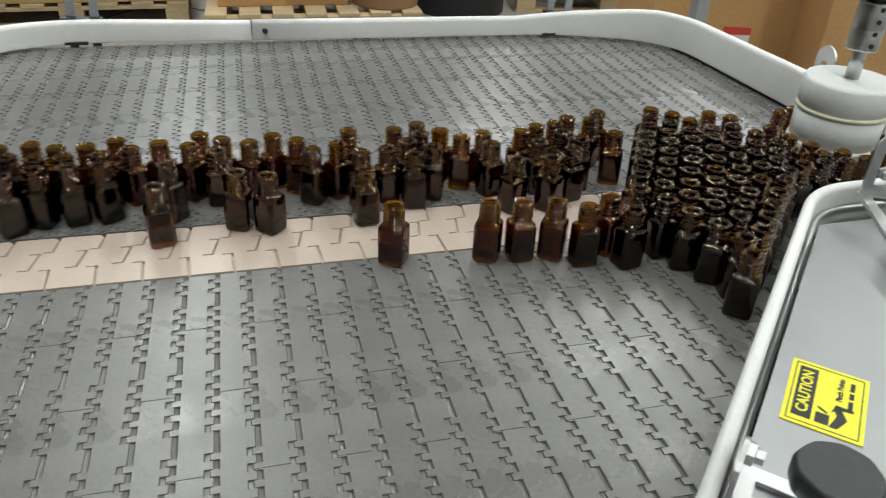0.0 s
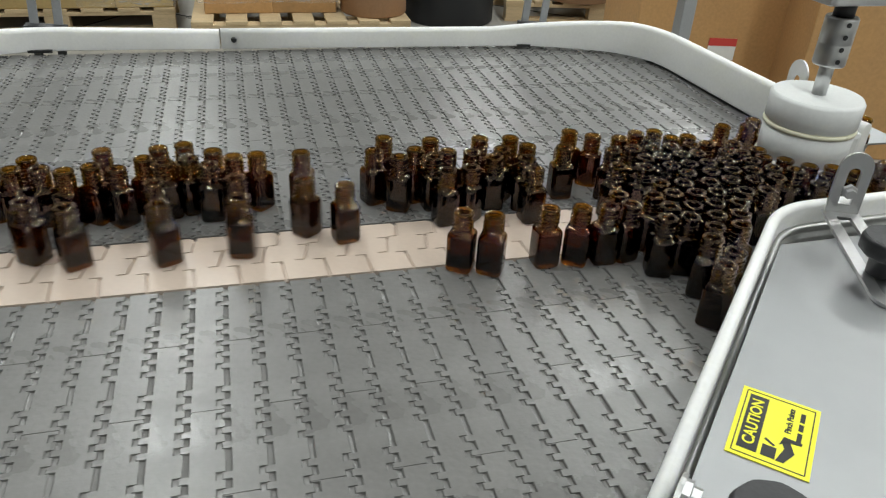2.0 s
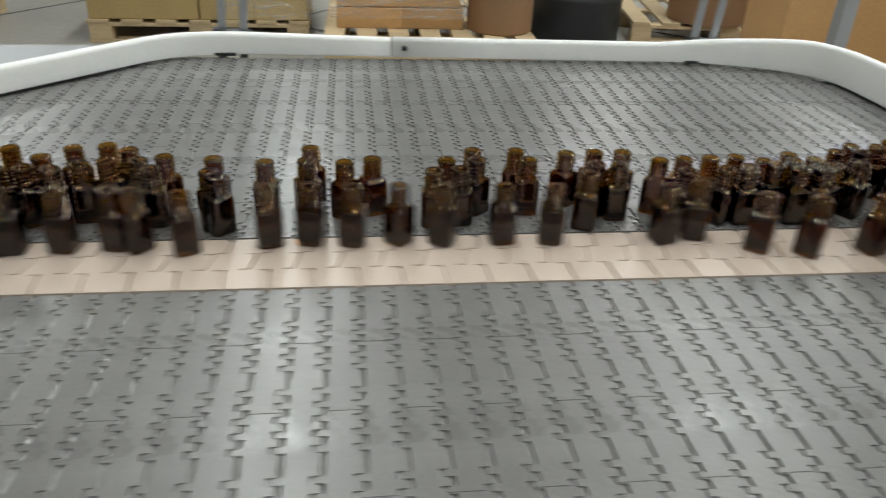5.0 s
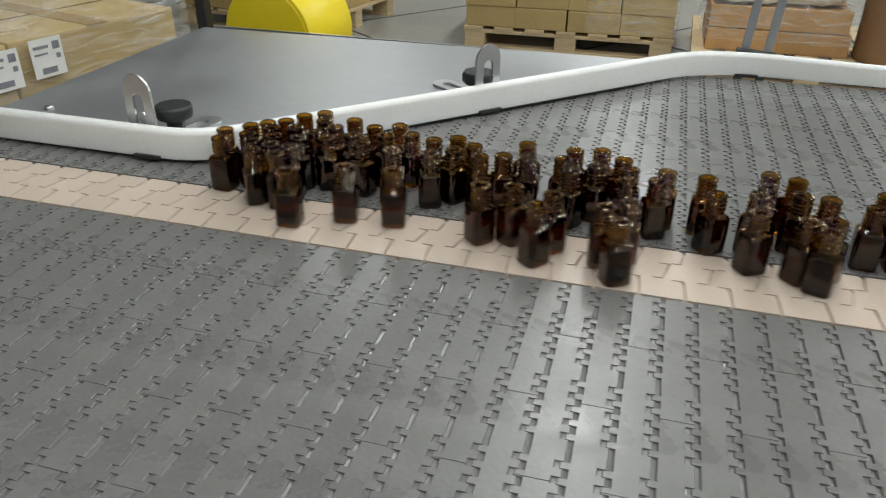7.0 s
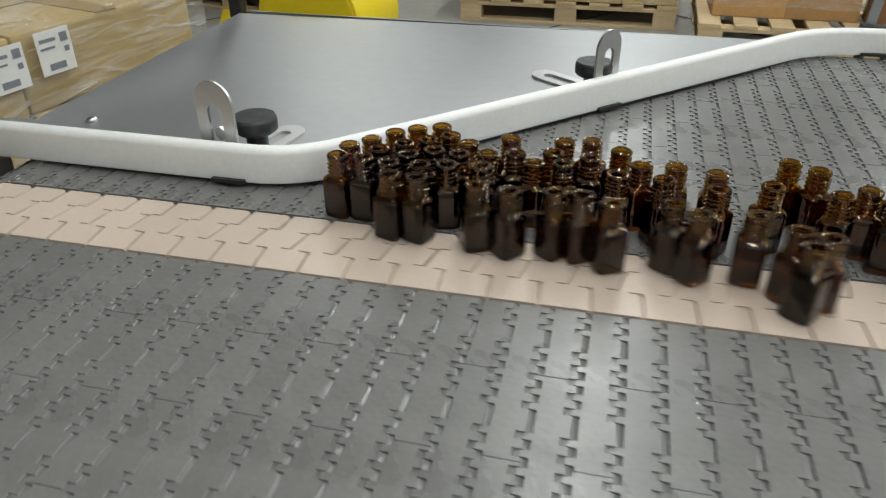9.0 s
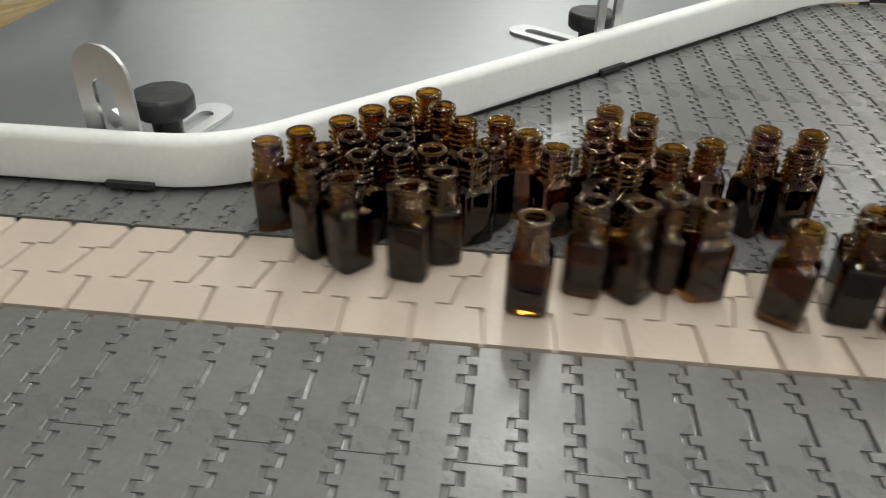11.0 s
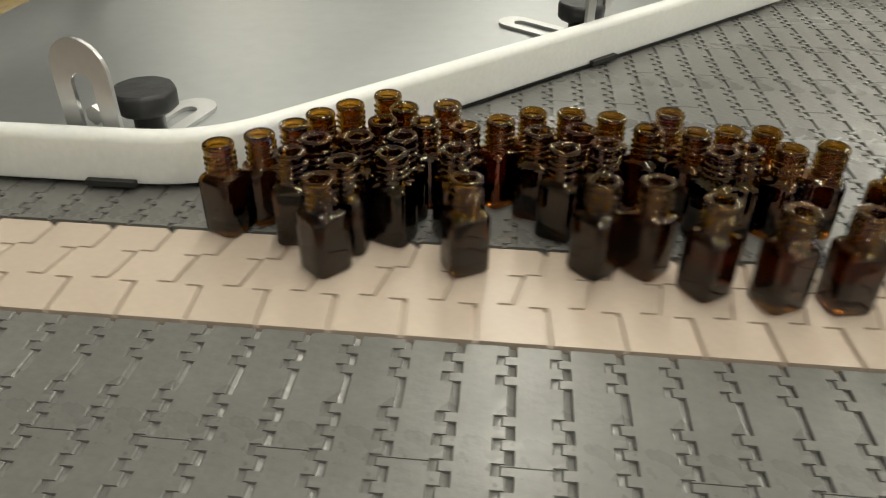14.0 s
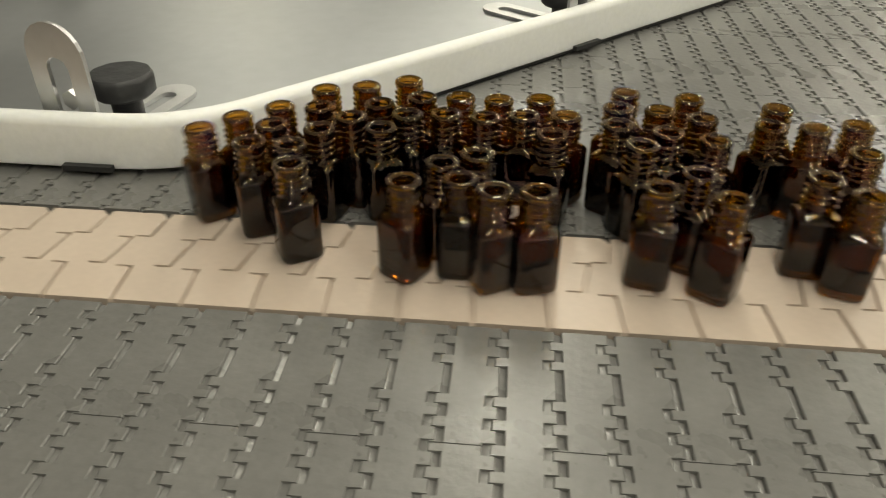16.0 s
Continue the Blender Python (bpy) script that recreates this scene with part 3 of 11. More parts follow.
# wrapped cartons close behind the deck
near = pose(-1.085, 0.75, GROUND, 0, 0, -14)
stack(-1.085, 0.75, -14, 2, 5, 0.40, 0.42, 0.143, CARD_B, pw=0.85, pd=0.9, label="brown carton with white labels under clear wrap")
film(0.84, 0.88, 0.60, near @ pose(0, 0, 0.30), "clear stretch wrap over brown cartons")
for dy, dz in ((0.05, 0.824), (-0.048, 0.818)):
    lab = empty("shipping_label", near @ pose(0.4255, dy, dz, 90, 0, 90))
    part("paper", box(0.072, 0.078, 0.001, (0, 0, 0)), PAPER, lab)
    for lx_, ly_, lw_, lh_ in ((-0.012, 0.022, 0.034, 0.006), (-0.014, 0.008, 0.030, 0.004), (0.022, 0.022, 0.016, 0.016), (0.024, 0.0, 0.010, 0.010), (-0.002, -0.026, 0.034, 0.012)):
        part("print_bar", box(lw_, lh_, 0.0004, (lx_, ly_, 0.0011)), GREY_INK, lab, "grey print bar")
    tagged(lab, "white printed shipping label on a wrapped carton", "label", "paper labels")
stack(-2.1, 4.6, -10, 3, 3, 0.38, 0.4, 0.2, CARD_B)


# ---------------------------------------------------------------- belts
def row_strips(width, tooth, straight, n_teeth, phase):
    """Cells of one hinge line: (start, end, shift)."""
    cells, y, k = [], -phase, 0
    while y < width:
        cells.append((y, y + straight, 1))
        y += straight
        for i in range(n_teeth):
            cells.append((y, y + tooth, 1 if i % 2 else -1))
            y += tooth
    return [(max(a, 0), min(b, width), s) for a, b, s in cells if b > 0 and a < width]


SIDE_GAP = 0.0007


def belt_row_mesh(name, mat, width, pitch, tooth, straight, n_teeth, phase, depth, gap, thick, seams):
    cells = row_strips(width, tooth, straight, n_teeth, phase)

    def right(y):
        for a, b, s in cells:
            if a <= y < b:
                return pitch / 2 + s * depth
        return pitch / 2

    def left(y):
        best = -9
        for e in (-SIDE_GAP, 0, SIDE_GAP):
            best = max(best, right(min(max(y + e, 0), width - 1e-6)))
        return best - pitch + gap

    cuts = {0.0, width}
    for a, b, s in cells:
        for c in (a, b):
            for e in (-SIDE_GAP, 0, SIDE_GAP):
                if 0 < c + e < width:
                    cuts.add(round(c + e, 5))
    for c in seams:
        cuts.add(round(c - 0.0003, 5))
        cuts.add(round(c + 0.0003, 5))
    cuts = sorted(cuts)
    verts, faces = [], []
    prev = None
    for a, b in zip(cuts, cuts[1:]):
        if b - a < 1e-6:
            continue
        mid = (a + b) / 2
        if any(abs(mid - c) < 0.0003 for c in seams):
            prev = None
            continue
        xl, xr = left(mid), right(mid)
        i = len(verts)
        e = 0.0006
        for y in (a, b):
            verts += [(xl, y, -thick), (xl, y, -e), (xl + e, y, 0), (xr - e, y, 0), (xr, y, -e), (xr, y, -thick)]
        for k in range(5):
            faces.append((i + k, i + k + 6, i + k + 7, i + k + 1))
        faces.append((i, i + 1, i + 2, i + 3, i + 4, i + 5))
        faces.append((i + 11, i + 10, i + 9, i + 8, i + 7, i + 6))
    i = len(verts)
    arc = [(pitch / 2 + 0.02 * math.sin(k * 0.09), -0.0213 + 0.02 * math.cos(k * 0.09)) for k in range(-4, 5)]
    for x, z in arc:
        verts += [(x, 0.0004, z), (x, width - 0.0004, z)]
    round_from = len(faces)
    faces += [(i + 2 * k, i + 2 * k + 2, i + 2 * k + 3, i + 2 * k + 1) for k in range(len(arc) - 1)]
    me = bpy.data.meshes.new(name)
    me.from_pydata(verts, [], faces)
    me.materials.append(mat)
    bm = bmesh.new()
    bm.from_mesh(me)
    bmesh.ops.recalc_face_normals(bm, faces=bm.faces)
    bm.faces.ensure_lookup_table()
    for f in bm.faces[round_from:]:
        f.smooth = True
    bm.to_mesh(me)
    bm.free()
    return me


def tan_link_mesh():
    """Side-flexing chain link: two slanted wings and an offset middle finger, with short slots at the finger ends."""
    p, w, g, th = 0.0381, TAN_W - 0.003, 0.0019, 0.006
    ys = (0, 0.0304), (0.0304, 0.0586), (0.0586, w)
    off = (0.0, -0.002), (-0.019, -0.014), (-0.004, -0.001)
    n, m = 0.0075, 0.0017
    bm = bmesh.new()
    for k in range(3):
        (a, b), (u, v) = ys[k], off[k]
        r0, r1 = p / 2 + u, p / 2 + v
        lo = [(r0, a)] if k == 0 else [(r0 - n, a), (r0 - n, a + m), (r0, a + m)]
        hi = [(r1, b - 0.004), (r1 - 0.004, b)] if k == 2 else [(r1, b - m), (r1 - n, b - m), (r1 - n, b)]
        prism([(r0 - p + g, a)] + lo + hi + [(r1 - p + g, b)], -th, 0, bm)
    prism([(-p / 2 - 0.0005, 0.001), (p / 2 - 0.0005, 0.001), (p / 2 - 0.0005, w - 0.001), (-p / 2 - 0.0005, w - 0.001)], -0.012, -0.0030, bm)

    def crosswise(e):
        d = e.verts[0].co - e.verts[1].co
        return abs(d.y) > 2 * abs(d.x)

    sharp = [e for e in bm.edges if min(v.co.z for v in e.verts) > -0.001 and crosswise(e)]
    bmesh.ops.bevel(bm, geom=sharp, offset=0.0006, segments=2, affect="EDGES", profile=0.5)
    me = bpy.data.meshes.new("chain_link")
    bm.to_mesh(me)
    bm.free()
    me.materials.append(TAN_BELT)
    return me


def loop_pose(s, radius, y, x0, x1):
    """Pose at s metres along the endless loop: upper run, far drum, lower run, near drum."""
    run, arc = x1 - x0, math.pi * radius
    s = s % (2 * run + 2 * arc)
    if s < run:
        return pose(x0 + s, y, 0)
    if s < run + arc:
        a = (s - run) / radius
        return pose(x1 + radius * math.sin(a), y, -radius + radius * math.cos(a), 0, math.degrees(a), 0)
    if s < 2 * run + arc:
        return pose(x1 - (s - run - arc), y, -2 * radius, 0, 180, 0)
    a = math.pi + (s - 2 * run - arc) / radius
    return pose(x0 + radius * math.sin(a), y, -radius + radius * math.cos(a), 0, math.degrees(a), 0)


BELTS = []
HINGE_AT, LINK_AT = -0.0010, -0.0094


def belt(name, label, part_name, meshes, pitch, y, speed, phase, x0=X0, x1=X1):
    """An endless belt of separate rows, with the drum radius that closes the loop on whole rows."""
    run = x1 - x0
    count = round((2 * run + 2 * math.pi * 0.05) / pitch)
    radius = (count * pitch - 2 * run) / (2 * math.pi)
    thing = empty(name)
    tagged(thing, label, "conveyor belt")
    rows = []
    for i in range(count):
        ob = new(part_name, meshes[i % len(meshes)])
        ob.parent = thing
        ob.matrix_basis = loop_pose(i * pitch + phase, radius, y, x0, x1)
        rows.append((ob, i * pitch + phase))
    BELTS.append((rows, radius, y, speed, x0, x1))
    return thing


GW, BW, PITCH, FRONT_SPEED = 0.455, 0.605, 0.0261, 0.0668
SEAMS = (0.151, 0.303, 0.455), (0.075, 0.227, 0.379, 0.531)


def grey_rows(width, phase, gap):
    return [belt_row_mesh("belt_slat", GREY_BELT, width, PITCH, 0.0069, 0.0190, 9, phase, 0.0029, gap, 0.008, [c for c in sm if c < width - 0.01]) for sm in SEAMS]


FRONT_PHASE, TAN_PHASE = (HINGE_AT - X0 - PITCH / 2) % PITCH, (LINK_AT - X0 - 0.018) % 0.0381
belt("grey_belt", "grey modular plastic belt with toothed hinge lines", "belt_slat", grey_rows(GW, 0.0784, 0.0032), PITCH, -0.0015 - GW, FRONT_SPEED, FRONT_PHASE)
belt("grey_belt", "grey modular plastic belt with toothed hinge lines", "belt_slat", grey_rows(BW, 0.05, 0.0028), PITCH, TAN_W + 0.0015, -0.0925, 0.010, BACK_X0, BACK_X1)
belt("tan_chain", "tan plastic flat-top chain of interlocking links", "chain_link", [tan_link_mesh()], 0.0381, 0.0015, 0.2162, TAN_PHASE)


# ---------------------------------------------------------------- bottles
def bottle_mesh():
    """Small square amber bottle with rounded corners, threaded neck and open mouth, hollow inside."""
    q = 0.68
    body = [(0.0094, 0.0008, q), (0.0111, 0.0, q), (0.0118, 0.0012, q), (0.0120, 0.003, q), (0.0120, 0.0338, q), (0.0117, 0.0353, q), (0.0109, 0.0369, 0.5), (0.0097, 0.0380, 0.25), (0.0088, 0.0388)]
    neck = [(0.0085, 0.0392 + 0.00045 * k) for k in range(32)]
    rim = [(0.0087, 0.0536), (0.0092, 0.0541), (0.0094, 0.0550), (0.0093, 0.0562), (0.0088, 0.0571), (0.0077, 0.0576)]
    inner = [(0.0066, 0.0573), (0.0058, 0.0562), (0.0056, 0.0410), (0.0062, 0.0388), (0.0086, 0.0368, 0.3), (0.0100, 0.0350, 0.6), (0.0102, 0.0330, q), (0.0102, 0.0050, q), (0.0090, 0.0036, q)]
    outer = body + neck + rim
    bm, rings = lathe(outer + inner, 36)
    for ring in rings[len(body):len(body) + len(neck)]:      # the thread climbs round the neck
        for i, v in enumerate(ring):
            turn = (v.co.z - 0.0405) / 0.0036 - i / 36
            ease = max(0, min(1, (v.co.z - 0.0392) / 0.002, (0.0532 - v.co.z) / 0.0015))
            k = 1 + 0.155 * ease * max(0, math.cos(2 * math.pi * turn)) ** 1.5
            v.co.x, v.co.y = v.co.x * k, v.co.y * k
    bm.faces.new(list(reversed(rings[0])))
    bm.faces.new(rings[-1])
    bmesh.ops.recalc_face_normals(bm, faces=bm.faces)
    # Shoulder and neck faces take the tint that stands for light through them.
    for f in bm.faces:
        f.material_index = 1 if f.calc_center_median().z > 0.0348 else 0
    me = bpy.data.meshes.new("amber_bottle")
    bm.to_mesh(me)
    bm.free()
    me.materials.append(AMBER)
    me.materials.append(AMBER_LIT)
    return me


BOTTLE_COUNT = 226
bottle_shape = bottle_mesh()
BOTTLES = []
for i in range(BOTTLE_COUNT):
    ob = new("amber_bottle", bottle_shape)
    tagged(ob, "small empty square amber glass bottle with open threaded neck", "bottle", "amber bottles on the conveyor")
    BOTTLES.append(ob)


def slide(i, rows):
    """A bottle's way over the belts: seconds, millimetres in x and y, degrees of turn."""
    walk(BOTTLES[i], [(t, pose(x / 1000, y / 1000, 0.0006, 0, 0, a)) for t, x, y, a in rows])


def lag(t):
    """The front belt's gain on its mean speed, in metres: it runs a little unevenly."""
    return float(np.interp(t, (0, 3, 7, 10.5, 12.5, 14.5, 16), (0.0015, -0.0018, -0.0015, -0.0092, -0.0048, -0.0018, 0.0050)))


def belt_rows(start, radius, y, speed, x0, x1):
    """Keys along the loop, close together on the drums."""
    steady = 1 if speed == FRONT_SPEED else 0
    run, arc = x1 - x0, math.pi * radius
    total = 2 * run + 2 * arc
    marks = set()
    for lap in range(-2, 3):
        for s in [0, run, run + arc, 2 * run + arc] + [run + arc * k / 6 for k in range(1, 6)] + [2 * run + arc + arc * k / 6 for k in range(1, 6)]:
            t = (s + lap * total - start) / speed
            if 0 < t < 16:
                marks.add(round(t * FPS) / FPS)
    for k in range(0, 17, 1 if steady else 2):
        marks.add(float(k))
    if steady:
        marks |= {10.5, 12.5, 14.5}
    return [(t, loop_pose(start + speed * t + lag(t) * steady, radius, y, x0, x1)) for t in sorted(marks)]


def motions():
    for rows, radius, y, speed, x0, x1 in BELTS:
        for ob, start in rows:
            walk(ob, belt_rows(start, radius, y, speed, x0, x1))
    slide(0, [(0,696,167,47), (4.53,278,167,45), (4.67,268,170,45), (5.2,228,191,45), (5.37,210,196,45), (5.57,191,196,45), (5.7,181,192,45), (6.13,161,172,45), (6.47,142,152,45), (7,104,114,45), (7.13,90,101,45), (7.3,66,86,44), (7.37,64,82,44), (7.43,68,77,44), (7.5,76,75,44), (7.57,89,75,44), (7.83,147,71,44), (8.03,192,63,44), (8.17,222,61,44), (14.07,1498,61,39), (14.17,1516,58,39), (14.37,1541,38,39), (14.5,1566,29,39), (15.67,1818,29,38), (15.8,1839,31,38), (16,1860,44,37)])
    slide(1, [(0,723,173,67), (3,448,173,71), (3.97,362,174,72), (5.2,263,179,73), (5.9,216,190,74), (6.4,193,187,74), (6.7,175,185,75), (7.1,166,175,75), (7.27,166,167,75), (7.47,160,170,75), (8.33,118,128,76), (8.77,104,113,76), (8.93,107,105,76), (9.03,114,100,76), (9.27,139,90,77), (9.57,186,70,77), (10.07,280,54,79), (10.33,334,45,80), (10.57,385,43,80), (15.63,1480,43,95), (15.87,1525,42,96), (16,1548,34,96)])
    slide(2, [(0,748,161,57), (4.33,352,161,65), (5.27,274,161,67), (5.77,237,169,67), (6.43,182,163,68), (6.73,175,162,69), (7.17,147,157,69), (7.4,148,158,69), (8.3,103,112,71), (8.5,102,100,71), (8.6,108,95,71), (8.7,120,92,71), (8.93,154,78,72), (9.13,191,72,73), (9.4,240,74,74), (9.73,303,82,75), (10.47,450,84,78), (10.6,473,87,78), (10.67,480,89,79), (10.8,479,91,79), (11.5,440,92,80), (11.8,413,86,80), (12,384,73,81), (12.07,389,71,81), (15.9,1218,71,98), (16,1235,71,98)])
    slide(3, [(0,775,161,72), (3.7,436,161,65), (5.33,293,157,62), (5.9,248,169,61), (6.27,219,162,60), (6.5,202,151,60), (6.93,177,143,59), (7.3,153,141,59), (7.97,125,111,58), (8.13,127,97,57), (8.23,138,91,57), (8.33,154,85,57), (8.63,217,73,55), (14.47,1476,73,29), (14.57,1493,69,28), (14.7,1516,57,28), (14.9,1545,36,27), (15,1564,30,27), (15.9,1759,29,22), (16,1776,29,22)])
    slide(4, [(0,801,171,42), (4.3,406,174,49), (5.57,290,183,52), (6.6,201,198,53), (6.9,186,197,54), (7.3,184,188,54), (7.47,177,187,54), (7.67,171,182,54), (7.87,168,179,54), (8.63,141,151,55), (9.1,128,138,55), (9.47,127,122,55), (9.67,129,105,56), (9.77,137,94,56), (9.97,167,78,57), (10.27,221,56,58), (10.33,237,51,58), (10.43,266,48,59), (10.57,303,51,59), (11.03,405,46,61), (15.9,1457,46,81), (16,1474,46,81)])
    slide(5, [(0,816,149,39), (4.17,435,151,37), (5.67,306,162,36), (6,277,173,36), (6.5,239,174,36), (6.97,197,173,35), (7.1,189,169,35), (7.33,188,164,35), (7.83,164,157,35), (8.2,141,150,35), (8.57,126,137,35), (9.03,114,123,35), (9.4,119,103,35), (9.53,130,92,35), (9.67,151,77,35), (9.83,185,64,34), (10.13,255,47,34), (10.57,360,40,33), (15.67,1463,40,27), (15.9,1508,36,27), (16,1524,32,27)])
    slide(6, [(0,842,159,48), (4.3,448,162,48), (5.47,347,169,47), (6.43,268,181,47), (6.87,233,182,47), (7.3,213,183,47), (7.6,195,185,47), (7.8,191,190,47), (8.03,199,189,47), (8.3,185,194,47), (8.87,166,177,47), (9.5,151,162,47), (9.9,133,143,47), (10.13,112,122,47), (10.43,80,90,47), (10.53,75,81,47), (10.6,79,77,47), (10.67,89,74,47), (11,154,65,47), (11.6,287,72,47), (11.77,324,65,47), (12,377,44,47), (12.07,392,42,47), (15.9,1220,42,46), (16,1238,42,46)])
    slide(7, [(0,871,149,44), (4.57,453,149,36), (5.87,338,147,34), (6.13,319,151,34), (6.73,263,144,33), (7.07,234,138,32), (7.37,209,121,31), (7.77,191,124,31), (7.9,181,124,31), (8.1,169,112,31), (8.33,154,105,30), (8.5,147,91,30), (8.6,159,82,30), (8.83,205,71,29), (14.63,1458,72,5), (14.77,1484,72,5), (14.93,1510,67,4), (15.17,1530,46,4), (15.33,1557,31,3), (15.9,1679,29,1), (16,1696,29,0)])
    slide(8, [(0,880,175,55), (0.83,809,172,56), (1.57,752,164,56), (5.13,422,165,60), (5.93,348,168,61), (6.13,332,171,61), (6.67,283,169,61), (7.8,196,167,62), (7.97,184,172,62), (8.07,181,176,62), (8.2,178,174,62), (8.63,157,167,63), (9.6,131,141,63), (9.77,126,132,63), (9.9,127,122,63), (10.13,143,101,64), (10.27,146,89,64), (10.33,154,82,64), (10.37,162,78,64), (10.53,219,69,65), (10.77,275,69,65), (11.07,354,69,66), (15.9,1399,68,77), (16,1416,68,77)])
    slide(9, [(0,902,159,19), (0.93,822,157,18), (1.57,773,153,18), (5.97,365,153,13), (6.73,297,153,12), (7,275,149,12), (7.33,251,137,12), (8,190,141,11), (8.33,168,141,11), (8.5,159,136,11), (9.1,142,119,10), (9.4,142,107,10), (9.67,154,99,10), (9.8,166,90,10), (9.9,179,85,10), (10.07,204,83,10), (10.3,245,91,9), (10.5,282,89,9), (10.6,289,89,9), (10.83,297,96,8), (10.97,312,106,8), (11.03,315,111,8), (11.67,263,109,8), (12.03,245,104,7), (12.4,209,103,7), (12.53,196,97,7), (12.73,183,101,7), (12.93,174,100,7), (13.17,162,107,6), (13.47,143,104,6), (13.7,129,106,6), (13.83,123,101,6), (13.97,123,88,6), (14.07,137,83,6), (14.27,180,76,5), (14.5,234,68,5), (15,344,60,3), (15.13,369,59,3), (15.33,394,59,3), (15.9,516,59,1), (16,533,59,1)])
    slide(10, [(0,928,148,63), (0.97,846,152,65), (1.5,808,160,65), (1.77,786,160,66), (2,772,161,66), (2.2,767,158,66), (2.3,760,157,66), (4.9,515,158,71), (5.8,426,159,73), (6.57,342,159,75), (7.53,255,157,76), (8.23,197,150,78), (8.63,172,149,78), (8.93,162,140,78), (9.6,147,124,79), (9.8,141,112,79), (10.07,136,83,80), (10.37,154,57,80), (10.5,165,56,80), (10.77,217,51,81), (11.03,266,36,82), (11.6,392,31,85), (15.9,1322,31,103), (16,1339,31,104)])
    slide(11, [(0,952,161,24), (0.73,889,158,23), (1.2,852,154,23), (1.9,794,143,22), (2.27,769,129,22), (6,420,125,18), (6.17,406,123,17), (6.27,402,115,17), (6.33,396,110,17), (6.53,371,119,17), (6.8,348,118,17), (7.37,310,108,16), (7.7,286,112,16), (8,274,113,16), (8.7,224,108,15), (9.13,205,100,15), (9.37,206,91,15), (9.47,211,87,15), (9.77,233,85,14), (10.07,262,80,14), (10.17,267,75,14), (10.3,273,64,14), (10.47,269,65,14), (10.5,270,65,14), (10.57,279,63,14), (15.9,1432,62,0), (16,1450,62,0)])
    slide(12, [(0,975,146,61), (1,886,140,61), (1.6,835,128,61), (1.9,813,128,62), (2.17,801,133,62), (2.3,791,134,62), (3.7,661,135,62), (4.87,548,138,62), (5.77,455,143,63), (6.33,391,151,63), (6.53,369,149,63), (7.33,301,152,63), (7.83,254,151,63), (8.47,204,149,64), (8.87,185,151,64), (9.2,172,150,64), (9.63,160,140,64), (9.9,151,127,64), (10.13,159,118,64), (10.23,167,114,64), (10.33,185,107,64), (10.5,226,92,64), (10.57,229,93,64), (10.87,205,101,64), (11.2,192,119,64), (11.5,176,129,64), (11.93,141,115,64), (12.17,130,103,64), (12.23,134,98,64), (12.3,143,91,65), (12.47,174,72,65), (12.57,195,66,65), (15.9,915,65,67), (16,933,65,67)])
    slide(13, [(0,988,121,56), (0.87,915,124,56), (1.8,842,134,55), (1.97,832,136,55), (2.2,824,139,55), (2.3,816,139,55), (2.77,773,132,55), (3.07,746,118,55), (3.67,689,118,54), (5.33,524,124,53), (5.93,459,128,53), (6.2,430,132,53), (6.37,415,138,53), (6.57,390,133,53), (6.93,359,131,53), (7.37,329,127,52), (7.6,307,130,52), (8.07,258,143,52), (8.53,222,140,52), (9,190,130,52), (9.2,180,128,52), (9.77,165,114,51), (9.93,159,103,51), (10.03,158,93,51), (10.23,170,70,51), (10.43,187,57,51), (10.53,198,60,51), (10.73,245,58,51), (11.03,325,57,50), (11.53,437,52,50), (15.9,1381,52,45), (16,1398,52,45)])
    slide(14, [(0,1014,130,38), (0.83,943,132,38), (1.6,883,139,39), (1.87,861,134,39), (2.23,843,120,39), (2.8,792,122,39), (3.07,767,130,40), (3.27,748,130,40), (4.63,618,128,40), (6.03,480,124,41), (6.4,446,128,41), (6.6,423,123,42), (7.37,353,121,42), (7.73,316,124,42), (8.03,285,133,42), (8.3,262,133,43), (8.6,240,131,43), (9.17,204,123,43), (9.37,197,116,43), (10,178,105,43), (10.27,166,93,43), (10.37,151,98,43), (10.43,135,96,43), (10.5,125,94,44), (10.53,125,93,44), (10.8,150,96,44), (10.97,157,95,44), (11.1,156,93,44), (11.17,159,91,44), (11.27,172,88,44), (11.4,194,86,44), (11.47,210,88,44), (11.53,216,93,44), (11.87,191,97,44), (12,185,103,44), (12.13,177,103,44), (12.23,174,104,44), (12.53,171,100,44), (12.67,163,102,44), (12.87,153,100,45), (12.97,152,94,45), (13.03,155,88,45), (13.1,164,84,45), (13.3,200,80,45), (13.57,243,71,45), (14.07,345,75,46), (14.37,413,77,46), (14.57,461,75,46), (15.9,749,74,48), (16,767,74,48)])
    slide(15, [(0,1030,164,9), (0.83,953,165,8), (1.53,882,168,7), (3.07,737,178,4), (4.97,556,173,1), (6.53,395,161,-1), (7.5,308,166,-3), (7.73,291,167,-3), (8.03,275,170,-3), (8.8,209,164,-4), (9.23,188,165,-5), (9.6,177,159,-5), (9.77,166,156,-5), (9.93,151,152,-5), (10.07,136,145,-6), (10.43,100,108,-6), (10.53,96,98,-7), (10.63,105,89,-7), (10.73,124,83,-7), (10.83,147,74,-8), (11,191,61,-8), (11.1,214,58,-9), (12.07,431,52,-12), (15.9,1260,52,-26), (16,1277,52,-26)])
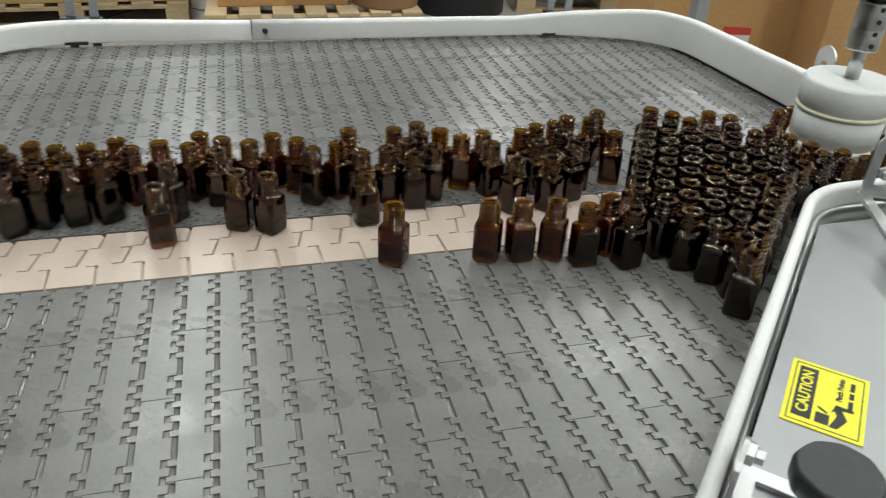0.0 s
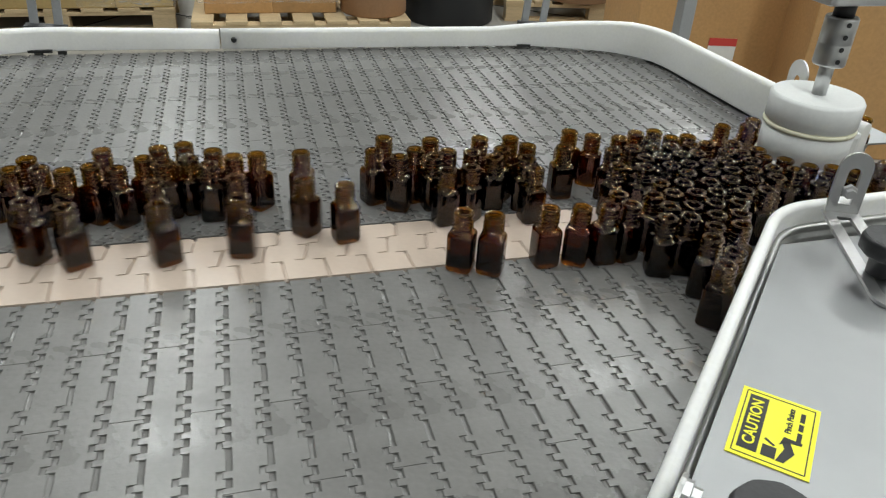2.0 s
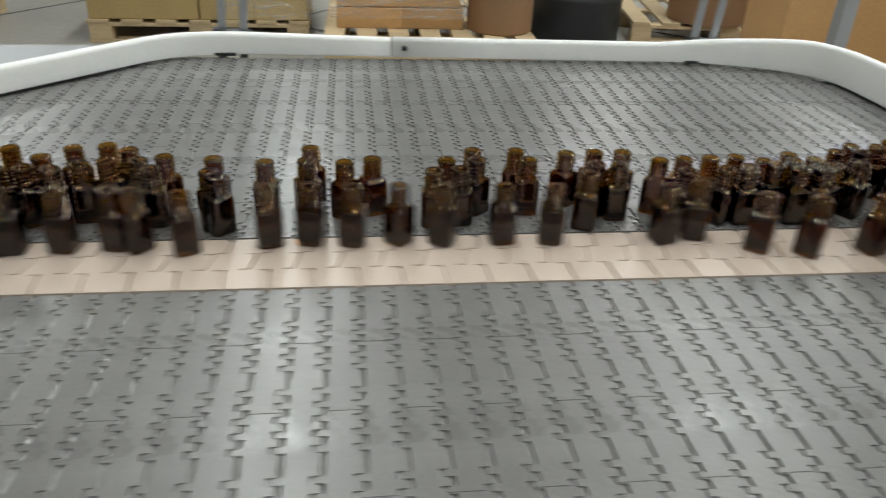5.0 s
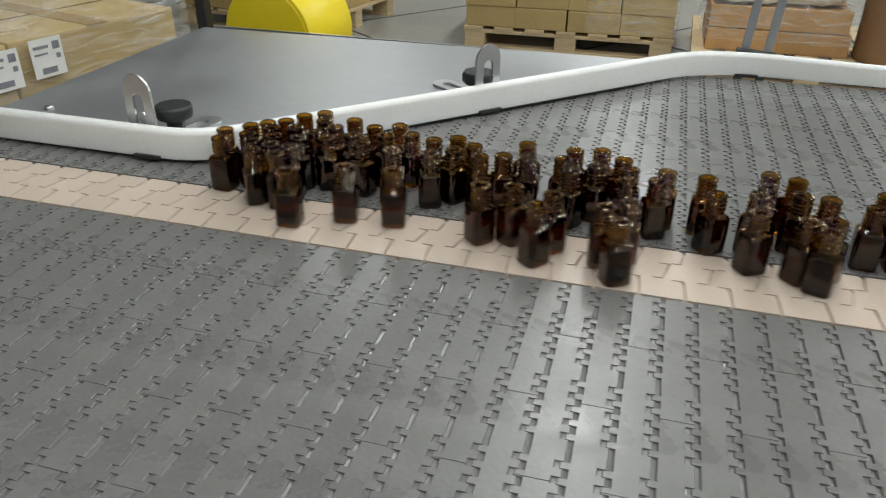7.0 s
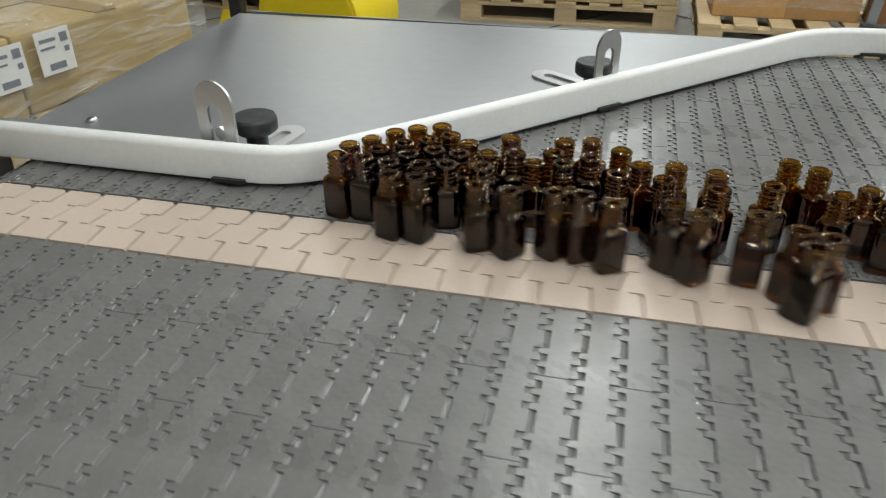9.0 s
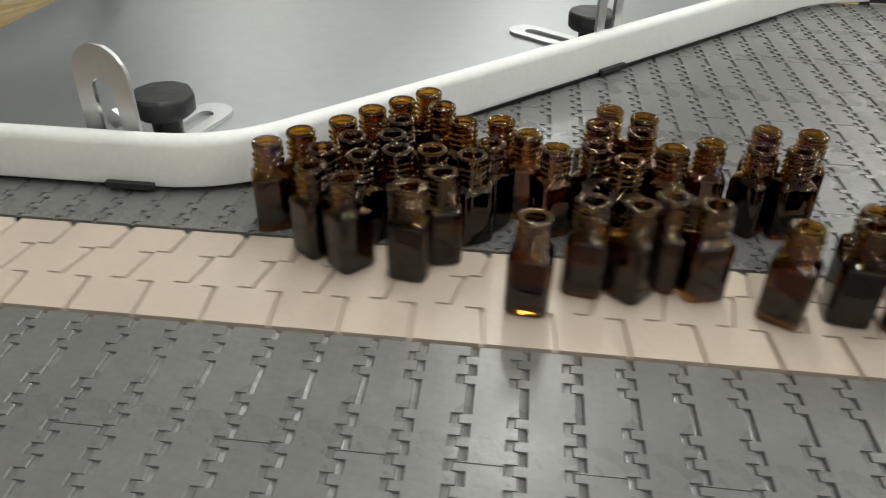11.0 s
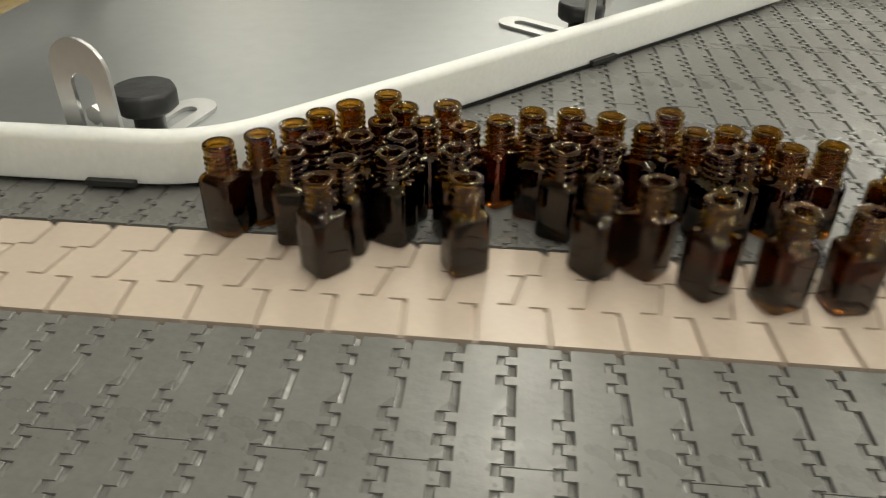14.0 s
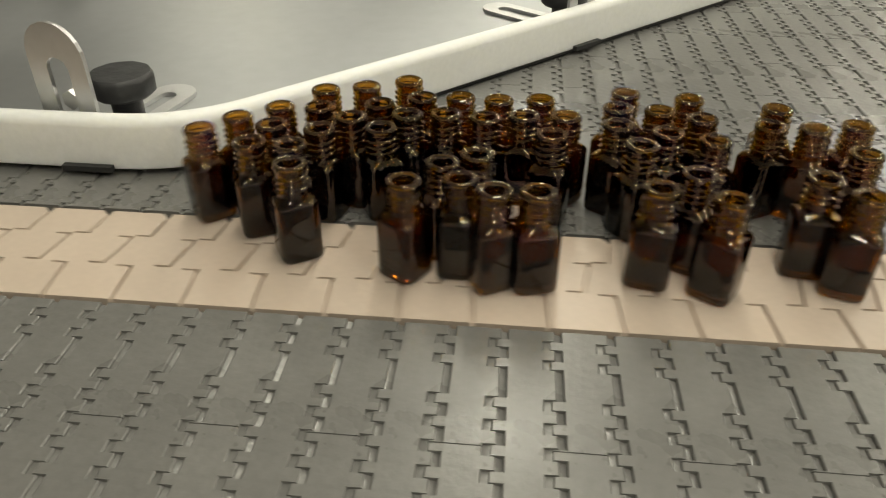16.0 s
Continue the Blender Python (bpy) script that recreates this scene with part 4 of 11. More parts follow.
    slide(16, [(0,1035,107,67), (0.8,968,115,66), (1.13,943,123,65), (1.53,914,139,65), (3.03,780,152,63), (4.13,675,152,61), (5.07,581,151,59), (5.7,513,149,58), (6.33,441,148,57), (6.57,413,143,56), (7.4,341,152,55), (7.7,318,153,55), (8.03,299,156,54), (8.9,225,152,53), (9.37,193,142,52), (9.67,182,136,52), (9.87,173,137,52), (10.07,160,142,52), (10.2,146,138,52), (10.53,110,116,51), (10.67,103,110,51), (10.73,105,103,51), (11,131,77,50), (11.2,171,68,49), (12.07,355,63,46), (15.9,1184,63,32), (16,1202,63,32)])
    slide(17, [(0,1078,160,48), (0.7,1014,161,49), (1.53,933,167,50), (3.07,789,176,52), (4.97,614,173,54), (6.53,469,167,56), (7.4,387,169,57), (8.9,259,170,59), (9.7,202,170,60), (10.33,169,173,60), (10.67,155,165,60), (11.03,150,160,60), (12.1,103,111,61), (12.17,104,107,61), (12.23,110,102,61), (12.53,156,85,62), (12.8,212,72,63), (13.03,267,64,63), (13.57,385,59,65), (15.9,890,59,72), (16,907,59,72)])
    slide(18, [(0,1105,170,16), (0.13,1101,170,16), (0.27,1090,170,16), (0.9,1027,172,17), (1.53,959,174,18), (3.03,817,183,20), (3.9,739,182,21), (5.27,619,176,23), (6.53,517,164,24), (7.47,431,168,25), (8.03,383,172,26), (8.8,315,173,27), (9.97,222,177,28), (10.67,174,181,29), (11.03,167,177,29), (11.47,146,152,29), (11.7,138,148,29), (12,123,131,30), (12.23,114,124,30), (12.33,107,116,30), (12.5,93,96,30), (12.63,97,84,30), (12.73,106,78,31), (13,137,67,31), (13.13,162,61,31), (13.3,200,56,32), (13.57,266,52,33), (14.07,375,58,34), (15.9,771,58,39), (16,788,58,40)])
    slide(19, [(0,1126,150,44), (0.63,1101,149,44), (1.53,1026,142,44), (3.07,881,147,45), (6.63,555,150,46), (7.3,498,159,46), (8.03,435,162,46), (9.6,292,164,47), (10.6,203,168,47), (10.8,194,170,47), (11.03,196,174,47), (11.23,181,168,47), (11.53,159,169,47), (11.83,155,165,48), (12,161,158,48), (12.43,142,151,48), (12.8,123,133,48), (13.17,99,108,48), (13.47,82,81,48), (13.53,81,76,48), (13.6,88,72,48), (13.8,121,61,48), (14,149,57,48), (14.5,250,41,49), (15.03,367,38,49), (15.13,386,41,49), (15.3,412,56,49), (15.37,425,59,49), (15.9,540,59,50), (16,558,59,50)])
    slide(20, [(0,1144,129,71), (0.43,1130,130,71), (0.83,1113,131,72), (1.07,1099,133,72), (1.53,1065,138,73), (2.27,1000,143,74), (3.63,873,145,77), (5.17,732,142,80), (6.57,604,133,83), (7.13,554,136,84), (7.4,530,133,85), (8.03,476,138,86), (9.73,324,141,89), (10.73,243,148,91), (11.03,235,156,92), (11.27,219,157,92), (11.5,212,158,92), (11.73,198,161,92), (12.03,193,172,93), (12.57,166,175,93), (13.27,151,162,94), (13.53,151,160,94), (13.7,142,152,94), (14.2,123,133,95), (14.33,114,124,95), (14.47,105,109,95), (14.53,108,99,96), (14.6,117,91,96), (14.8,155,82,97), (14.87,169,83,97), (14.93,184,89,98), (15,196,98,98), (15.03,198,101,98), (15.13,195,100,98), (15.3,187,90,98), (15.4,187,87,98), (15.5,196,82,99), (15.83,239,72,100), (15.9,241,67,100), (16,230,64,100)])
    slide(21, [(0,1170,136,35), (0.8,1150,144,35), (1.53,1135,168,34), (1.83,1123,168,34), (2.1,1107,168,34), (4.47,890,169,30), (7.4,628,157,26), (8.03,576,165,25), (9.67,424,171,23), (11.03,305,183,21), (11.67,248,179,20), (12.2,204,187,20), (12.5,185,191,19), (12.63,181,191,19), (13.27,168,179,19), (13.53,168,179,19), (13.77,156,167,19), (14.17,141,152,18), (14.8,111,120,18), (14.93,104,112,17), (15,104,106,17), (15.13,116,89,17), (15.23,136,70,17), (15.33,160,56,16), (15.73,240,47,15), (15.9,268,42,14), (16,281,38,14)])
    slide(22, [(0,1062,112,7), (0.83,990,119,8), (1.57,934,137,9), (2.5,846,133,11), (3.17,780,121,12), (5.4,567,122,16), (6.17,492,124,18), (6.4,469,129,18), (6.6,447,129,19), (7.6,354,132,20), (8.97,239,132,23), (9.37,214,133,23), (9.9,191,128,23), (10.07,180,129,24), (10.23,165,135,24), (10.53,132,124,25), (10.77,113,122,25), (10.93,100,110,25), (11.03,96,101,25), (11.13,98,92,26), (11.2,104,89,26), (11.33,128,80,26), (11.43,150,75,27), (11.77,223,68,28), (12.03,289,54,29), (12.53,392,45,31), (15.9,1120,45,45), (16,1138,45,45)])
    slide(23, [(0,1086,127,21), (0.8,1018,130,20), (1.53,961,141,19), (1.97,921,143,18), (2.6,857,144,17), (3.07,810,133,16), (4.77,650,133,13), (6.23,509,129,11), (6.4,492,133,10), (6.57,474,128,10), (7.37,398,135,9), (8.77,278,137,7), (9.23,244,141,6), (9.67,219,147,6), (10.27,179,151,5), (10.37,173,150,5), (10.5,168,144,5), (10.77,153,140,4), (11.03,133,141,4), (11.3,118,128,4), (11.63,93,103,3), (11.73,89,93,3), (11.87,93,82,3), (11.97,100,76,2), (12.3,161,69,1), (15.9,940,67,-12), (16,957,67,-13)])
    slide(24, [(0,1109,110,67), (0.33,1096,111,67), (1.03,1034,120,69), (1.57,995,137,70), (2.9,872,143,73), (5.17,664,141,78), (6.77,521,135,82), (7.4,462,123,83), (7.7,434,129,84), (8.07,408,145,85), (9.4,288,143,88), (10.37,215,140,89), (10.63,190,136,90), (11,170,125,91), (11.5,124,122,92), (11.7,105,114,92), (12,90,97,93), (12.1,92,90,93), (12.23,100,81,93), (12.5,130,75,94), (13.03,224,63,96), (13.53,332,55,99), (14.03,441,53,102), (15.9,844,53,112), (16,862,53,112)])
    slide(25, [(0,1171,108,19), (0.83,1145,113,19), (1.3,1127,123,19), (1.43,1122,130,19), (1.53,1113,134,19), (2.17,1092,137,20), (2.27,1086,137,20), (3.03,1016,142,20), (4.2,909,141,21), (6.93,661,128,22), (7.4,622,129,23), (8.07,556,121,23), (9.37,432,120,24), (10.6,309,118,25), (11.17,259,119,25), (11.5,236,112,25), (11.63,225,113,25), (11.8,215,117,25), (12.03,206,127,25), (12.23,192,126,26), (12.53,183,121,26), (13,159,121,26), (13.23,139,116,26), (13.47,122,95,26), (13.57,131,85,26), (13.7,157,81,26), (13.83,186,83,27), (13.93,209,93,27), (14,219,100,27), (14.03,221,101,27), (14.3,200,102,27), (14.57,179,96,27), (14.9,161,102,27), (15.13,154,90,27), (15.47,174,69,28), (16,259,37,28)])
    slide(26, [(0,765,115,19), (3.6,434,114,21), (5.13,296,109,22), (5.3,286,107,22), (5.43,283,105,22), (5.67,282,97,22), (5.87,286,86,22), (5.97,287,76,22), (6.07,281,74,22), (6.13,272,75,22), (6.33,233,84,22), (6.5,183,96,23), (6.57,171,97,23), (6.63,165,97,23), (6.73,162,95,23), (7,170,90,23), (7.37,186,88,23), (7.83,193,104,23), (7.97,194,100,23), (8.27,179,98,23), (8.6,160,103,23), (8.8,156,105,23), (9,158,97,23), (9.13,168,80,23), (9.23,185,71,23), (9.53,243,66,24), (9.83,306,65,24), (10.1,353,71,24), (10.23,380,74,25), (10.5,435,73,25), (10.77,488,67,25), (15.43,1497,67,31), (15.53,1513,65,31), (15.67,1520,58,31), (15.73,1525,51,31), (15.87,1547,35,31), (16,1571,29,31)])
    slide(27, [(0,793,116,30), (3.63,460,115,38), (5.27,320,113,42), (5.5,304,113,42), (5.73,298,112,42), (5.9,298,109,43), (6,293,112,43), (6.2,277,119,43), (6.3,269,115,43), (6.37,261,110,44), (6.43,248,108,44), (6.5,233,112,44), (6.57,223,115,45), (7,190,115,45), (7.57,159,110,46), (7.7,156,107,46), (7.83,160,98,47), (7.97,171,88,47), (8.07,184,80,47), (8.3,231,74,49), (14.17,1499,74,80), (14.27,1512,72,81), (14.37,1518,62,81), (14.5,1534,43,82), (14.63,1557,31,82), (14.77,1585,29,83), (15.83,1815,28,89), (16,1844,27,89)])
    slide(28, [(0,736,114,73), (4.63,310,113,80), (4.9,288,113,80), (5.17,272,116,80), (5.4,269,118,80), (5.6,283,121,80), (5.77,284,126,80), (5.87,297,128,81), (5.9,302,132,81), (5.97,307,144,81), (6.03,304,153,81), (6.43,269,157,82), (7.1,209,156,83), (7.37,201,146,83), (7.57,190,143,83), (7.77,185,144,83), (7.9,178,146,83), (8.07,163,135,83), (8.3,150,128,84), (8.83,132,109,84), (8.97,133,103,84), (9.17,152,92,85), (9.3,166,81,85), (9.57,210,65,86), (9.77,248,63,86), (10.1,307,66,87), (10.53,369,67,88), (15.73,1492,67,105), (15.8,1506,66,105), (15.87,1515,64,106), (16,1521,55,106)])
    slide(29, [(0,712,103,31), (4.63,286,105,38), (4.93,267,99,38), (5.23,279,87,38), (5.33,292,84,38), (5.77,382,83,40), (5.83,401,81,40), (5.97,442,71,41), (6.1,472,63,41), (6.4,537,63,42), (6.6,586,63,43), (10.7,1472,63,57), (10.8,1489,61,57), (10.93,1502,56,57), (11.03,1517,54,57), (11.2,1540,38,58), (11.3,1558,31,58), (12.5,1817,28,62), (12.63,1840,28,62), (12.77,1853,28,63), (13.2,1890,52,63), (13.4,1896,56,63), (13.67,1910,58,64), (13.83,1916,69,64), (14.07,1914,96,64), (14.27,1902,114,65), (14.43,1888,122,65), (14.97,1836,129,66), (16,1741,130,67)])
    slide(30, [(0,852,107,50), (4.07,479,108,41), (5.03,392,112,39), (5.3,371,118,39), (5.8,327,121,37), (5.93,319,120,37), (6.1,309,113,37), (6.27,295,122,37), (6.4,283,125,36), (6.53,265,125,36), (7.17,204,123,34), (7.3,193,126,34), (7.57,177,124,34), (7.8,168,121,33), (8,153,108,33), (8.13,151,96,33), (8.2,155,90,33), (8.3,170,80,32), (8.53,219,73,31), (14.23,1452,73,2), (14.5,1505,79,0), (14.6,1511,81,0), (14.83,1510,89,0), (14.93,1506,92,0), (16,1409,92,-2)])
    slide(31, [(0,914,80,67), (0.07,924,80,67), (0.47,1002,83,66), (0.8,1051,85,66), (0.93,1065,89,66), (1.23,1088,103,66), (1.37,1103,110,66), (1.53,1125,115,65), (1.6,1126,116,65), (2.43,1101,121,65), (3.1,1050,136,65), (4.97,875,132,64), (6.57,718,121,63), (6.97,687,118,62), (7.33,669,110,62), (8.07,608,116,62), (8.8,537,115,61), (9.4,474,113,61), (9.93,414,110,60), (10.53,340,106,60), (10.77,318,111,60), (11,296,126,60), (11.17,282,127,59), (11.7,242,125,59), (12,234,127,59), (12.33,211,127,59), (12.57,206,123,59), (12.97,185,124,59), (13.23,169,127,59), (13.5,156,124,59), (13.77,139,126,58), (14.1,110,120,58), (14.3,99,107,58), (14.47,89,91,58), (14.53,88,85,58), (14.6,92,80,58), (14.73,109,74,58), (15.13,194,60,57), (15.33,234,45,57), (15.93,366,41,56), (16,377,40,56)])
    slide(32, [(0,942,69,47), (0.07,952,69,47), (0.5,1037,70,45), (0.83,1093,73,44), (1.47,1159,83,42), (1.67,1171,84,42), (2.3,1198,83,41), (2.67,1223,77,41), (3.03,1251,63,40), (3.2,1265,63,40), (3.3,1283,63,39), (4.13,1462,62,35), (4.33,1490,56,35), (4.5,1513,44,34), (4.8,1566,29,33), (5.57,1733,29,29), (5.73,1768,32,28), (6.07,1820,48,27), (6.27,1847,55,27), (6.67,1884,54,26), (6.77,1892,59,26), (6.93,1908,72,25), (7.03,1913,80,25), (7.23,1911,102,24), (7.47,1902,121,24), (7.73,1878,137,23), (8.03,1847,145,23), (9.33,1726,150,20), (10.27,1648,153,18), (10.6,1618,157,18), (10.87,1593,167,17), (11.2,1560,173,16), (16,1119,173,6)])
    slide(33, [(0,1033,69,9), (0.37,1099,69,8), (1,1156,72,7), (1.53,1216,76,6), (1.87,1239,74,6), (2.23,1264,66,5), (3.07,1312,61,4), (3.2,1323,61,4), (4,1489,57,2), (4.27,1520,55,1), (4.43,1529,46,1), (4.57,1545,35,0), (4.67,1563,30,0), (5.43,1728,33,-3), (5.8,1804,45,-4), (6,1834,54,-4), (6.27,1867,56,-5), (6.4,1880,55,-5), (6.77,1901,76,-6), (6.87,1899,86,-6), (7,1887,101,-6), (7.2,1866,108,-6), (7.5,1838,108,-7), (8,1784,108,-8), (8.4,1747,107,-8), (8.67,1727,107,-9), (9.07,1698,102,-9), (9.3,1688,100,-9), (9.77,1657,103,-10), (9.93,1647,108,-10), (10.13,1632,108,-10), (10.5,1630,110,-10), (10.67,1627,117,-11), (11.07,1613,135,-11), (11.43,1589,149,-11), (11.63,1569,151,-12), (12.87,1452,149,-14), (16,1164,149,-18)])
    slide(34, [(0,844,62,14), (0.1,862,62,14), (1.13,1085,62,10), (1.23,1104,62,10), (1.57,1128,63,10), (1.8,1145,68,9), (2,1160,80,9), (2.2,1174,100,9), (2.3,1174,103,9), (2.63,1160,106,8), (3,1135,114,8), (3.27,1122,114,8), (6.6,814,114,3), (6.93,780,110,3), (7.37,732,98,2), (7.7,703,100,1), (8.03,677,106,1), (8.57,626,108,0), (9.6,519,117,-1), (10.6,401,136,-3), (11.07,361,140,-4), (11.63,308,136,-5), (12.1,273,141,-5), (12.3,259,139,-5), (12.53,248,133,-6), (12.87,223,135,-6), (13.07,206,128,-6), (13.27,191,130,-6), (13.53,177,128,-7), (13.77,163,122,-7), (14,160,111,-7), (14.17,150,108,-7), (14.37,145,104,-7), (14.67,131,108,-8), (14.83,126,97,-8), (14.97,130,82,-8), (15.07,142,73,-8), (15.33,201,55,-9), (15.9,325,49,-11), (16,343,48,-11)])
    slide(35, [(0,1046,-7,53), (0.67,1098,-7,54), (1.5,1138,-5,55), (3.1,1189,-5,56), (3.23,1196,-5,56), (5.07,1389,-5,60), (5.3,1415,3,60), (5.47,1444,9,61), (5.8,1514,17,62), (6.3,1623,17,64), (6.93,1754,14,67), (7.1,1787,12,67), (7.2,1801,11,67), (7.4,1817,10,68), (8.17,1862,12,69), (9.27,1899,14,69), (9.5,1910,14,70), (10.2,1924,15,70), (10.33,1930,16,70), (10.6,1930,17,70), (10.77,1930,32,70), (11.13,1930,40,70), (11.83,1930,84,71), (12,1928,99,72), (12.33,1912,127,72), (12.63,1888,132,73), (14.73,1693,135,76), (15.33,1645,151,77), (15.53,1627,155,78), (16,1586,173,79)])
    slide(36, [(0,1131,-16,59), (1.67,1166,-16,58), (2.5,1201,-12,58), (2.73,1218,-10,57), (3,1249,-7,57), (3.23,1260,-6,56), (4.7,1393,-6,54), (4.97,1411,-2,53), (5.23,1438,3,53), (5.43,1468,13,52), (5.7,1525,17,51), (5.97,1585,12,50), (6.37,1660,16,48), (6.9,1769,22,46), (7.2,1822,33,45), (7.43,1852,33,45), (7.53,1862,33,44), (7.83,1882,35,44), (8.2,1901,34,44), (8.37,1900,39,43), (8.67,1905,57,43), (8.97,1916,83,43), (9.17,1909,103,42), (9.33,1897,116,42), (9.43,1889,121,42), (9.63,1869,125,41), (9.9,1836,125,40), (11.4,1698,128,38), (11.97,1650,129,37), (12.13,1640,133,37), (12.47,1624,149,36), (12.83,1592,161,35), (13.47,1530,164,34), (16,1297,164,30)])
    slide(37, [(0,1160,-21,4), (0.8,1183,-19,4), (1.53,1221,-11,3), (2.2,1235,-11,3), (2.5,1243,-7,3), (2.77,1256,4,3), (3,1282,18,3), (3.17,1295,19,2), (3.27,1310,19,2), (3.5,1360,20,2), (3.9,1446,28,1), (4.07,1479,34,0), (4.3,1517,34,0), (4.6,1576,29,-1), (5.7,1808,35,-3), (5.83,1828,34,-3), (6.07,1856,36,-4), (6.53,1898,32,-4), (6.7,1906,39,-4), (6.93,1900,54,-4), (7.07,1901,62,-5), (7.4,1900,73,-5), (7.57,1896,89,-5), (7.67,1886,94,-5), (7.93,1853,95,-5), (8.13,1834,91,-5), (8.23,1829,88,-6), (8.33,1835,82,-6), (8.43,1851,78,-6), (8.57,1865,75,-6), (8.87,1892,74,-6), (8.97,1899,77,-6), (9.07,1901,80,-6), (9.2,1901,87,-6), (9.3,1898,94,-7), (9.4,1886,99,-7), (9.6,1868,101,-7), (10.93,1749,101,-8), (11.23,1722,104,-9), (11.8,1675,105,-9), (12.1,1654,105,-9), (12.37,1635,101,-9), (13.17,1627,117,-10), (13.47,1617,132,-10), (13.73,1598,146,-10), (14,1572,151,-10), (16,1388,152,-12)])
    slide(38, [(0,1191,-24,54), (0.8,1213,-22,54), (1.53,1245,-15,54), (2.8,1275,-11,54), (3.07,1278,-7,54), (3.27,1288,-7,54), (4.4,1389,-6,54), (4.53,1401,-2,54), (4.63,1414,3,54), (4.8,1443,7,54), (5.17,1516,17,54), (5.5,1583,8,54), (5.93,1667,6,54), (6.47,1764,7,54), (6.63,1788,8,54), (7.17,1837,11,54), (7.33,1849,11,54), (7.9,1877,13,54), (8.93,1913,15,54), (9.07,1927,16,54), (9.13,1930,16,54), (9.27,1930,17,54), (9.43,1930,32,54), (9.67,1930,37,54), (9.87,1930,51,54), (10.23,1930,58,54), (10.77,1929,104,54), (10.87,1926,111,54), (11,1918,116,54), (11.23,1897,125,54), (11.63,1852,132,54), (13.43,1686,134,54), (14.03,1636,142,54), (14.27,1619,151,54), (14.43,1604,155,54), (14.97,1553,159,54), (16,1459,159,53)])
    slide(39, [(0,1216,-39,87), (0.47,1227,-37,87), (0.9,1241,-33,87), (1.2,1253,-27,88), (1.53,1271,-18,88), (2.7,1297,-13,89), (3.07,1303,-8,89), (3.27,1312,-8,89), (3.87,1365,-7,90), (4.37,1409,1,91), (4.7,1452,8,92), (4.9,1491,16,92), (5.33,1579,13,94), (5.83,1680,26,96), (6.27,1772,27,98), (6.53,1821,32,98), (6.63,1836,33,99), (7,1873,32,99), (7.53,1897,33,100), (7.73,1903,43,100), (7.93,1914,56,100), (8.13,1916,59,101), (8.37,1919,72,101), (8.63,1913,97,101), (9,1886,118,102), (9.53,1836,122,103), (11.07,1694,123,105), (11.33,1675,125,106), (11.57,1662,131,106), (11.77,1644,134,106), (12.07,1622,150,107), (12.33,1597,160,107), (12.87,1545,163,108), (16,1257,163,114)])
    slide(40, [(0,1243,-24,39), (0.8,1259,-22,39), (1.13,1268,-13,40), (1.53,1281,5,40), (2.4,1330,9,41), (2.83,1346,17,42), (3.17,1368,20,42), (3.27,1383,22,43), (3.43,1418,23,44), (3.63,1459,32,45), (3.87,1505,32,46), (3.97,1521,28,46), (4.13,1547,15,47), (4.3,1578,11,48), (4.5,1615,17,49), (4.67,1651,24,50), (5.27,1779,31,53), (5.57,1835,34,54), (5.7,1852,35,55), (6,1883,33,55), (6.3,1906,33,56), (6.4,1912,31,56), (6.67,1917,35,56), (7.1,1913,33,56), (7.27,1915,35,57), (8.03,1915,34,57), (8.23,1917,38,57), (8.43,1913,34,57), (8.63,1914,37,57), (8.73,1914,41,57), (8.9,1911,55,58), (9.23,1915,77,58), (9.43,1906,98,59), (9.7,1880,116,59), (9.87,1863,122,60), (11.43,1718,124,63), (12,1670,127,65), (12.33,1647,125,65), (12.73,1633,130,66), (13.07,1610,138,66), (13.37,1583,150,67), (16,1340,151,73)])
    slide(41, [(0,1254,-50,12), (0.43,1264,-47,12), (0.83,1274,-40,12), (1.13,1284,-31,12), (1.53,1298,-13,13), (2.43,1318,-15,13), (3,1329,-3,13), (3.2,1338,-2,13), (3.47,1370,-1,14), (3.77,1412,3,14), (4.2,1491,14,15), (4.5,1538,16,15), (4.77,1598,10,16), (5.27,1691,8,17), (5.57,1742,6,18), (5.97,1806,9,18), (6.47,1846,11,19), (7,1878,13,19), (7.33,1916,15,20), (7.5,1908,14,20), (8.17,1930,16,20), (8.27,1930,17,20), (8.43,1930,33,20), (8.63,1930,38,20), (9.03,1930,57,20), (9.63,1929,106,21), (9.83,1918,120,21), (10.33,1867,136,22), (10.83,1817,142,22), (12.67,1655,148,24), (12.97,1632,153,24), (13.27,1609,166,25), (13.7,1569,174,25), (16,1358,175,27)])
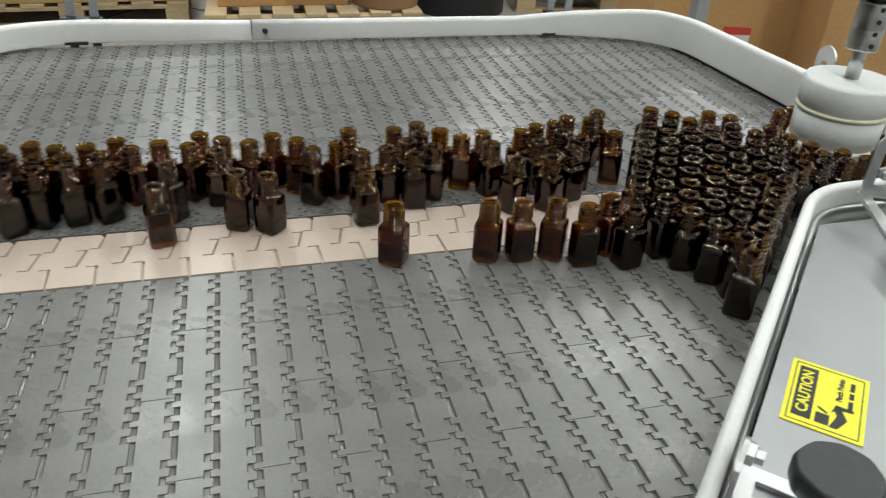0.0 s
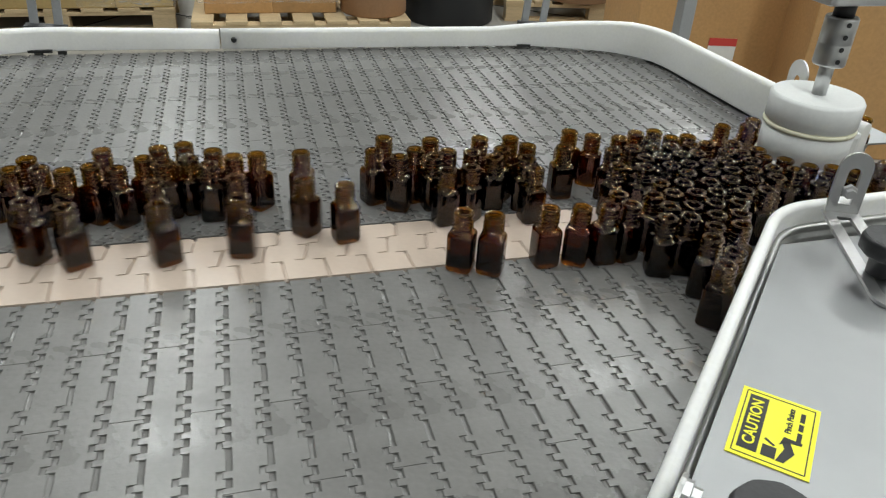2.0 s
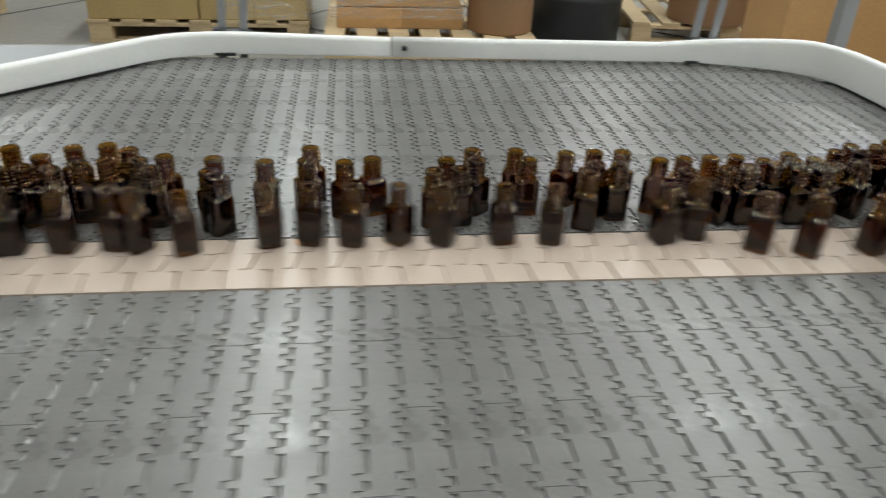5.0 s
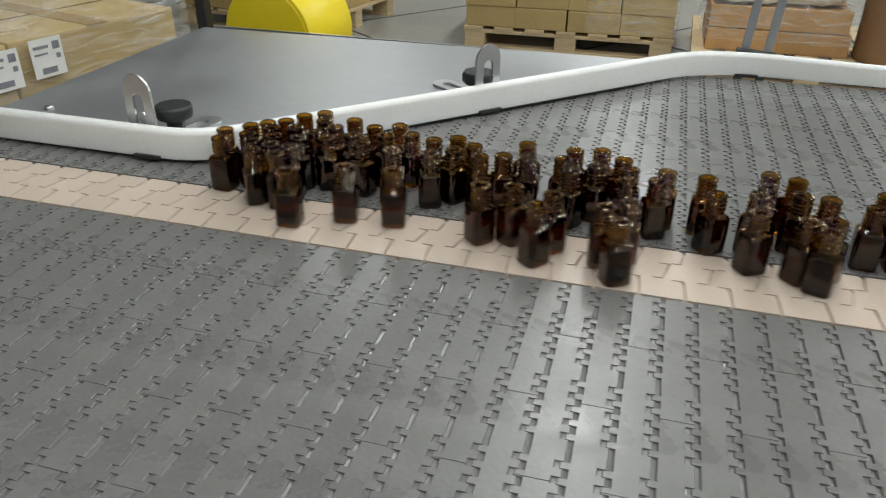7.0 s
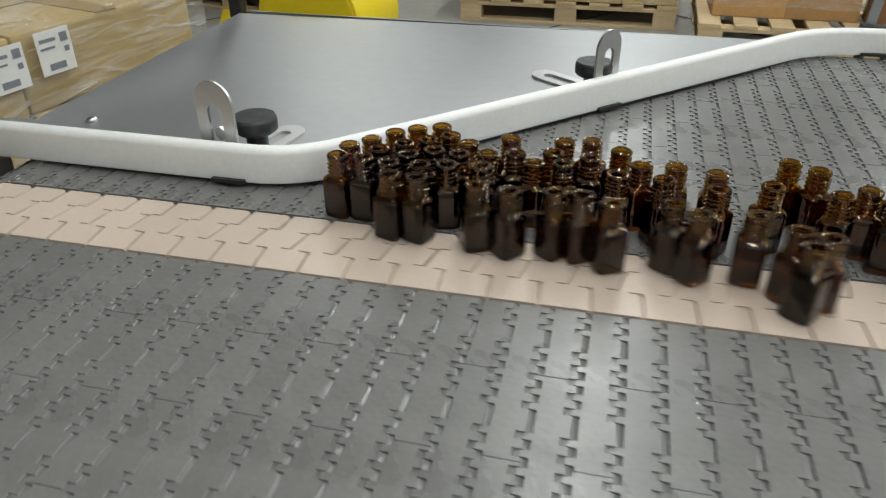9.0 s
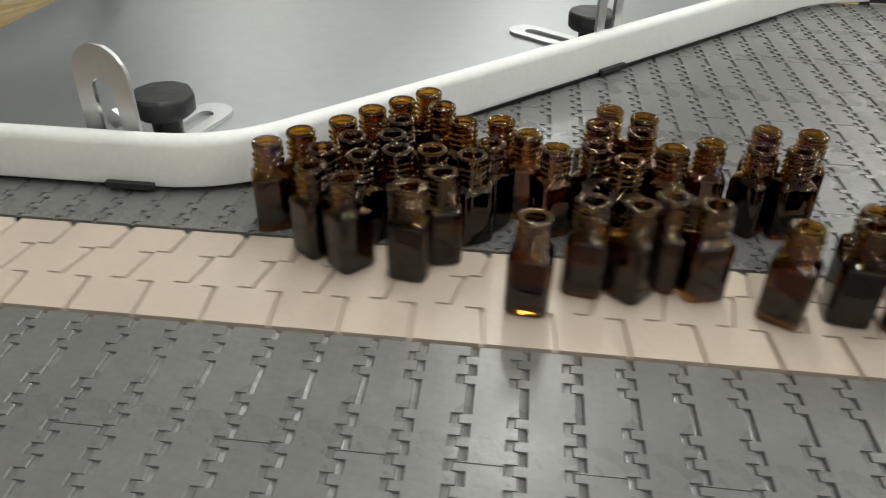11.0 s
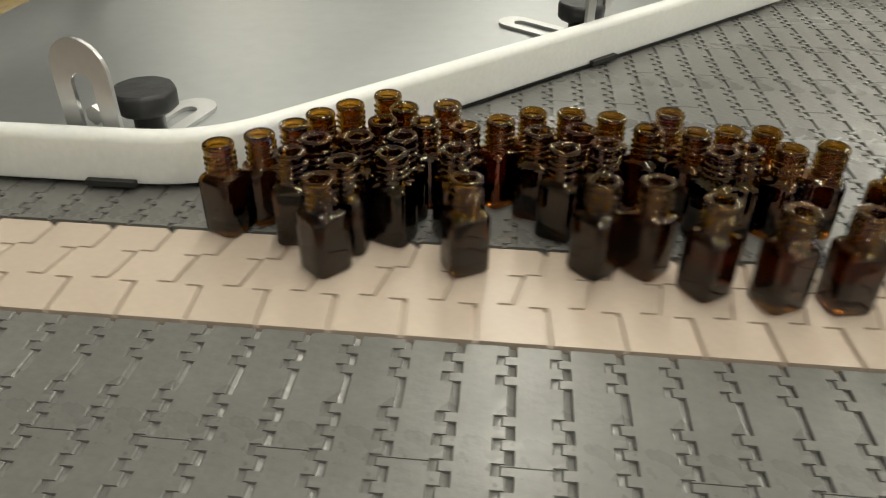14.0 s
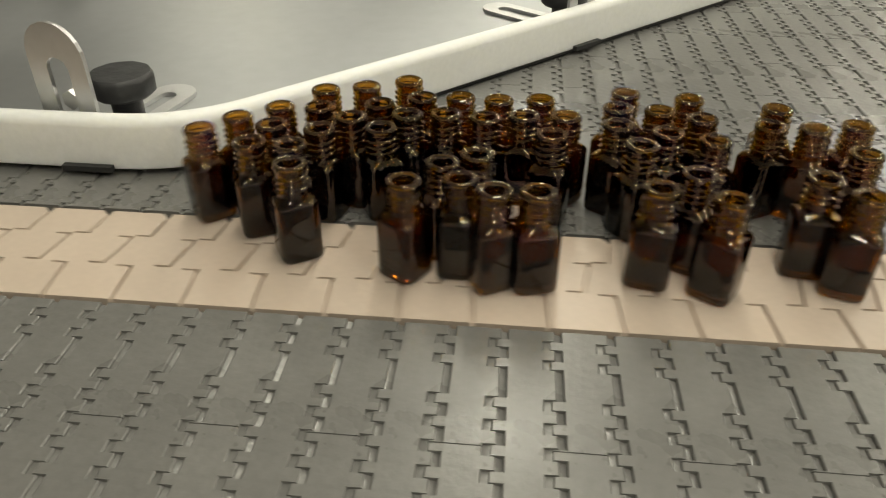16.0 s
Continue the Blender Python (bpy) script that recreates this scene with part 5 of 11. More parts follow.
    slide(42, [(0,1183,68,29), (0.77,1236,68,28), (1.57,1305,66,27), (2.43,1360,65,26), (2.7,1373,64,26), (3,1382,62,26), (3.2,1396,61,26), (3.63,1471,55,25), (3.87,1493,51,24), (4.07,1515,35,24), (4.17,1531,30,24), (4.37,1576,29,23), (4.7,1644,44,22), (5.1,1731,48,21), (5.47,1808,54,19), (5.57,1826,56,19), (5.77,1851,57,19), (6.17,1886,55,18), (6.33,1890,55,18), (6.53,1900,74,18), (6.6,1899,82,18), (6.73,1892,94,17), (6.9,1879,101,17), (7.2,1844,104,17), (8.17,1749,92,15), (8.43,1725,92,15), (8.77,1697,102,14), (9.03,1677,100,14), (9.17,1671,101,14), (9.47,1656,88,14), (9.53,1659,84,14), (9.63,1675,79,13), (9.9,1731,72,12), (10.43,1846,70,11), (10.53,1863,70,10), (10.67,1874,75,10), (10.87,1880,79,10), (11.07,1891,85,10), (11.23,1893,94,10), (11.37,1885,102,10), (11.53,1870,108,9), (13.57,1679,112,6), (13.93,1655,107,6), (14.23,1634,107,6), (14.37,1630,111,6), (14.57,1629,112,6), (14.83,1626,119,5), (15.1,1617,132,5), (15.3,1600,144,5), (15.47,1586,150,5), (16,1538,151,4)])
    slide(43, [(0,1221,65,38), (0.67,1266,64,38), (1.5,1332,62,38), (1.87,1355,60,38), (2.5,1391,57,38), (2.8,1402,56,38), (3,1407,61,38), (3.17,1416,62,38), (3.23,1425,62,38), (3.5,1474,63,39), (3.6,1489,62,39), (3.9,1521,52,39), (4.1,1543,36,39), (4.2,1560,31,39), (4.3,1583,31,39), (4.77,1686,45,39), (5.4,1819,54,39), (5.53,1843,55,40), (5.7,1864,56,40), (5.87,1879,58,40), (6,1886,70,40), (6.27,1894,90,40), (6.4,1886,99,40), (6.73,1850,105,40), (7.23,1796,96,40), (7.53,1767,94,40), (8.23,1705,92,40), (8.4,1697,87,40), (8.5,1703,80,40), (8.6,1719,74,40), (9.2,1848,72,41), (9.3,1864,70,41), (9.5,1881,65,41), (9.6,1891,70,41), (9.83,1906,91,41), (9.97,1904,102,41), (10.1,1894,108,41), (10.37,1867,113,41), (11.53,1756,116,41), (12.47,1678,120,41), (13.07,1634,135,41), (13.3,1612,144,41), (13.7,1577,151,42), (16,1364,151,42)])
    slide(44, [(0,1212,134,21), (0.77,1187,134,21), (1.53,1153,137,22), (2.43,1127,132,22), (2.9,1102,135,22), (3.93,1005,136,23), (4.87,912,139,24), (5.67,827,143,25), (6.53,729,149,26), (7.57,637,153,27), (8.03,599,158,28), (8.73,533,158,28), (9.77,431,154,30), (10.5,347,153,31), (11.1,291,159,31), (11.53,254,154,32), (11.8,231,156,32), (12.07,212,160,32), (12.53,183,157,32), (12.77,166,147,33), (13.2,150,139,33), (13.57,126,135,33), (13.77,115,125,33), (13.97,101,110,33), (14.03,101,104,33), (14.1,108,98,34), (14.37,158,78,34), (14.5,184,72,34), (15.3,362,63,36), (15.9,492,62,38), (16,509,62,38)])
    slide(45, [(0,1222,105,7), (0.77,1200,108,6), (1.6,1169,120,6), (1.9,1159,117,5), (2.2,1148,109,5), (2.4,1141,108,5), (2.7,1127,109,5), (3,1106,111,4), (3.23,1096,111,4), (6.57,788,111,-4), (6.93,751,108,-4), (7.37,702,98,-6), (7.7,673,101,-6), (8.03,649,107,-7), (8.57,598,108,-8), (9.57,496,113,-11), (10.57,382,126,-13), (11.07,337,128,-14), (11.67,284,125,-16), (12.27,244,122,-17), (12.5,235,114,-17), (12.73,223,112,-17), (12.83,222,111,-17), (12.97,228,113,-17), (13.03,228,114,-17), (13.37,201,112,-18), (13.7,179,104,-19), (13.87,177,101,-19), (14,183,92,-19), (14.1,187,93,-19), (14.23,182,98,-19), (14.57,156,100,-20), (14.73,150,101,-20), (14.83,148,94,-20), (14.9,154,87,-20), (14.93,161,84,-21), (15.03,188,81,-21), (15.13,211,79,-22), (15.6,307,76,-24), (15.83,346,71,-25), (16,365,65,-26)])
    slide(46, [(0,1277,164,69), (0.8,1255,162,69), (1.57,1234,154,69), (1.9,1221,154,70), (2.23,1201,154,70), (2.87,1184,154,70), (3.23,1170,158,70), (8.53,679,158,75), (9.5,582,157,76), (10.53,470,155,77), (11.03,431,162,77), (11.6,379,159,78), (12.17,328,162,78), (12.53,299,162,78), (13.07,249,164,79), (13.27,238,164,79), (13.53,235,164,79), (13.77,218,164,79), (14,208,164,79), (14.23,192,163,79), (14.53,184,158,80), (15.1,154,164,80), (15.27,149,156,80), (15.43,143,153,80), (15.6,135,146,80), (15.8,122,132,80), (16,103,109,81)])
    slide(47, [(0,1302,157,41), (0.43,1290,154,41), (0.8,1278,148,41), (1.53,1252,121,41), (1.87,1239,122,40), (2.23,1216,127,40), (2.43,1212,129,40), (2.63,1214,133,40), (3.03,1232,150,40), (3.23,1224,151,40), (11,506,151,35), (11.27,477,146,35), (11.53,440,134,34), (11.73,419,134,34), (12.03,370,138,34), (12.63,313,139,34), (13.07,288,143,33), (13.77,236,136,33), (14,222,132,33), (14.37,194,125,33), (14.53,185,120,33), (14.83,164,123,33), (15.1,154,117,32), (15.43,129,105,32), (15.53,127,102,32), (15.6,129,97,32), (15.83,149,72,32), (15.9,151,64,32), (16,149,54,32)])
    slide(48, [(0,1312,114,64), (0.8,1289,110,64), (1.53,1262,97,64), (2.2,1244,97,64), (2.63,1238,98,64), (3.03,1245,100,64), (3.23,1237,100,64), (12,428,104,68), (12.27,411,103,68), (12.53,408,102,68), (13.13,354,103,69), (13.57,321,109,69), (14.2,259,108,69), (14.33,241,108,69), (14.5,214,114,69), (14.57,206,115,69), (14.77,190,113,69), (15.07,175,104,70), (15.37,156,113,70), (15.6,147,107,70), (16,126,101,70)])
    slide(49, [(0,1268,105,86), (1.43,1236,106,86), (1.9,1221,105,86), (2.3,1201,107,87), (2.67,1192,115,87), (3.03,1184,134,87), (3.23,1176,135,87), (8.57,681,134,91), (9.53,577,131,92), (10.53,453,123,94), (10.77,434,126,94), (11.07,416,137,94), (12.17,319,137,95), (12.77,279,139,95), (13.03,267,141,95), (13.73,212,135,96), (14.17,187,139,96), (14.5,164,147,96), (14.6,160,147,96), (15,141,132,96), (15.4,103,110,97), (15.5,102,103,97), (15.63,108,93,97), (16,144,76,97)])
    slide(50, [(0,1292,-38,6), (0.77,1310,-35,6), (1.53,1333,-24,6), (2.3,1348,-24,7), (2.87,1353,-23,7), (3.17,1361,-23,7), (3.57,1382,-23,7), (4.1,1409,-11,7), (4.23,1420,-8,7), (4.33,1429,-1,7), (4.4,1437,5,7), (4.5,1455,10,8), (4.8,1514,13,8), (5.03,1553,17,8), (6.17,1797,32,11), (6.33,1826,32,11), (6.87,1877,36,11), (7,1886,45,12), (7.17,1893,50,12), (7.43,1913,58,12), (7.53,1916,64,12), (7.67,1915,77,12), (7.97,1909,109,12), (8.2,1887,123,13), (8.7,1830,131,13), (9.23,1779,134,13), (10.23,1690,135,14), (10.83,1646,137,15), (11.33,1619,155,15), (11.6,1594,170,15), (11.77,1578,175,15), (16,1188,175,19)])
    slide(51, [(0,1278,-13,59), (1,1303,-9,59), (1.53,1321,-2,59), (2.57,1359,2,59), (2.83,1369,10,59), (3,1381,18,59), (3.17,1392,20,59), (3.27,1407,21,59), (3.53,1461,21,59), (3.7,1489,16,59), (3.93,1519,9,59), (4.13,1542,-4,59), (4.3,1563,-4,59), (4.57,1614,-1,59), (4.83,1656,1,59), (5.27,1736,5,60), (5.63,1793,8,60), (5.8,1812,9,60), (6,1828,10,60), (6.7,1873,12,60), (6.93,1891,13,60), (7.07,1906,14,60), (7.23,1916,15,60), (7.33,1928,16,60), (7.4,1930,17,60), (7.57,1930,32,60), (7.73,1930,38,60), (8,1930,58,60), (8.63,1929,112,60), (8.73,1924,118,60), (9,1902,135,60), (9.17,1885,140,60), (9.4,1856,144,60), (9.7,1825,146,60), (11,1706,146,60), (11.33,1679,149,60), (11.6,1658,157,60), (11.93,1637,170,60), (12.23,1616,179,60), (13.03,1534,191,60), (16,1259,194,61)])
    slide(52, [(0,1293,16,17), (0.83,1341,22,17), (1.53,1371,40,17), (2.47,1428,40,17), (2.77,1440,41,17), (3,1444,40,17), (3.17,1454,40,17), (3.23,1464,40,18), (3.4,1495,40,18), (3.6,1527,36,18), (3.83,1572,29,18), (4.2,1646,44,18), (4.83,1783,50,18), (5.1,1833,57,19), (5.23,1853,61,19), (5.37,1866,64,19), (5.6,1886,78,19), (5.7,1893,86,19), (5.83,1888,99,19), (6.03,1870,105,19), (7.1,1767,100,19), (7.57,1722,101,19), (7.87,1699,96,19), (8.03,1688,95,19), (8.3,1665,91,20), (8.4,1660,88,20), (8.5,1667,85,20), (8.7,1703,78,20), (9.27,1825,72,20), (9.4,1851,73,20), (9.57,1872,80,20), (9.83,1885,81,20), (9.97,1885,88,20), (10.07,1879,92,20), (11.33,1761,95,21), (11.8,1721,94,21), (12.4,1679,95,21), (12.6,1669,96,21), (12.7,1665,92,21), (12.77,1665,88,21), (12.87,1671,86,21), (12.93,1678,82,21), (13.03,1695,75,21), (13.23,1737,71,21), (13.73,1845,70,21), (13.83,1862,70,21), (14.03,1879,68,22), (14.3,1893,74,22), (14.5,1909,79,22), (14.7,1911,88,22), (14.9,1899,100,22), (16,1797,101,22)])
    slide(53, [(0,1315,-138,49), (0.57,1326,-138,49), (1.67,1337,-127,49), (3.2,1345,-119,48), (4,1369,-94,48), (5.73,1413,-49,47), (6.9,1452,-10,46), (7.27,1478,-8,45), (7.7,1515,-6,45), (8.07,1551,-5,44), (8.43,1593,-2,44), (8.8,1642,0,43), (9.13,1693,3,42), (9.43,1744,6,41), (9.87,1827,10,40), (9.97,1837,11,40), (10.07,1842,11,40), (11.37,1867,12,39), (11.73,1871,12,39), (12.17,1871,12,39), (12.4,1868,12,39), (13.33,1869,12,39), (13.53,1877,13,39), (14.5,1895,14,39), (14.67,1902,14,38), (14.93,1906,14,38), (16,1906,14,38)])
    slide(54, [(0,1317,-87,54), (1.53,1345,-87,54), (2.23,1353,-82,54), (2.6,1353,-78,54), (2.77,1349,-73,54), (3,1339,-62,54), (3.13,1340,-61,54), (3.7,1373,-60,54), (5.03,1407,-25,54), (5.57,1428,-12,54), (5.8,1444,-9,54), (6.57,1506,-7,54), (6.97,1544,-5,54), (7.33,1585,-3,54), (7.7,1633,0,54), (8.03,1682,2,54), (8.33,1732,5,54), (8.7,1802,9,54), (8.8,1818,10,54), (8.93,1829,10,54), (9.3,1844,11,54), (9.57,1859,12,54), (9.8,1865,12,54), (10.07,1877,13,54), (11.17,1895,14,54), (11.4,1902,14,54), (11.8,1905,14,54), (13.37,1904,14,54), (13.73,1908,14,54), (13.93,1916,15,54), (14.43,1919,15,54), (14.67,1930,16,54), (16,1930,16,54)])
    slide(55, [(0,1304,-62,73), (0.93,1318,-57,73), (1.53,1321,-45,72), (2.47,1337,-44,72), (2.7,1336,-41,72), (2.9,1332,-34,72), (3,1333,-28,72), (3.13,1336,-26,72), (4,1382,-29,71), (4.47,1408,-24,70), (4.87,1425,-13,70), (5.03,1439,-10,70), (6,1529,-6,68), (6.63,1600,-2,66), (6.93,1640,0,66), (7.23,1685,3,65), (7.53,1736,5,64), (7.87,1799,9,62), (7.97,1813,9,62), (8.17,1827,10,62), (8.4,1835,10,62), (8.9,1864,12,61), (9.2,1875,13,61), (10.4,1909,14,60), (10.83,1918,15,60), (11.13,1919,15,60), (11.33,1930,16,60), (13.67,1930,16,60), (13.9,1930,33,59), (14.37,1930,37,59), (14.63,1930,53,59), (15.23,1930,64,59), (15.53,1930,90,58), (15.77,1924,108,58), (16,1908,117,57)])
    slide(56, [(0,1318,-32,4), (0.8,1333,-25,4), (1.53,1346,-3,4), (2.7,1386,2,4), (3.03,1395,-2,4), (3.2,1403,-3,4), (3.43,1429,0,4), (3.63,1458,9,4), (3.97,1501,17,4), (4.2,1536,10,4), (4.33,1557,12,4), (4.7,1635,22,4), (5.33,1769,30,4), (5.57,1812,32,3), (5.73,1836,34,3), (6.03,1871,36,3), (6.27,1888,34,3), (6.43,1897,42,3), (6.6,1898,51,3), (6.87,1916,58,3), (7,1916,59,3), (7.17,1917,73,3), (7.43,1907,97,3), (7.63,1887,111,3), (7.77,1874,116,3), (8.4,1815,124,3), (9.23,1740,126,3), (9.8,1693,129,3), (10.3,1662,134,3), (10.63,1637,138,3), (10.93,1618,152,3), (11.17,1596,159,3), (11.83,1528,161,3), (16,1143,162,3)])
    slide(57, [(0,1305,-8,75), (0.83,1325,-1,75), (1.5,1333,18,75), (2.47,1388,25,75), (2.7,1395,29,75), (3,1395,39,75), (3.17,1405,41,75), (3.27,1420,41,75), (3.5,1467,40,75), (3.63,1489,39,75), (3.77,1511,33,75), (3.97,1541,18,76), (4.07,1554,15,76), (4.2,1580,20,76), (5.13,1778,31,76), (5.57,1856,33,76), (5.73,1873,34,76), (5.87,1883,38,76), (6.17,1900,65,76), (6.47,1901,88,76), (6.6,1892,104,76), (6.73,1882,112,76), (7.13,1842,124,76), (8.93,1673,127,77), (9.6,1619,134,77), (9.9,1597,146,77), (10.1,1576,151,77), (11.57,1439,148,77), (16,1031,148,78)])
    slide(58, [(0,1320,15,85), (0.6,1356,16,86), (1.2,1389,21,86), (2.47,1465,19,87), (2.77,1483,25,87), (3,1492,35,88), (3.2,1503,25,88), (3.4,1536,18,88), (3.53,1567,12,89), (3.67,1593,10,89), (3.97,1660,24,90), (4.77,1828,33,93), (4.9,1851,35,93), (5.07,1874,40,93), (5.27,1893,50,94), (5.53,1911,55,94), (5.77,1915,63,94), (6.03,1912,89,94), (6.17,1905,104,95), (6.27,1894,112,95), (6.47,1875,123,95), (6.7,1850,127,96), (7.23,1795,123,96), (8.63,1671,125,98), (9.27,1623,128,99), (9.6,1600,144,99), (9.87,1577,151,100), (10.37,1526,151,100), (16,1007,151,108)])
    slide(59, [(0,1307,39,56), (0.73,1352,39,56), (1.2,1377,42,56), (2.4,1449,39,55), (2.7,1462,39,55), (3.03,1469,40,55), (3.17,1478,38,55), (3.47,1528,29,55), (3.57,1548,22,55), (3.67,1572,17,54), (4,1644,18,54), (4.27,1697,22,54), (4.8,1811,32,53), (4.97,1841,34,53), (5.17,1871,32,53), (5.3,1883,33,53), (5.4,1887,34,53), (5.53,1891,40,53), (5.67,1900,48,53), (5.93,1914,59,52), (6.2,1915,76,52), (6.53,1910,112,52), (6.63,1905,121,52), (6.77,1894,130,52), (6.97,1871,140,52), (7.2,1845,146,52), (8.03,1764,149,51), (9.07,1671,151,51), (9.63,1620,158,50), (10.13,1573,175,50), (16,1032,173,47)])
    slide(60, [(0,1322,63,55), (0.83,1372,60,54), (1.53,1408,61,53), (2.3,1453,61,52), (2.63,1468,61,51), (3.07,1479,62,51), (3.2,1488,60,51), (3.4,1517,55,50), (3.57,1539,39,49), (3.7,1566,30,49), (4.3,1695,45,45), (4.8,1800,53,43), (5.13,1860,55,41), (5.33,1882,56,40), (5.53,1900,66,40), (5.67,1911,77,39), (5.77,1913,88,39), (5.9,1906,104,39), (6.03,1891,115,38), (6.43,1839,126,37), (7.73,1717,129,34), (8.57,1650,127,32), (8.77,1639,128,32), (9.03,1619,131,31), (9.37,1598,146,31), (9.6,1577,151,30), (10.6,1481,152,28), (16,982,152,15)])
    slide(61, [(0,1325,-113,76), (1.3,1351,-112,76), (2.6,1360,-103,76), (3.03,1356,-101,76), (3.2,1360,-100,76), (3.97,1385,-77,76), (5.7,1429,-33,76), (6.37,1451,-11,76), (6.77,1480,-8,76), (7.2,1517,-6,76), (7.6,1557,-4,76), (7.97,1600,-2,76), (8.3,1645,0,77), (8.63,1696,3,77), (8.93,1748,6,77), (9.27,1814,9,77), (9.33,1824,10,77), (9.57,1840,11,77), (9.8,1846,11,77), (10.07,1861,12,77), (10.97,1879,13,77), (11.73,1889,13,77), (13.33,1888,13,77), (13.77,1895,14,77), (13.93,1902,14,77), (14.47,1908,14,77), (14.7,1917,15,77), (16,1918,15,77)])
    slide(62, [(0,1342,-77,71), (0.47,1349,-74,71), (0.87,1352,-69,71), (1.2,1350,-60,71), (1.57,1346,-45,70), (2.5,1363,-46,70), (3.13,1371,-53,70), (3.53,1390,-45,70), (3.97,1403,-37,69), (4.47,1431,-30,69), (4.87,1449,-13,69), (5,1460,-9,68), (5.83,1539,-5,67), (6.43,1608,-2,66), (7,1690,3,65), (7.3,1741,5,64), (7.63,1804,9,63), (7.73,1817,9,63), (8.13,1845,11,62), (8.4,1854,11,62), (8.87,1876,13,62), (9.37,1890,13,62), (9.9,1909,14,61), (10.6,1922,15,61), (10.77,1929,16,61), (11.13,1930,17,61), (11.3,1930,31,61), (11.43,1930,35,61), (12.6,1930,37,61), (13.27,1930,63,60), (13.7,1928,101,60), (14.03,1909,124,59), (14.3,1883,133,59), (15,1810,138,57), (16,1718,138,56)])
    slide(63, [(0,1331,-54,41), (0.73,1345,-48,41), (1.2,1350,-37,41), (1.53,1357,-24,42), (2.13,1370,-25,42), (2.43,1374,-23,42), (2.77,1375,-17,42), (3,1370,-4,42), (3.2,1378,-2,42), (3.6,1425,-1,43), (3.73,1437,2,43), (3.9,1460,7,43), (4.1,1497,15,44), (4.27,1526,17,44), (4.4,1548,12,44), (4.57,1581,7,45), (4.77,1621,7,45), (5.3,1720,11,47), (5.63,1774,16,47), (5.93,1819,30,48), (6.03,1833,32,48), (6.43,1874,35,49), (6.83,1902,34,49), (7.27,1916,60,49), (7.53,1915,87,50), (7.83,1902,112,50), (8.1,1875,121,50), (8.6,1820,121,51), (9.5,1738,117,52), (10.37,1668,114,53), (10.53,1656,116,53), (10.93,1633,112,54), (11.03,1628,115,54), (11.37,1614,135,54), (11.53,1601,144,54), (11.73,1582,150,54), (16,1188,151,59)])
    slide(64, [(0,1346,-33,43), (0.5,1355,-30,43), (1,1363,-23,43), (1.23,1365,-17,43), (1.5,1369,-3,43), (2.5,1404,0,43), (2.77,1410,9,42), (3,1408,19,42), (3.13,1414,20,42), (3.2,1421,20,42), (3.27,1432,21,42), (3.47,1472,18,42), (3.87,1538,9,42), (4.1,1582,8,41), (4.43,1640,1,41), (4.83,1704,4,41), (5.1,1753,6,40), (5.3,1786,8,40), (5.53,1818,10,40), (5.73,1839,11,40), (6.43,1880,13,40), (6.67,1908,14,39), (6.8,1917,15,39), (7.2,1922,15,39), (7.37,1912,15,39), (7.5,1928,16,39), (7.63,1930,16,39), (7.7,1930,18,39), (7.83,1930,31,39), (8,1930,39,39), (8.17,1930,53,39), (8.37,1930,61,39), (8.63,1930,83,39), (8.8,1930,103,39), (8.97,1922,117,39), (9.17,1902,124,38), (9.37,1882,137,38), (9.8,1840,148,38), (10.93,1735,150,37), (11.93,1653,154,37), (12.13,1639,156,37), (12.77,1581,175,36), (13.5,1509,180,36), (16,1280,181,35)])
    slide(65, [(0,1332,-9,63), (0.77,1348,-4,63), (1.17,1354,5,63), (1.5,1358,18,63), (2.47,1412,22,62), (2.7,1419,27,62), (3,1420,40,62), (3.17,1429,40,62), (3.23,1439,40,62), (3.43,1478,38,62), (3.67,1519,27,62), (3.87,1560,15,61), (4.33,1664,25,61), (4.83,1770,28,60), (5.03,1807,32,60), (5.27,1845,33,60), (5.43,1865,32,59), (5.67,1885,34,59), (5.97,1898,34,59), (6.1,1901,39,59), (6.53,1914,69,59), (6.67,1914,82,59), (7,1904,116,59), (7.5,1854,141,58), (8.3,1775,145,58), (9.27,1685,149,57), (9.63,1654,154,57), (9.97,1631,163,57), (10.57,1577,175,56), (11.33,1502,173,56), (16,1072,173,53)])
    slide(66, [(0,1347,15,5), (0.87,1399,17,6), (1.77,1446,19,7), (2.57,1492,6,8), (3.1,1510,6,9), (3.2,1516,5,9), (3.4,1541,-3,9), (3.5,1550,-5,10), (3.77,1588,-3,10), (4.8,1776,7,14), (4.93,1797,8,15), (5.3,1841,11,16), (5.87,1889,13,17), (6,1887,13,17), (6.13,1891,13,17), (6.27,1888,13,17), (6.53,1918,15,18), (6.83,1930,16,18), (7.13,1930,44,19), (7.33,1930,57,19), (7.9,1930,115,20), (8.07,1922,128,21), (8.23,1905,137,21), (8.57,1877,149,22), (9.1,1826,154,23), (11.03,1653,161,27), (11.6,1613,184,28), (12.03,1571,192,29), (13.07,1472,195,31), (16,1202,195,37)])
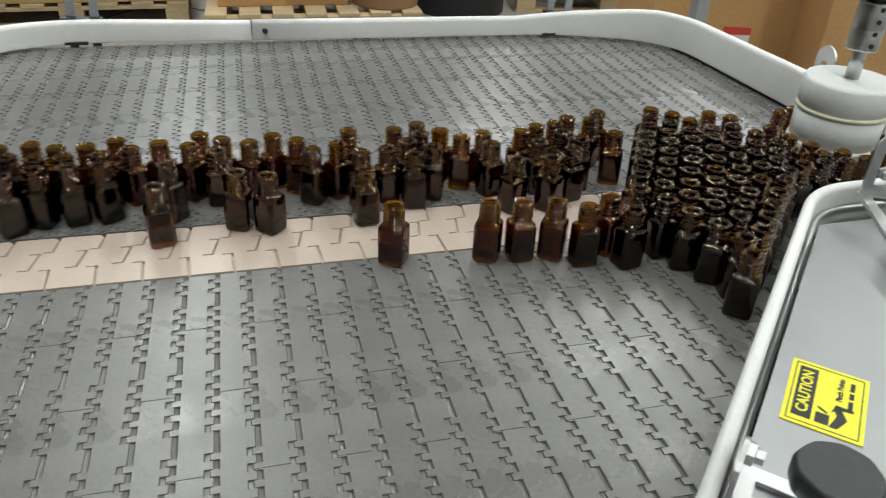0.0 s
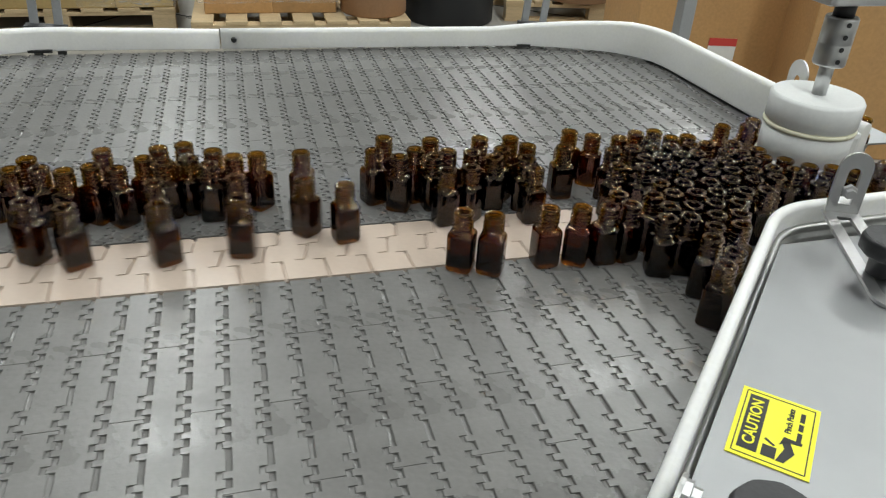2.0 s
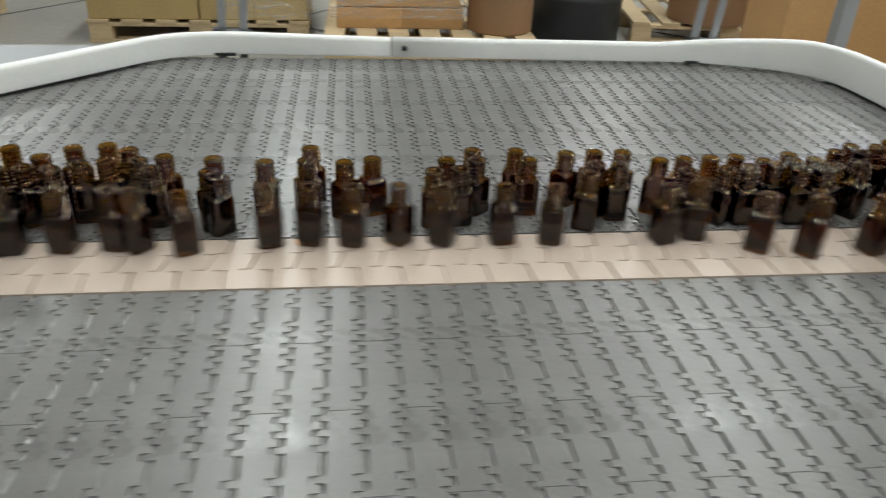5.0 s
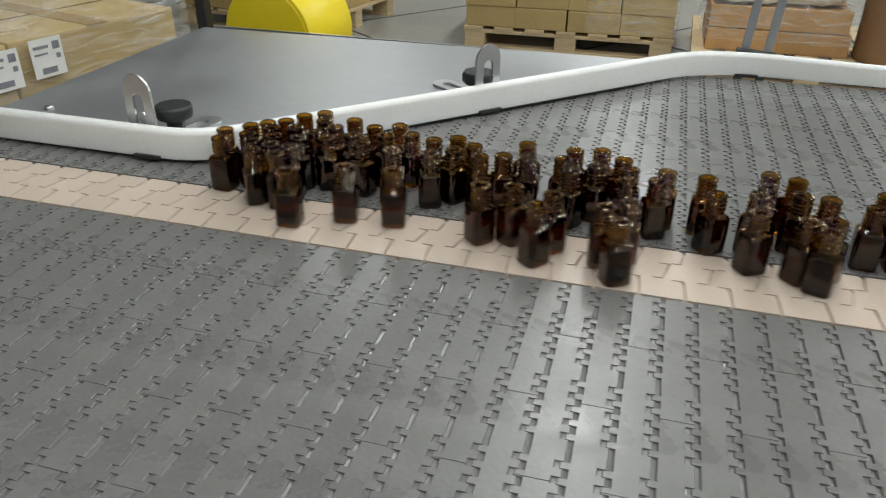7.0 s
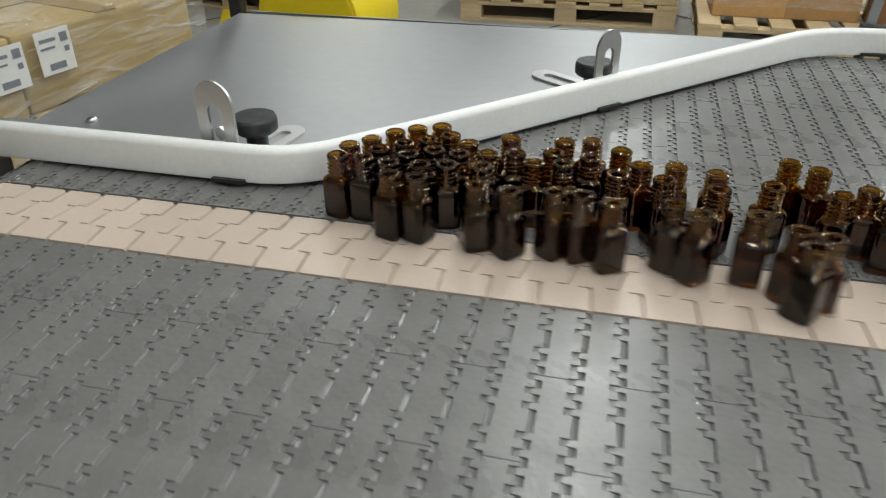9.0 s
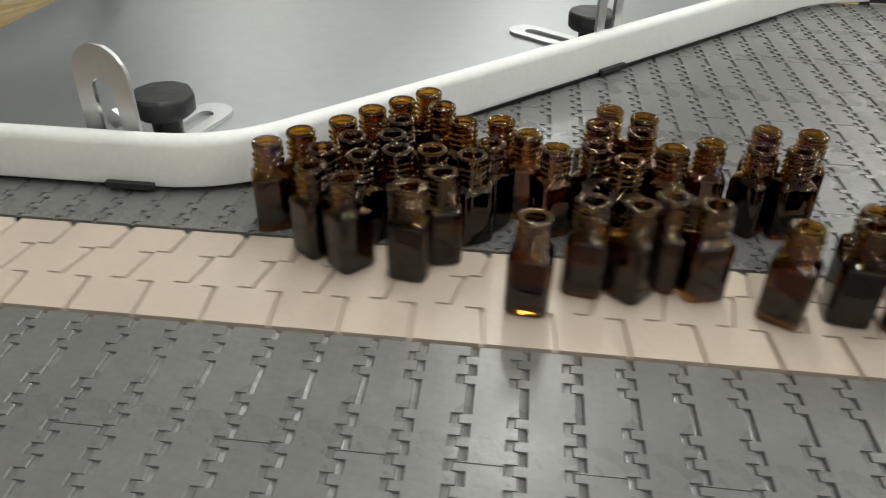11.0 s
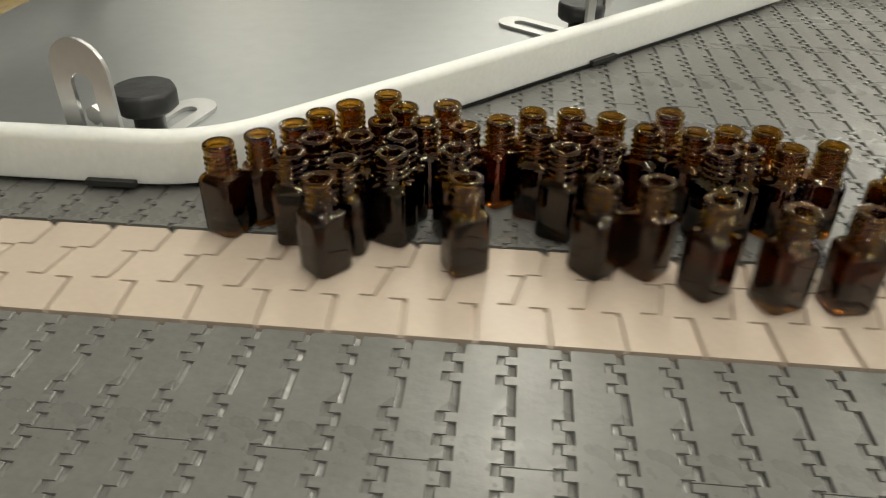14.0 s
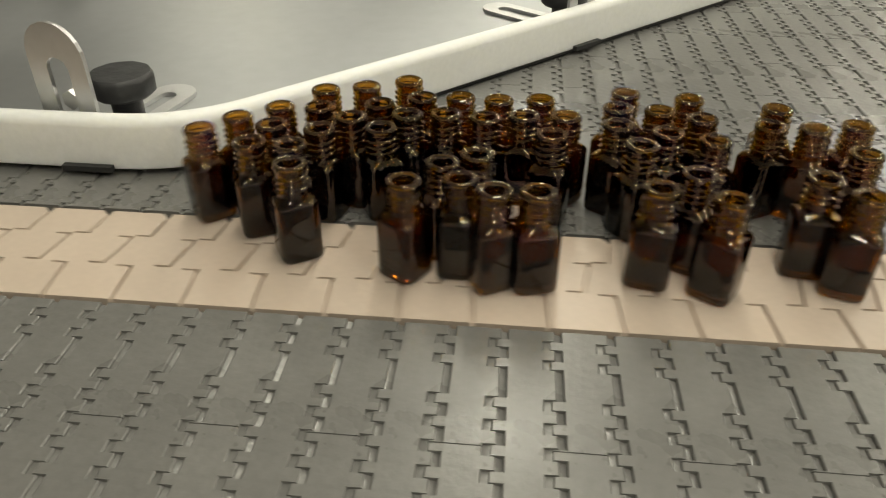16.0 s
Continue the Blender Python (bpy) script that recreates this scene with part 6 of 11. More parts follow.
    slide(67, [(0,1335,39,32), (1.07,1397,38,32), (1.53,1420,40,32), (2.4,1474,40,31), (2.6,1483,43,31), (2.8,1494,49,31), (3,1498,57,31), (3.17,1505,49,31), (3.23,1516,44,31), (3.4,1555,32,31), (3.5,1576,29,31), (4.03,1694,39,30), (4.57,1807,42,29), (4.7,1833,45,29), (4.9,1865,55,29), (5.03,1880,59,29), (5.37,1899,73,29), (5.5,1901,84,29), (5.63,1893,97,29), (5.77,1876,103,28), (6.27,1823,103,28), (6.73,1780,106,28), (7.43,1711,105,27), (7.83,1680,106,27), (8.1,1667,111,27), (8.27,1654,112,27), (8.67,1632,105,27), (8.9,1631,108,27), (9.23,1631,106,27), (9.53,1630,111,27), (9.93,1622,126,27), (10.2,1605,142,27), (10.43,1588,149,27), (16,1075,149,24)])
    slide(68, [(0,1349,62,33), (0.53,1381,61,33), (1.07,1409,58,33), (1.57,1434,61,32), (2.4,1481,64,32), (2.67,1491,69,32), (3.03,1491,81,32), (3.17,1496,80,32), (3.3,1509,80,32), (3.37,1511,80,32), (3.47,1511,86,32), (3.6,1506,99,31), (3.8,1488,113,31), (3.97,1471,115,31), (14.47,498,115,23), (15.07,437,118,23), (16,356,114,22)])
    slide(69, [(0,1336,86,14), (0.57,1352,85,14), (0.97,1366,79,14), (1.5,1382,62,14), (2.4,1434,61,13), (3.17,1462,63,13), (3.33,1487,65,13), (3.5,1513,63,12), (3.63,1524,52,12), (3.77,1539,39,12), (3.97,1568,29,12), (4.07,1588,31,12), (4.37,1657,44,11), (4.8,1751,49,10), (5.2,1827,57,10), (5.37,1847,60,10), (5.57,1864,73,9), (5.8,1884,78,9), (5.9,1889,82,9), (6,1890,91,9), (6.13,1884,100,9), (6.37,1862,111,9), (6.47,1854,112,9), (6.63,1839,110,9), (7.4,1760,108,8), (8.23,1688,109,7), (8.67,1656,105,7), (8.77,1653,102,7), (8.97,1645,88,7), (9.07,1653,83,7), (9.17,1672,79,7), (9.63,1772,72,6), (10.03,1855,71,5), (10.13,1866,71,5), (10.33,1880,70,5), (10.67,1894,83,5), (10.73,1894,89,5), (10.83,1889,97,5), (11.07,1869,105,5), (12.13,1772,97,4), (12.87,1711,93,3), (13.17,1688,94,3), (13.63,1662,92,3), (13.8,1656,87,3), (13.9,1659,80,3), (14,1674,73,3), (14.8,1846,70,1), (14.97,1871,69,1), (15.17,1882,79,1), (15.37,1883,89,1), (15.47,1876,91,1), (15.77,1850,91,1), (16,1846,90,1)])
    slide(70, [(0,1348,109,42), (0.4,1336,111,42), (0.8,1320,115,42), (1.53,1278,132,42), (2.27,1253,126,42), (2.63,1246,126,42), (3.03,1243,124,42), (3.23,1235,124,42), (11.47,474,127,41), (11.77,439,129,41), (12.03,393,134,41), (12.53,349,136,41), (12.77,330,137,41), (13.53,280,140,41), (14,243,144,41), (14.73,186,140,41), (15.07,162,141,41), (15.23,154,135,41), (15.43,140,130,41), (15.63,128,121,41), (15.8,112,112,41), (16,86,91,41)])
    slide(71, [(0,1349,-102,55), (0.43,1356,-99,55), (0.8,1360,-94,55), (1.17,1361,-83,54), (1.57,1358,-66,54), (2.3,1372,-66,54), (3.17,1384,-74,53), (3.33,1390,-72,53), (3.7,1396,-66,53), (4.63,1419,-43,52), (5.07,1431,-31,52), (5.57,1452,-11,51), (6,1484,-8,51), (6.4,1519,-6,50), (6.77,1556,-4,49), (7.13,1599,-2,48), (7.47,1643,0,47), (7.77,1689,3,46), (8.1,1746,6,45), (8.43,1810,9,44), (8.53,1824,10,43), (8.93,1849,11,43), (9.57,1875,13,42), (10.03,1888,13,42), (10.63,1898,14,42), (10.83,1906,14,42), (11.17,1909,14,41), (11.37,1916,15,41), (13.4,1917,15,41), (13.7,1919,15,41), (13.9,1930,16,41), (14.4,1930,16,41), (14.47,1930,18,41), (14.67,1930,34,41), (15.3,1930,42,40), (15.5,1930,53,40), (15.7,1930,57,40), (16,1930,76,40)])
    slide(72, [(0,1369,-81,9), (0.83,1381,-77,9), (1.53,1382,-66,9), (2.13,1394,-67,9), (2.5,1398,-64,9), (2.77,1398,-58,9), (3,1395,-46,9), (3.13,1396,-45,9), (3.43,1411,-49,9), (3.57,1415,-47,9), (3.9,1424,-38,9), (4.5,1450,-12,9), (5.43,1541,-5,10), (5.9,1594,-2,10), (6.33,1673,2,10), (6.9,1788,8,10), (7,1802,9,10), (7.2,1822,10,10), (7.4,1837,11,10), (7.93,1865,12,10), (8.17,1876,13,10), (8.7,1891,13,10), (8.97,1904,14,10), (9.13,1920,15,11), (9.47,1930,16,11), (9.63,1930,17,11), (9.83,1930,33,11), (10.23,1930,40,11), (10.37,1930,51,11), (10.83,1930,80,11), (11.2,1930,114,11), (11.4,1921,127,11), (11.57,1907,132,11), (12,1862,138,11), (13.7,1704,139,11), (14.4,1641,147,12), (14.8,1610,163,12), (15.2,1572,170,12), (16,1500,171,12)])
    slide(73, [(0,1360,-56,85), (0.83,1371,-53,85), (1.53,1370,-45,85), (2.13,1383,-46,86), (2.47,1388,-43,86), (2.73,1388,-38,86), (3.07,1383,-24,86), (3.5,1402,-26,87), (3.8,1417,-18,87), (4.07,1430,-7,88), (4.23,1446,0,88), (4.43,1470,5,89), (4.63,1504,14,89), (4.73,1525,17,90), (4.9,1560,15,91), (5.07,1601,20,91), (5.3,1652,24,93), (5.83,1766,23,95), (5.93,1785,23,96), (6.2,1830,32,97), (6.47,1860,34,97), (6.77,1884,36,98), (6.9,1892,33,98), (7.03,1893,32,98), (7.2,1900,35,98), (7.37,1901,38,98), (7.5,1904,47,99), (7.7,1916,58,99), (7.8,1918,66,99), (7.97,1912,88,100), (8.3,1896,116,100), (8.47,1879,124,101), (8.7,1853,130,101), (9.2,1806,133,102), (10.3,1709,135,105), (10.63,1683,137,105), (11.23,1643,135,106), (11.43,1631,140,106), (11.6,1617,148,107), (11.83,1597,151,107), (16,1213,151,116)])
    slide(74, [(0,1379,-36,31), (0.8,1389,-33,31), (1.57,1383,-24,31), (2.47,1404,-24,31), (2.73,1409,-17,31), (3,1418,-3,31), (3.17,1425,-3,31), (3.27,1434,-2,31), (3.43,1455,0,31), (3.7,1483,-7,31), (3.97,1507,-7,32), (4.43,1540,-5,32), (4.8,1579,-3,32), (5.57,1691,3,32), (5.77,1725,5,32), (6.13,1794,8,33), (6.47,1830,10,33), (6.7,1849,11,33), (7.03,1867,12,33), (7.3,1889,13,33), (7.43,1886,13,33), (7.6,1899,14,33), (7.77,1894,14,33), (8.13,1911,14,33), (8.27,1909,14,33), (8.4,1928,16,33), (8.57,1930,16,33), (8.77,1930,31,33), (9.03,1930,39,33), (9.67,1930,85,33), (9.9,1928,108,33), (10.07,1916,123,33), (10.87,1836,134,34), (11.83,1748,133,34), (12.5,1693,137,34), (13.23,1636,158,34), (13.6,1605,165,34), (13.97,1569,175,35), (16,1382,175,35)])
    slide(75, [(0,1359,-9,48), (1.07,1376,-2,48), (1.27,1378,4,48), (1.5,1382,18,49), (2.5,1441,18,49), (3.13,1463,18,50), (3.23,1475,17,50), (3.43,1514,12,50), (3.57,1537,3,51), (3.73,1561,-4,51), (3.93,1590,-2,51), (4.4,1679,2,52), (4.93,1774,7,54), (5.23,1816,9,54), (5.43,1839,11,55), (6.13,1893,14,55), (6.3,1913,15,55), (6.37,1913,15,56), (6.47,1907,14,56), (6.67,1911,14,56), (6.83,1918,15,56), (6.97,1929,16,56), (7.5,1930,55,56), (7.97,1930,98,57), (8.33,1915,125,57), (8.63,1892,140,58), (9.2,1841,156,58), (10.73,1703,159,60), (11.67,1626,169,61), (11.93,1600,175,62), (12.33,1557,176,62), (13.07,1486,175,63), (16,1216,175,67)])
    slide(76, [(0,1374,14,33), (0.77,1419,15,34), (1.53,1457,19,35), (2.13,1496,15,36), (2.47,1515,8,36), (2.7,1520,2,37), (3.2,1539,-2,37), (3.5,1578,-3,38), (3.8,1634,0,39), (4.07,1675,2,40), (4.5,1758,6,42), (4.63,1780,8,43), (4.93,1818,10,44), (5.17,1843,11,44), (5.63,1879,13,45), (5.77,1894,14,46), (5.87,1891,13,46), (6.03,1908,14,46), (6.17,1917,15,46), (6.3,1914,15,46), (6.5,1927,15,47), (6.63,1930,17,47), (7.1,1930,56,48), (7.6,1930,107,49), (7.73,1924,121,49), (7.87,1916,130,50), (8.23,1884,147,50), (8.43,1866,151,51), (10.83,1645,162,56), (11.17,1618,169,57), (11.6,1572,175,58), (12.1,1523,175,59), (16,1164,175,68)])
    slide(77, [(0,1362,38,82), (1.1,1425,38,83), (1.6,1449,40,84), (2.17,1483,33,84), (2.47,1499,25,85), (2.73,1514,26,85), (3.2,1534,22,85), (3.27,1544,21,85), (3.4,1573,18,86), (3.8,1664,23,88), (4.53,1822,33,90), (4.63,1842,34,91), (4.73,1856,34,91), (5.1,1892,33,92), (5.37,1902,33,92), (5.63,1901,32,92), (5.77,1905,34,92), (5.97,1909,48,92), (6.2,1916,56,93), (6.47,1918,83,93), (6.8,1903,115,94), (6.9,1894,121,94), (7.17,1865,130,94), (8.27,1759,131,96), (9.23,1671,132,98), (9.6,1642,136,99), (9.87,1623,145,99), (10.3,1578,159,100), (16,1052,159,109)])
    slide(78, [(0,1376,61,58), (0.77,1421,59,59), (1.57,1458,61,59), (2.2,1494,54,60), (2.53,1502,48,60), (2.8,1517,59,60), (3.13,1515,68,60), (3.23,1516,64,60), (3.3,1521,56,60), (3.47,1547,34,61), (3.6,1575,30,61), (3.97,1652,46,62), (4.77,1821,56,64), (4.93,1848,59,65), (5.07,1865,69,65), (5.17,1870,76,65), (5.4,1882,80,65), (5.53,1882,91,65), (5.6,1876,95,65), (5.77,1856,96,66), (5.9,1840,91,66), (6,1835,87,66), (6.2,1854,80,66), (6.43,1868,75,66), (6.67,1879,75,67), (6.93,1889,81,67), (7.07,1893,93,67), (7.17,1890,103,67), (7.27,1884,109,67), (7.5,1858,119,68), (8.1,1795,120,68), (9.4,1678,123,70), (9.77,1649,127,70), (10.03,1637,132,70), (10.27,1620,132,71), (10.6,1596,146,71), (10.83,1577,151,71), (16,1100,152,78)])
    slide(79, [(0,1364,86,52), (0.57,1376,86,52), (1,1390,83,52), (1.5,1395,83,53), (2.13,1425,85,53), (2.47,1437,86,53), (2.77,1443,86,53), (3,1444,84,53), (3.13,1449,84,53), (3.23,1458,84,54), (3.63,1510,76,55), (3.87,1513,73,55), (4.07,1521,55,55), (4.23,1533,43,55), (4.33,1547,35,55), (4.47,1572,29,56), (4.73,1626,40,57), (5.33,1752,47,59), (5.67,1817,54,60), (6.2,1876,65,61), (6.3,1882,72,61), (6.47,1886,82,61), (6.6,1882,89,62), (6.77,1866,96,62), (7,1845,100,62), (7.23,1819,100,63), (7.87,1758,106,64), (8.73,1677,106,65), (9.07,1654,107,65), (9.43,1653,112,66), (9.57,1650,109,66), (9.77,1635,99,66), (9.87,1633,97,66), (10.03,1637,85,66), (10.17,1655,76,67), (10.33,1690,69,67), (11.03,1841,69,70), (11.2,1868,63,70), (11.3,1877,61,70), (11.4,1885,64,70), (11.53,1892,72,71), (11.67,1895,76,71), (11.83,1909,84,71), (11.93,1910,92,71), (12.1,1896,100,71), (12.53,1857,106,72), (14.17,1705,105,75), (14.7,1665,102,75), (15.07,1635,107,76), (15.17,1631,107,76), (15.37,1631,108,76), (16,1633,94,76)])
    slide(80, [(0,1376,110,28), (0.83,1356,105,28), (1.33,1347,90,29), (1.53,1347,83,29), (1.8,1362,81,29), (2.37,1387,81,29), (2.8,1395,79,30), (3,1396,82,30), (3.13,1402,83,30), (3.23,1412,82,30), (3.53,1466,79,31), (3.67,1490,84,31), (3.73,1497,89,31), (3.8,1499,94,32), (3.97,1493,107,32), (4.17,1476,114,32), (4.97,1402,116,33), (14.5,519,119,48), (14.73,496,121,49), (15.07,458,132,50), (16,379,135,51)])
    slide(81, [(0,1362,133,89), (1.67,1313,127,88), (1.9,1304,123,88), (2.27,1285,112,88), (2.63,1279,114,88), (3.03,1279,119,88), (3.23,1271,120,88), (11.47,509,120,78), (11.73,482,120,77), (12.07,439,124,77), (12.57,399,128,76), (13.13,342,130,75), (13.5,314,129,75), (14.23,248,131,74), (14.53,229,129,74), (15.07,181,127,73), (15.17,177,128,73), (15.33,180,122,73), (15.53,169,118,73), (16,155,98,73)])
    slide(82, [(0,1388,-62,51), (0.83,1398,-58,51), (1.53,1395,-45,51), (2.2,1409,-48,51), (2.5,1414,-46,51), (2.73,1414,-41,51), (3,1407,-25,51), (3.07,1407,-24,51), (3.37,1418,-27,51), (3.6,1431,-29,51), (4.03,1451,-11,51), (4.27,1472,-9,51), (5.23,1581,-3,51), (5.57,1640,0,51), (6.07,1722,4,51), (6.37,1776,7,51), (6.63,1810,9,51), (7.2,1854,11,50), (7.57,1875,13,50), (8.13,1897,14,50), (8.3,1918,15,50), (8.6,1923,15,50), (8.8,1930,16,50), (8.97,1930,17,50), (9.13,1930,33,50), (9.3,1930,39,50), (9.47,1930,52,50), (9.9,1930,70,50), (10.17,1930,90,50), (10.33,1924,104,50), (10.6,1902,121,50), (10.97,1869,127,50), (13.07,1673,129,50), (13.47,1642,132,50), (13.67,1626,139,50), (14.23,1575,151,50), (16,1412,151,50)])
    slide(83, [(0,1407,-42,7), (0.83,1416,-37,7), (1.53,1407,-24,7), (2.3,1425,-28,7), (2.77,1433,-25,7), (3.03,1432,-24,7), (3.2,1435,-25,6), (3.63,1450,-12,6), (3.97,1484,-8,6), (4.43,1515,-6,6), (4.8,1555,-4,5), (5.2,1607,-2,5), (5.47,1648,1,5), (5.9,1719,4,4), (6.27,1785,8,4), (6.53,1818,10,3), (6.73,1837,11,3), (7.33,1874,13,3), (7.47,1886,13,3), (7.63,1889,13,3), (7.8,1908,14,2), (8.17,1922,15,2), (8.37,1907,14,2), (8.9,1922,15,2), (9.1,1909,14,2), (9.33,1913,15,2), (9.8,1930,16,2), (10.17,1930,17,2), (10.37,1930,33,2), (10.63,1930,39,2), (10.83,1930,54,1), (11.13,1930,62,1), (11.37,1930,80,1), (11.8,1928,108,1), (12.13,1902,123,1), (12.27,1889,126,1), (12.5,1861,134,0), (12.83,1829,141,0), (14.67,1667,146,-1), (15.27,1620,170,-2), (16,1554,174,-2)])
    slide(84, [(0,1383,-10,0), (1.07,1399,-7,0), (1.53,1395,-2,0), (2.43,1425,-3,-1), (2.77,1433,5,-1), (3,1432,18,-1), (3.17,1442,19,-1), (3.27,1457,19,-1), (3.8,1563,11,-3), (3.97,1609,16,-3), (4.3,1681,26,-4), (4.8,1787,29,-6), (5.1,1841,34,-6), (5.27,1863,37,-7), (5.37,1873,41,-7), (5.63,1891,61,-7), (5.83,1906,81,-7), (5.93,1910,93,-7), (6,1909,101,-8), (6.13,1899,118,-8), (6.27,1882,128,-8), (6.43,1861,135,-8), (6.8,1821,141,-9), (8.17,1698,144,-10), (8.63,1659,146,-11), (9.07,1624,154,-11), (9.4,1598,169,-12), (9.63,1575,175,-12), (11.1,1435,176,-14), (16,984,176,-20)])
    slide(85, [(0,1401,12,48), (0.93,1452,20,48), (1.2,1462,26,48), (1.47,1468,38,48), (1.57,1471,40,48), (2.13,1506,37,48), (2.43,1519,31,48), (2.8,1541,18,49), (3.17,1570,17,49), (3.3,1593,20,49), (3.87,1716,28,49), (4.27,1802,29,50), (4.43,1836,33,50), (4.53,1852,34,50), (4.73,1876,36,50), (4.83,1884,36,50), (5.03,1894,47,50), (5.27,1911,55,50), (5.4,1916,65,50), (5.57,1915,82,50), (5.83,1904,115,50), (6.1,1874,137,50), (6.4,1846,149,51), (6.83,1799,155,51), (7.9,1699,156,51), (8.83,1627,168,51), (9.4,1575,175,52), (10.17,1498,177,52), (11.03,1417,177,52), (16,960,177,54)])
    slide(86, [(0,1389,37,9), (0.87,1444,43,8), (1.5,1478,61,8), (2.17,1514,65,8), (2.87,1538,39,7), (3.2,1556,31,7), (3.37,1586,30,7), (3.73,1667,39,6), (4.27,1784,45,5), (4.5,1831,50,5), (4.67,1857,56,4), (4.8,1870,60,4), (4.97,1885,73,4), (5.13,1888,88,4), (5.27,1882,95,4), (5.67,1836,95,3), (6.33,1773,92,3), (6.47,1765,89,3), (6.53,1767,87,3), (6.63,1778,84,2), (6.73,1795,80,2), (6.9,1830,78,2), (6.97,1841,79,2), (7.07,1851,82,2), (7.2,1856,86,2), (7.33,1851,82,2), (7.43,1855,76,1), (7.6,1863,74,1), (7.8,1879,75,1), (8,1888,77,1), (8.17,1892,87,1), (8.33,1879,100,1), (8.7,1841,109,0), (9.77,1742,113,-1), (10.53,1679,114,-1), (11.07,1648,114,-1), (11.3,1631,111,-2), (11.9,1612,137,-2), (12.23,1584,150,-2), (16,1237,150,-6)])
    slide(87, [(0,1402,62,48), (0.83,1448,66,48), (1.23,1463,75,48), (1.57,1468,83,48), (1.77,1473,82,48), (2,1487,79,49), (2.57,1511,77,49), (3.17,1511,97,49), (3.5,1496,121,49), (3.87,1462,129,49), (4.2,1430,130,49), (13.93,529,131,55), (14.23,500,129,55), (14.53,464,120,56), (15.3,389,116,56), (15.7,353,118,56), (16,328,122,56)])
    slide(88, [(0,1391,87,5), (0.53,1398,81,5), (0.87,1411,78,5), (1.37,1419,84,5), (1.43,1425,86,5), (1.5,1437,85,5), (1.57,1445,83,5), (2.43,1484,88,5), (2.73,1487,96,5), (3,1484,111,6), (3.2,1478,112,6), (3.37,1463,112,6), (3.87,1414,119,6), (13.97,479,120,10), (14.23,451,125,10), (14.47,422,146,10), (14.57,412,151,10), (15.07,364,152,11), (15.37,340,151,11), (16,283,153,11)])
    slide(89, [(0,1403,112,11), (0.9,1381,106,11), (1.23,1373,96,10), (1.5,1370,84,10), (2.13,1402,83,9), (2.43,1413,83,9), (3.07,1422,82,9), (3.2,1431,83,9), (3.4,1460,90,8), (3.47,1465,95,8), (3.53,1462,100,8), (3.8,1439,105,7), (13.97,498,104,-13), (14.2,475,103,-13), (14.47,442,99,-14), (14.7,417,99,-14), (15.07,363,103,-15), (15.6,317,106,-16), (16,289,104,-17)])
    slide(90, [(0,1390,135,40), (0.83,1368,127,40), (1.2,1359,117,40), (1.53,1356,105,40), (2.2,1343,104,40), (2.63,1329,98,40), (2.97,1321,85,40), (3.1,1326,82,40), (3.23,1341,82,40), (3.67,1423,83,39), (3.87,1455,81,39), (4.23,1498,67,39), (4.33,1510,67,39), (4.5,1515,67,39), (4.6,1519,59,39), (4.73,1531,44,39), (4.87,1546,34,39), (4.97,1560,30,39), (5.9,1761,38,38), (6.17,1811,50,38), (6.3,1830,54,38), (6.57,1857,60,38), (6.83,1881,57,38), (7.1,1896,79,38), (7.2,1898,86,38), (7.47,1882,110,38), (7.7,1858,118,38), (8.43,1788,124,37), (9.33,1707,125,37), (9.77,1672,124,37), (10.17,1649,124,37), (10.37,1635,132,37), (10.57,1618,132,37), (10.9,1597,146,37), (11.1,1580,151,37), (11.9,1501,148,37), (16,1123,148,35)])
    slide(91, [(0,1407,-14,28), (1,1422,-10,28), (1.53,1420,-3,28), (2.03,1437,-6,28), (2.67,1454,-6,28), (2.83,1453,-6,28), (3,1445,-3,28), (3.17,1450,-3,28), (3.27,1458,-4,28), (3.57,1494,-7,27), (3.8,1515,-6,27), (3.9,1527,-6,27), (4.37,1607,-2,27), (4.8,1674,2,26), (5.33,1770,7,26), (5.6,1808,9,25), (5.83,1832,10,25), (6.43,1868,12,25), (6.67,1888,13,25), (6.8,1885,13,25), (7.03,1890,13,25), (7.27,1888,13,25), (7.33,1893,14,25), (7.43,1911,14,25), (7.5,1917,15,25), (7.87,1930,16,25), (7.97,1930,17,25), (8.13,1930,33,25), (8.3,1930,38,25), (8.47,1930,50,24), (8.73,1930,59,24), (9,1930,75,24), (9.13,1930,87,24), (9.5,1920,116,24), (9.7,1904,121,24), (9.9,1884,131,24), (10.17,1860,139,24), (11.1,1767,140,23), (12.3,1664,144,23), (12.7,1629,154,22), (13.07,1603,167,22), (13.47,1567,174,22), (16,1334,175,21)])
    slide(92, [(0,1427,15,49), (0.87,1473,22,50), (1.2,1486,29,50), (1.57,1496,39,50), (1.77,1508,38,50), (2.23,1531,20,50), (2.7,1561,8,51), (3.2,1588,-1,51), (3.6,1643,0,52), (4.4,1788,8,53), (4.63,1823,10,54), (4.8,1840,11,54), (5.23,1873,12,54), (5.37,1887,13,54), (5.5,1891,13,54), (5.63,1901,14,54), (5.77,1895,14,54), (5.8,1898,14,55), (5.9,1916,15,55), (5.97,1922,15,55), (6.13,1929,16,55), (6.23,1930,19,55), (6.37,1930,32,55), (6.73,1930,57,55), (7.37,1929,122,56), (7.53,1922,136,56), (7.77,1905,147,56), (8.03,1884,154,57), (8.33,1855,162,57), (9.9,1710,171,59), (10.67,1644,184,59), (10.93,1622,192,60), (11.27,1595,196,60), (11.87,1541,199,61), (16,1160,200,65)])
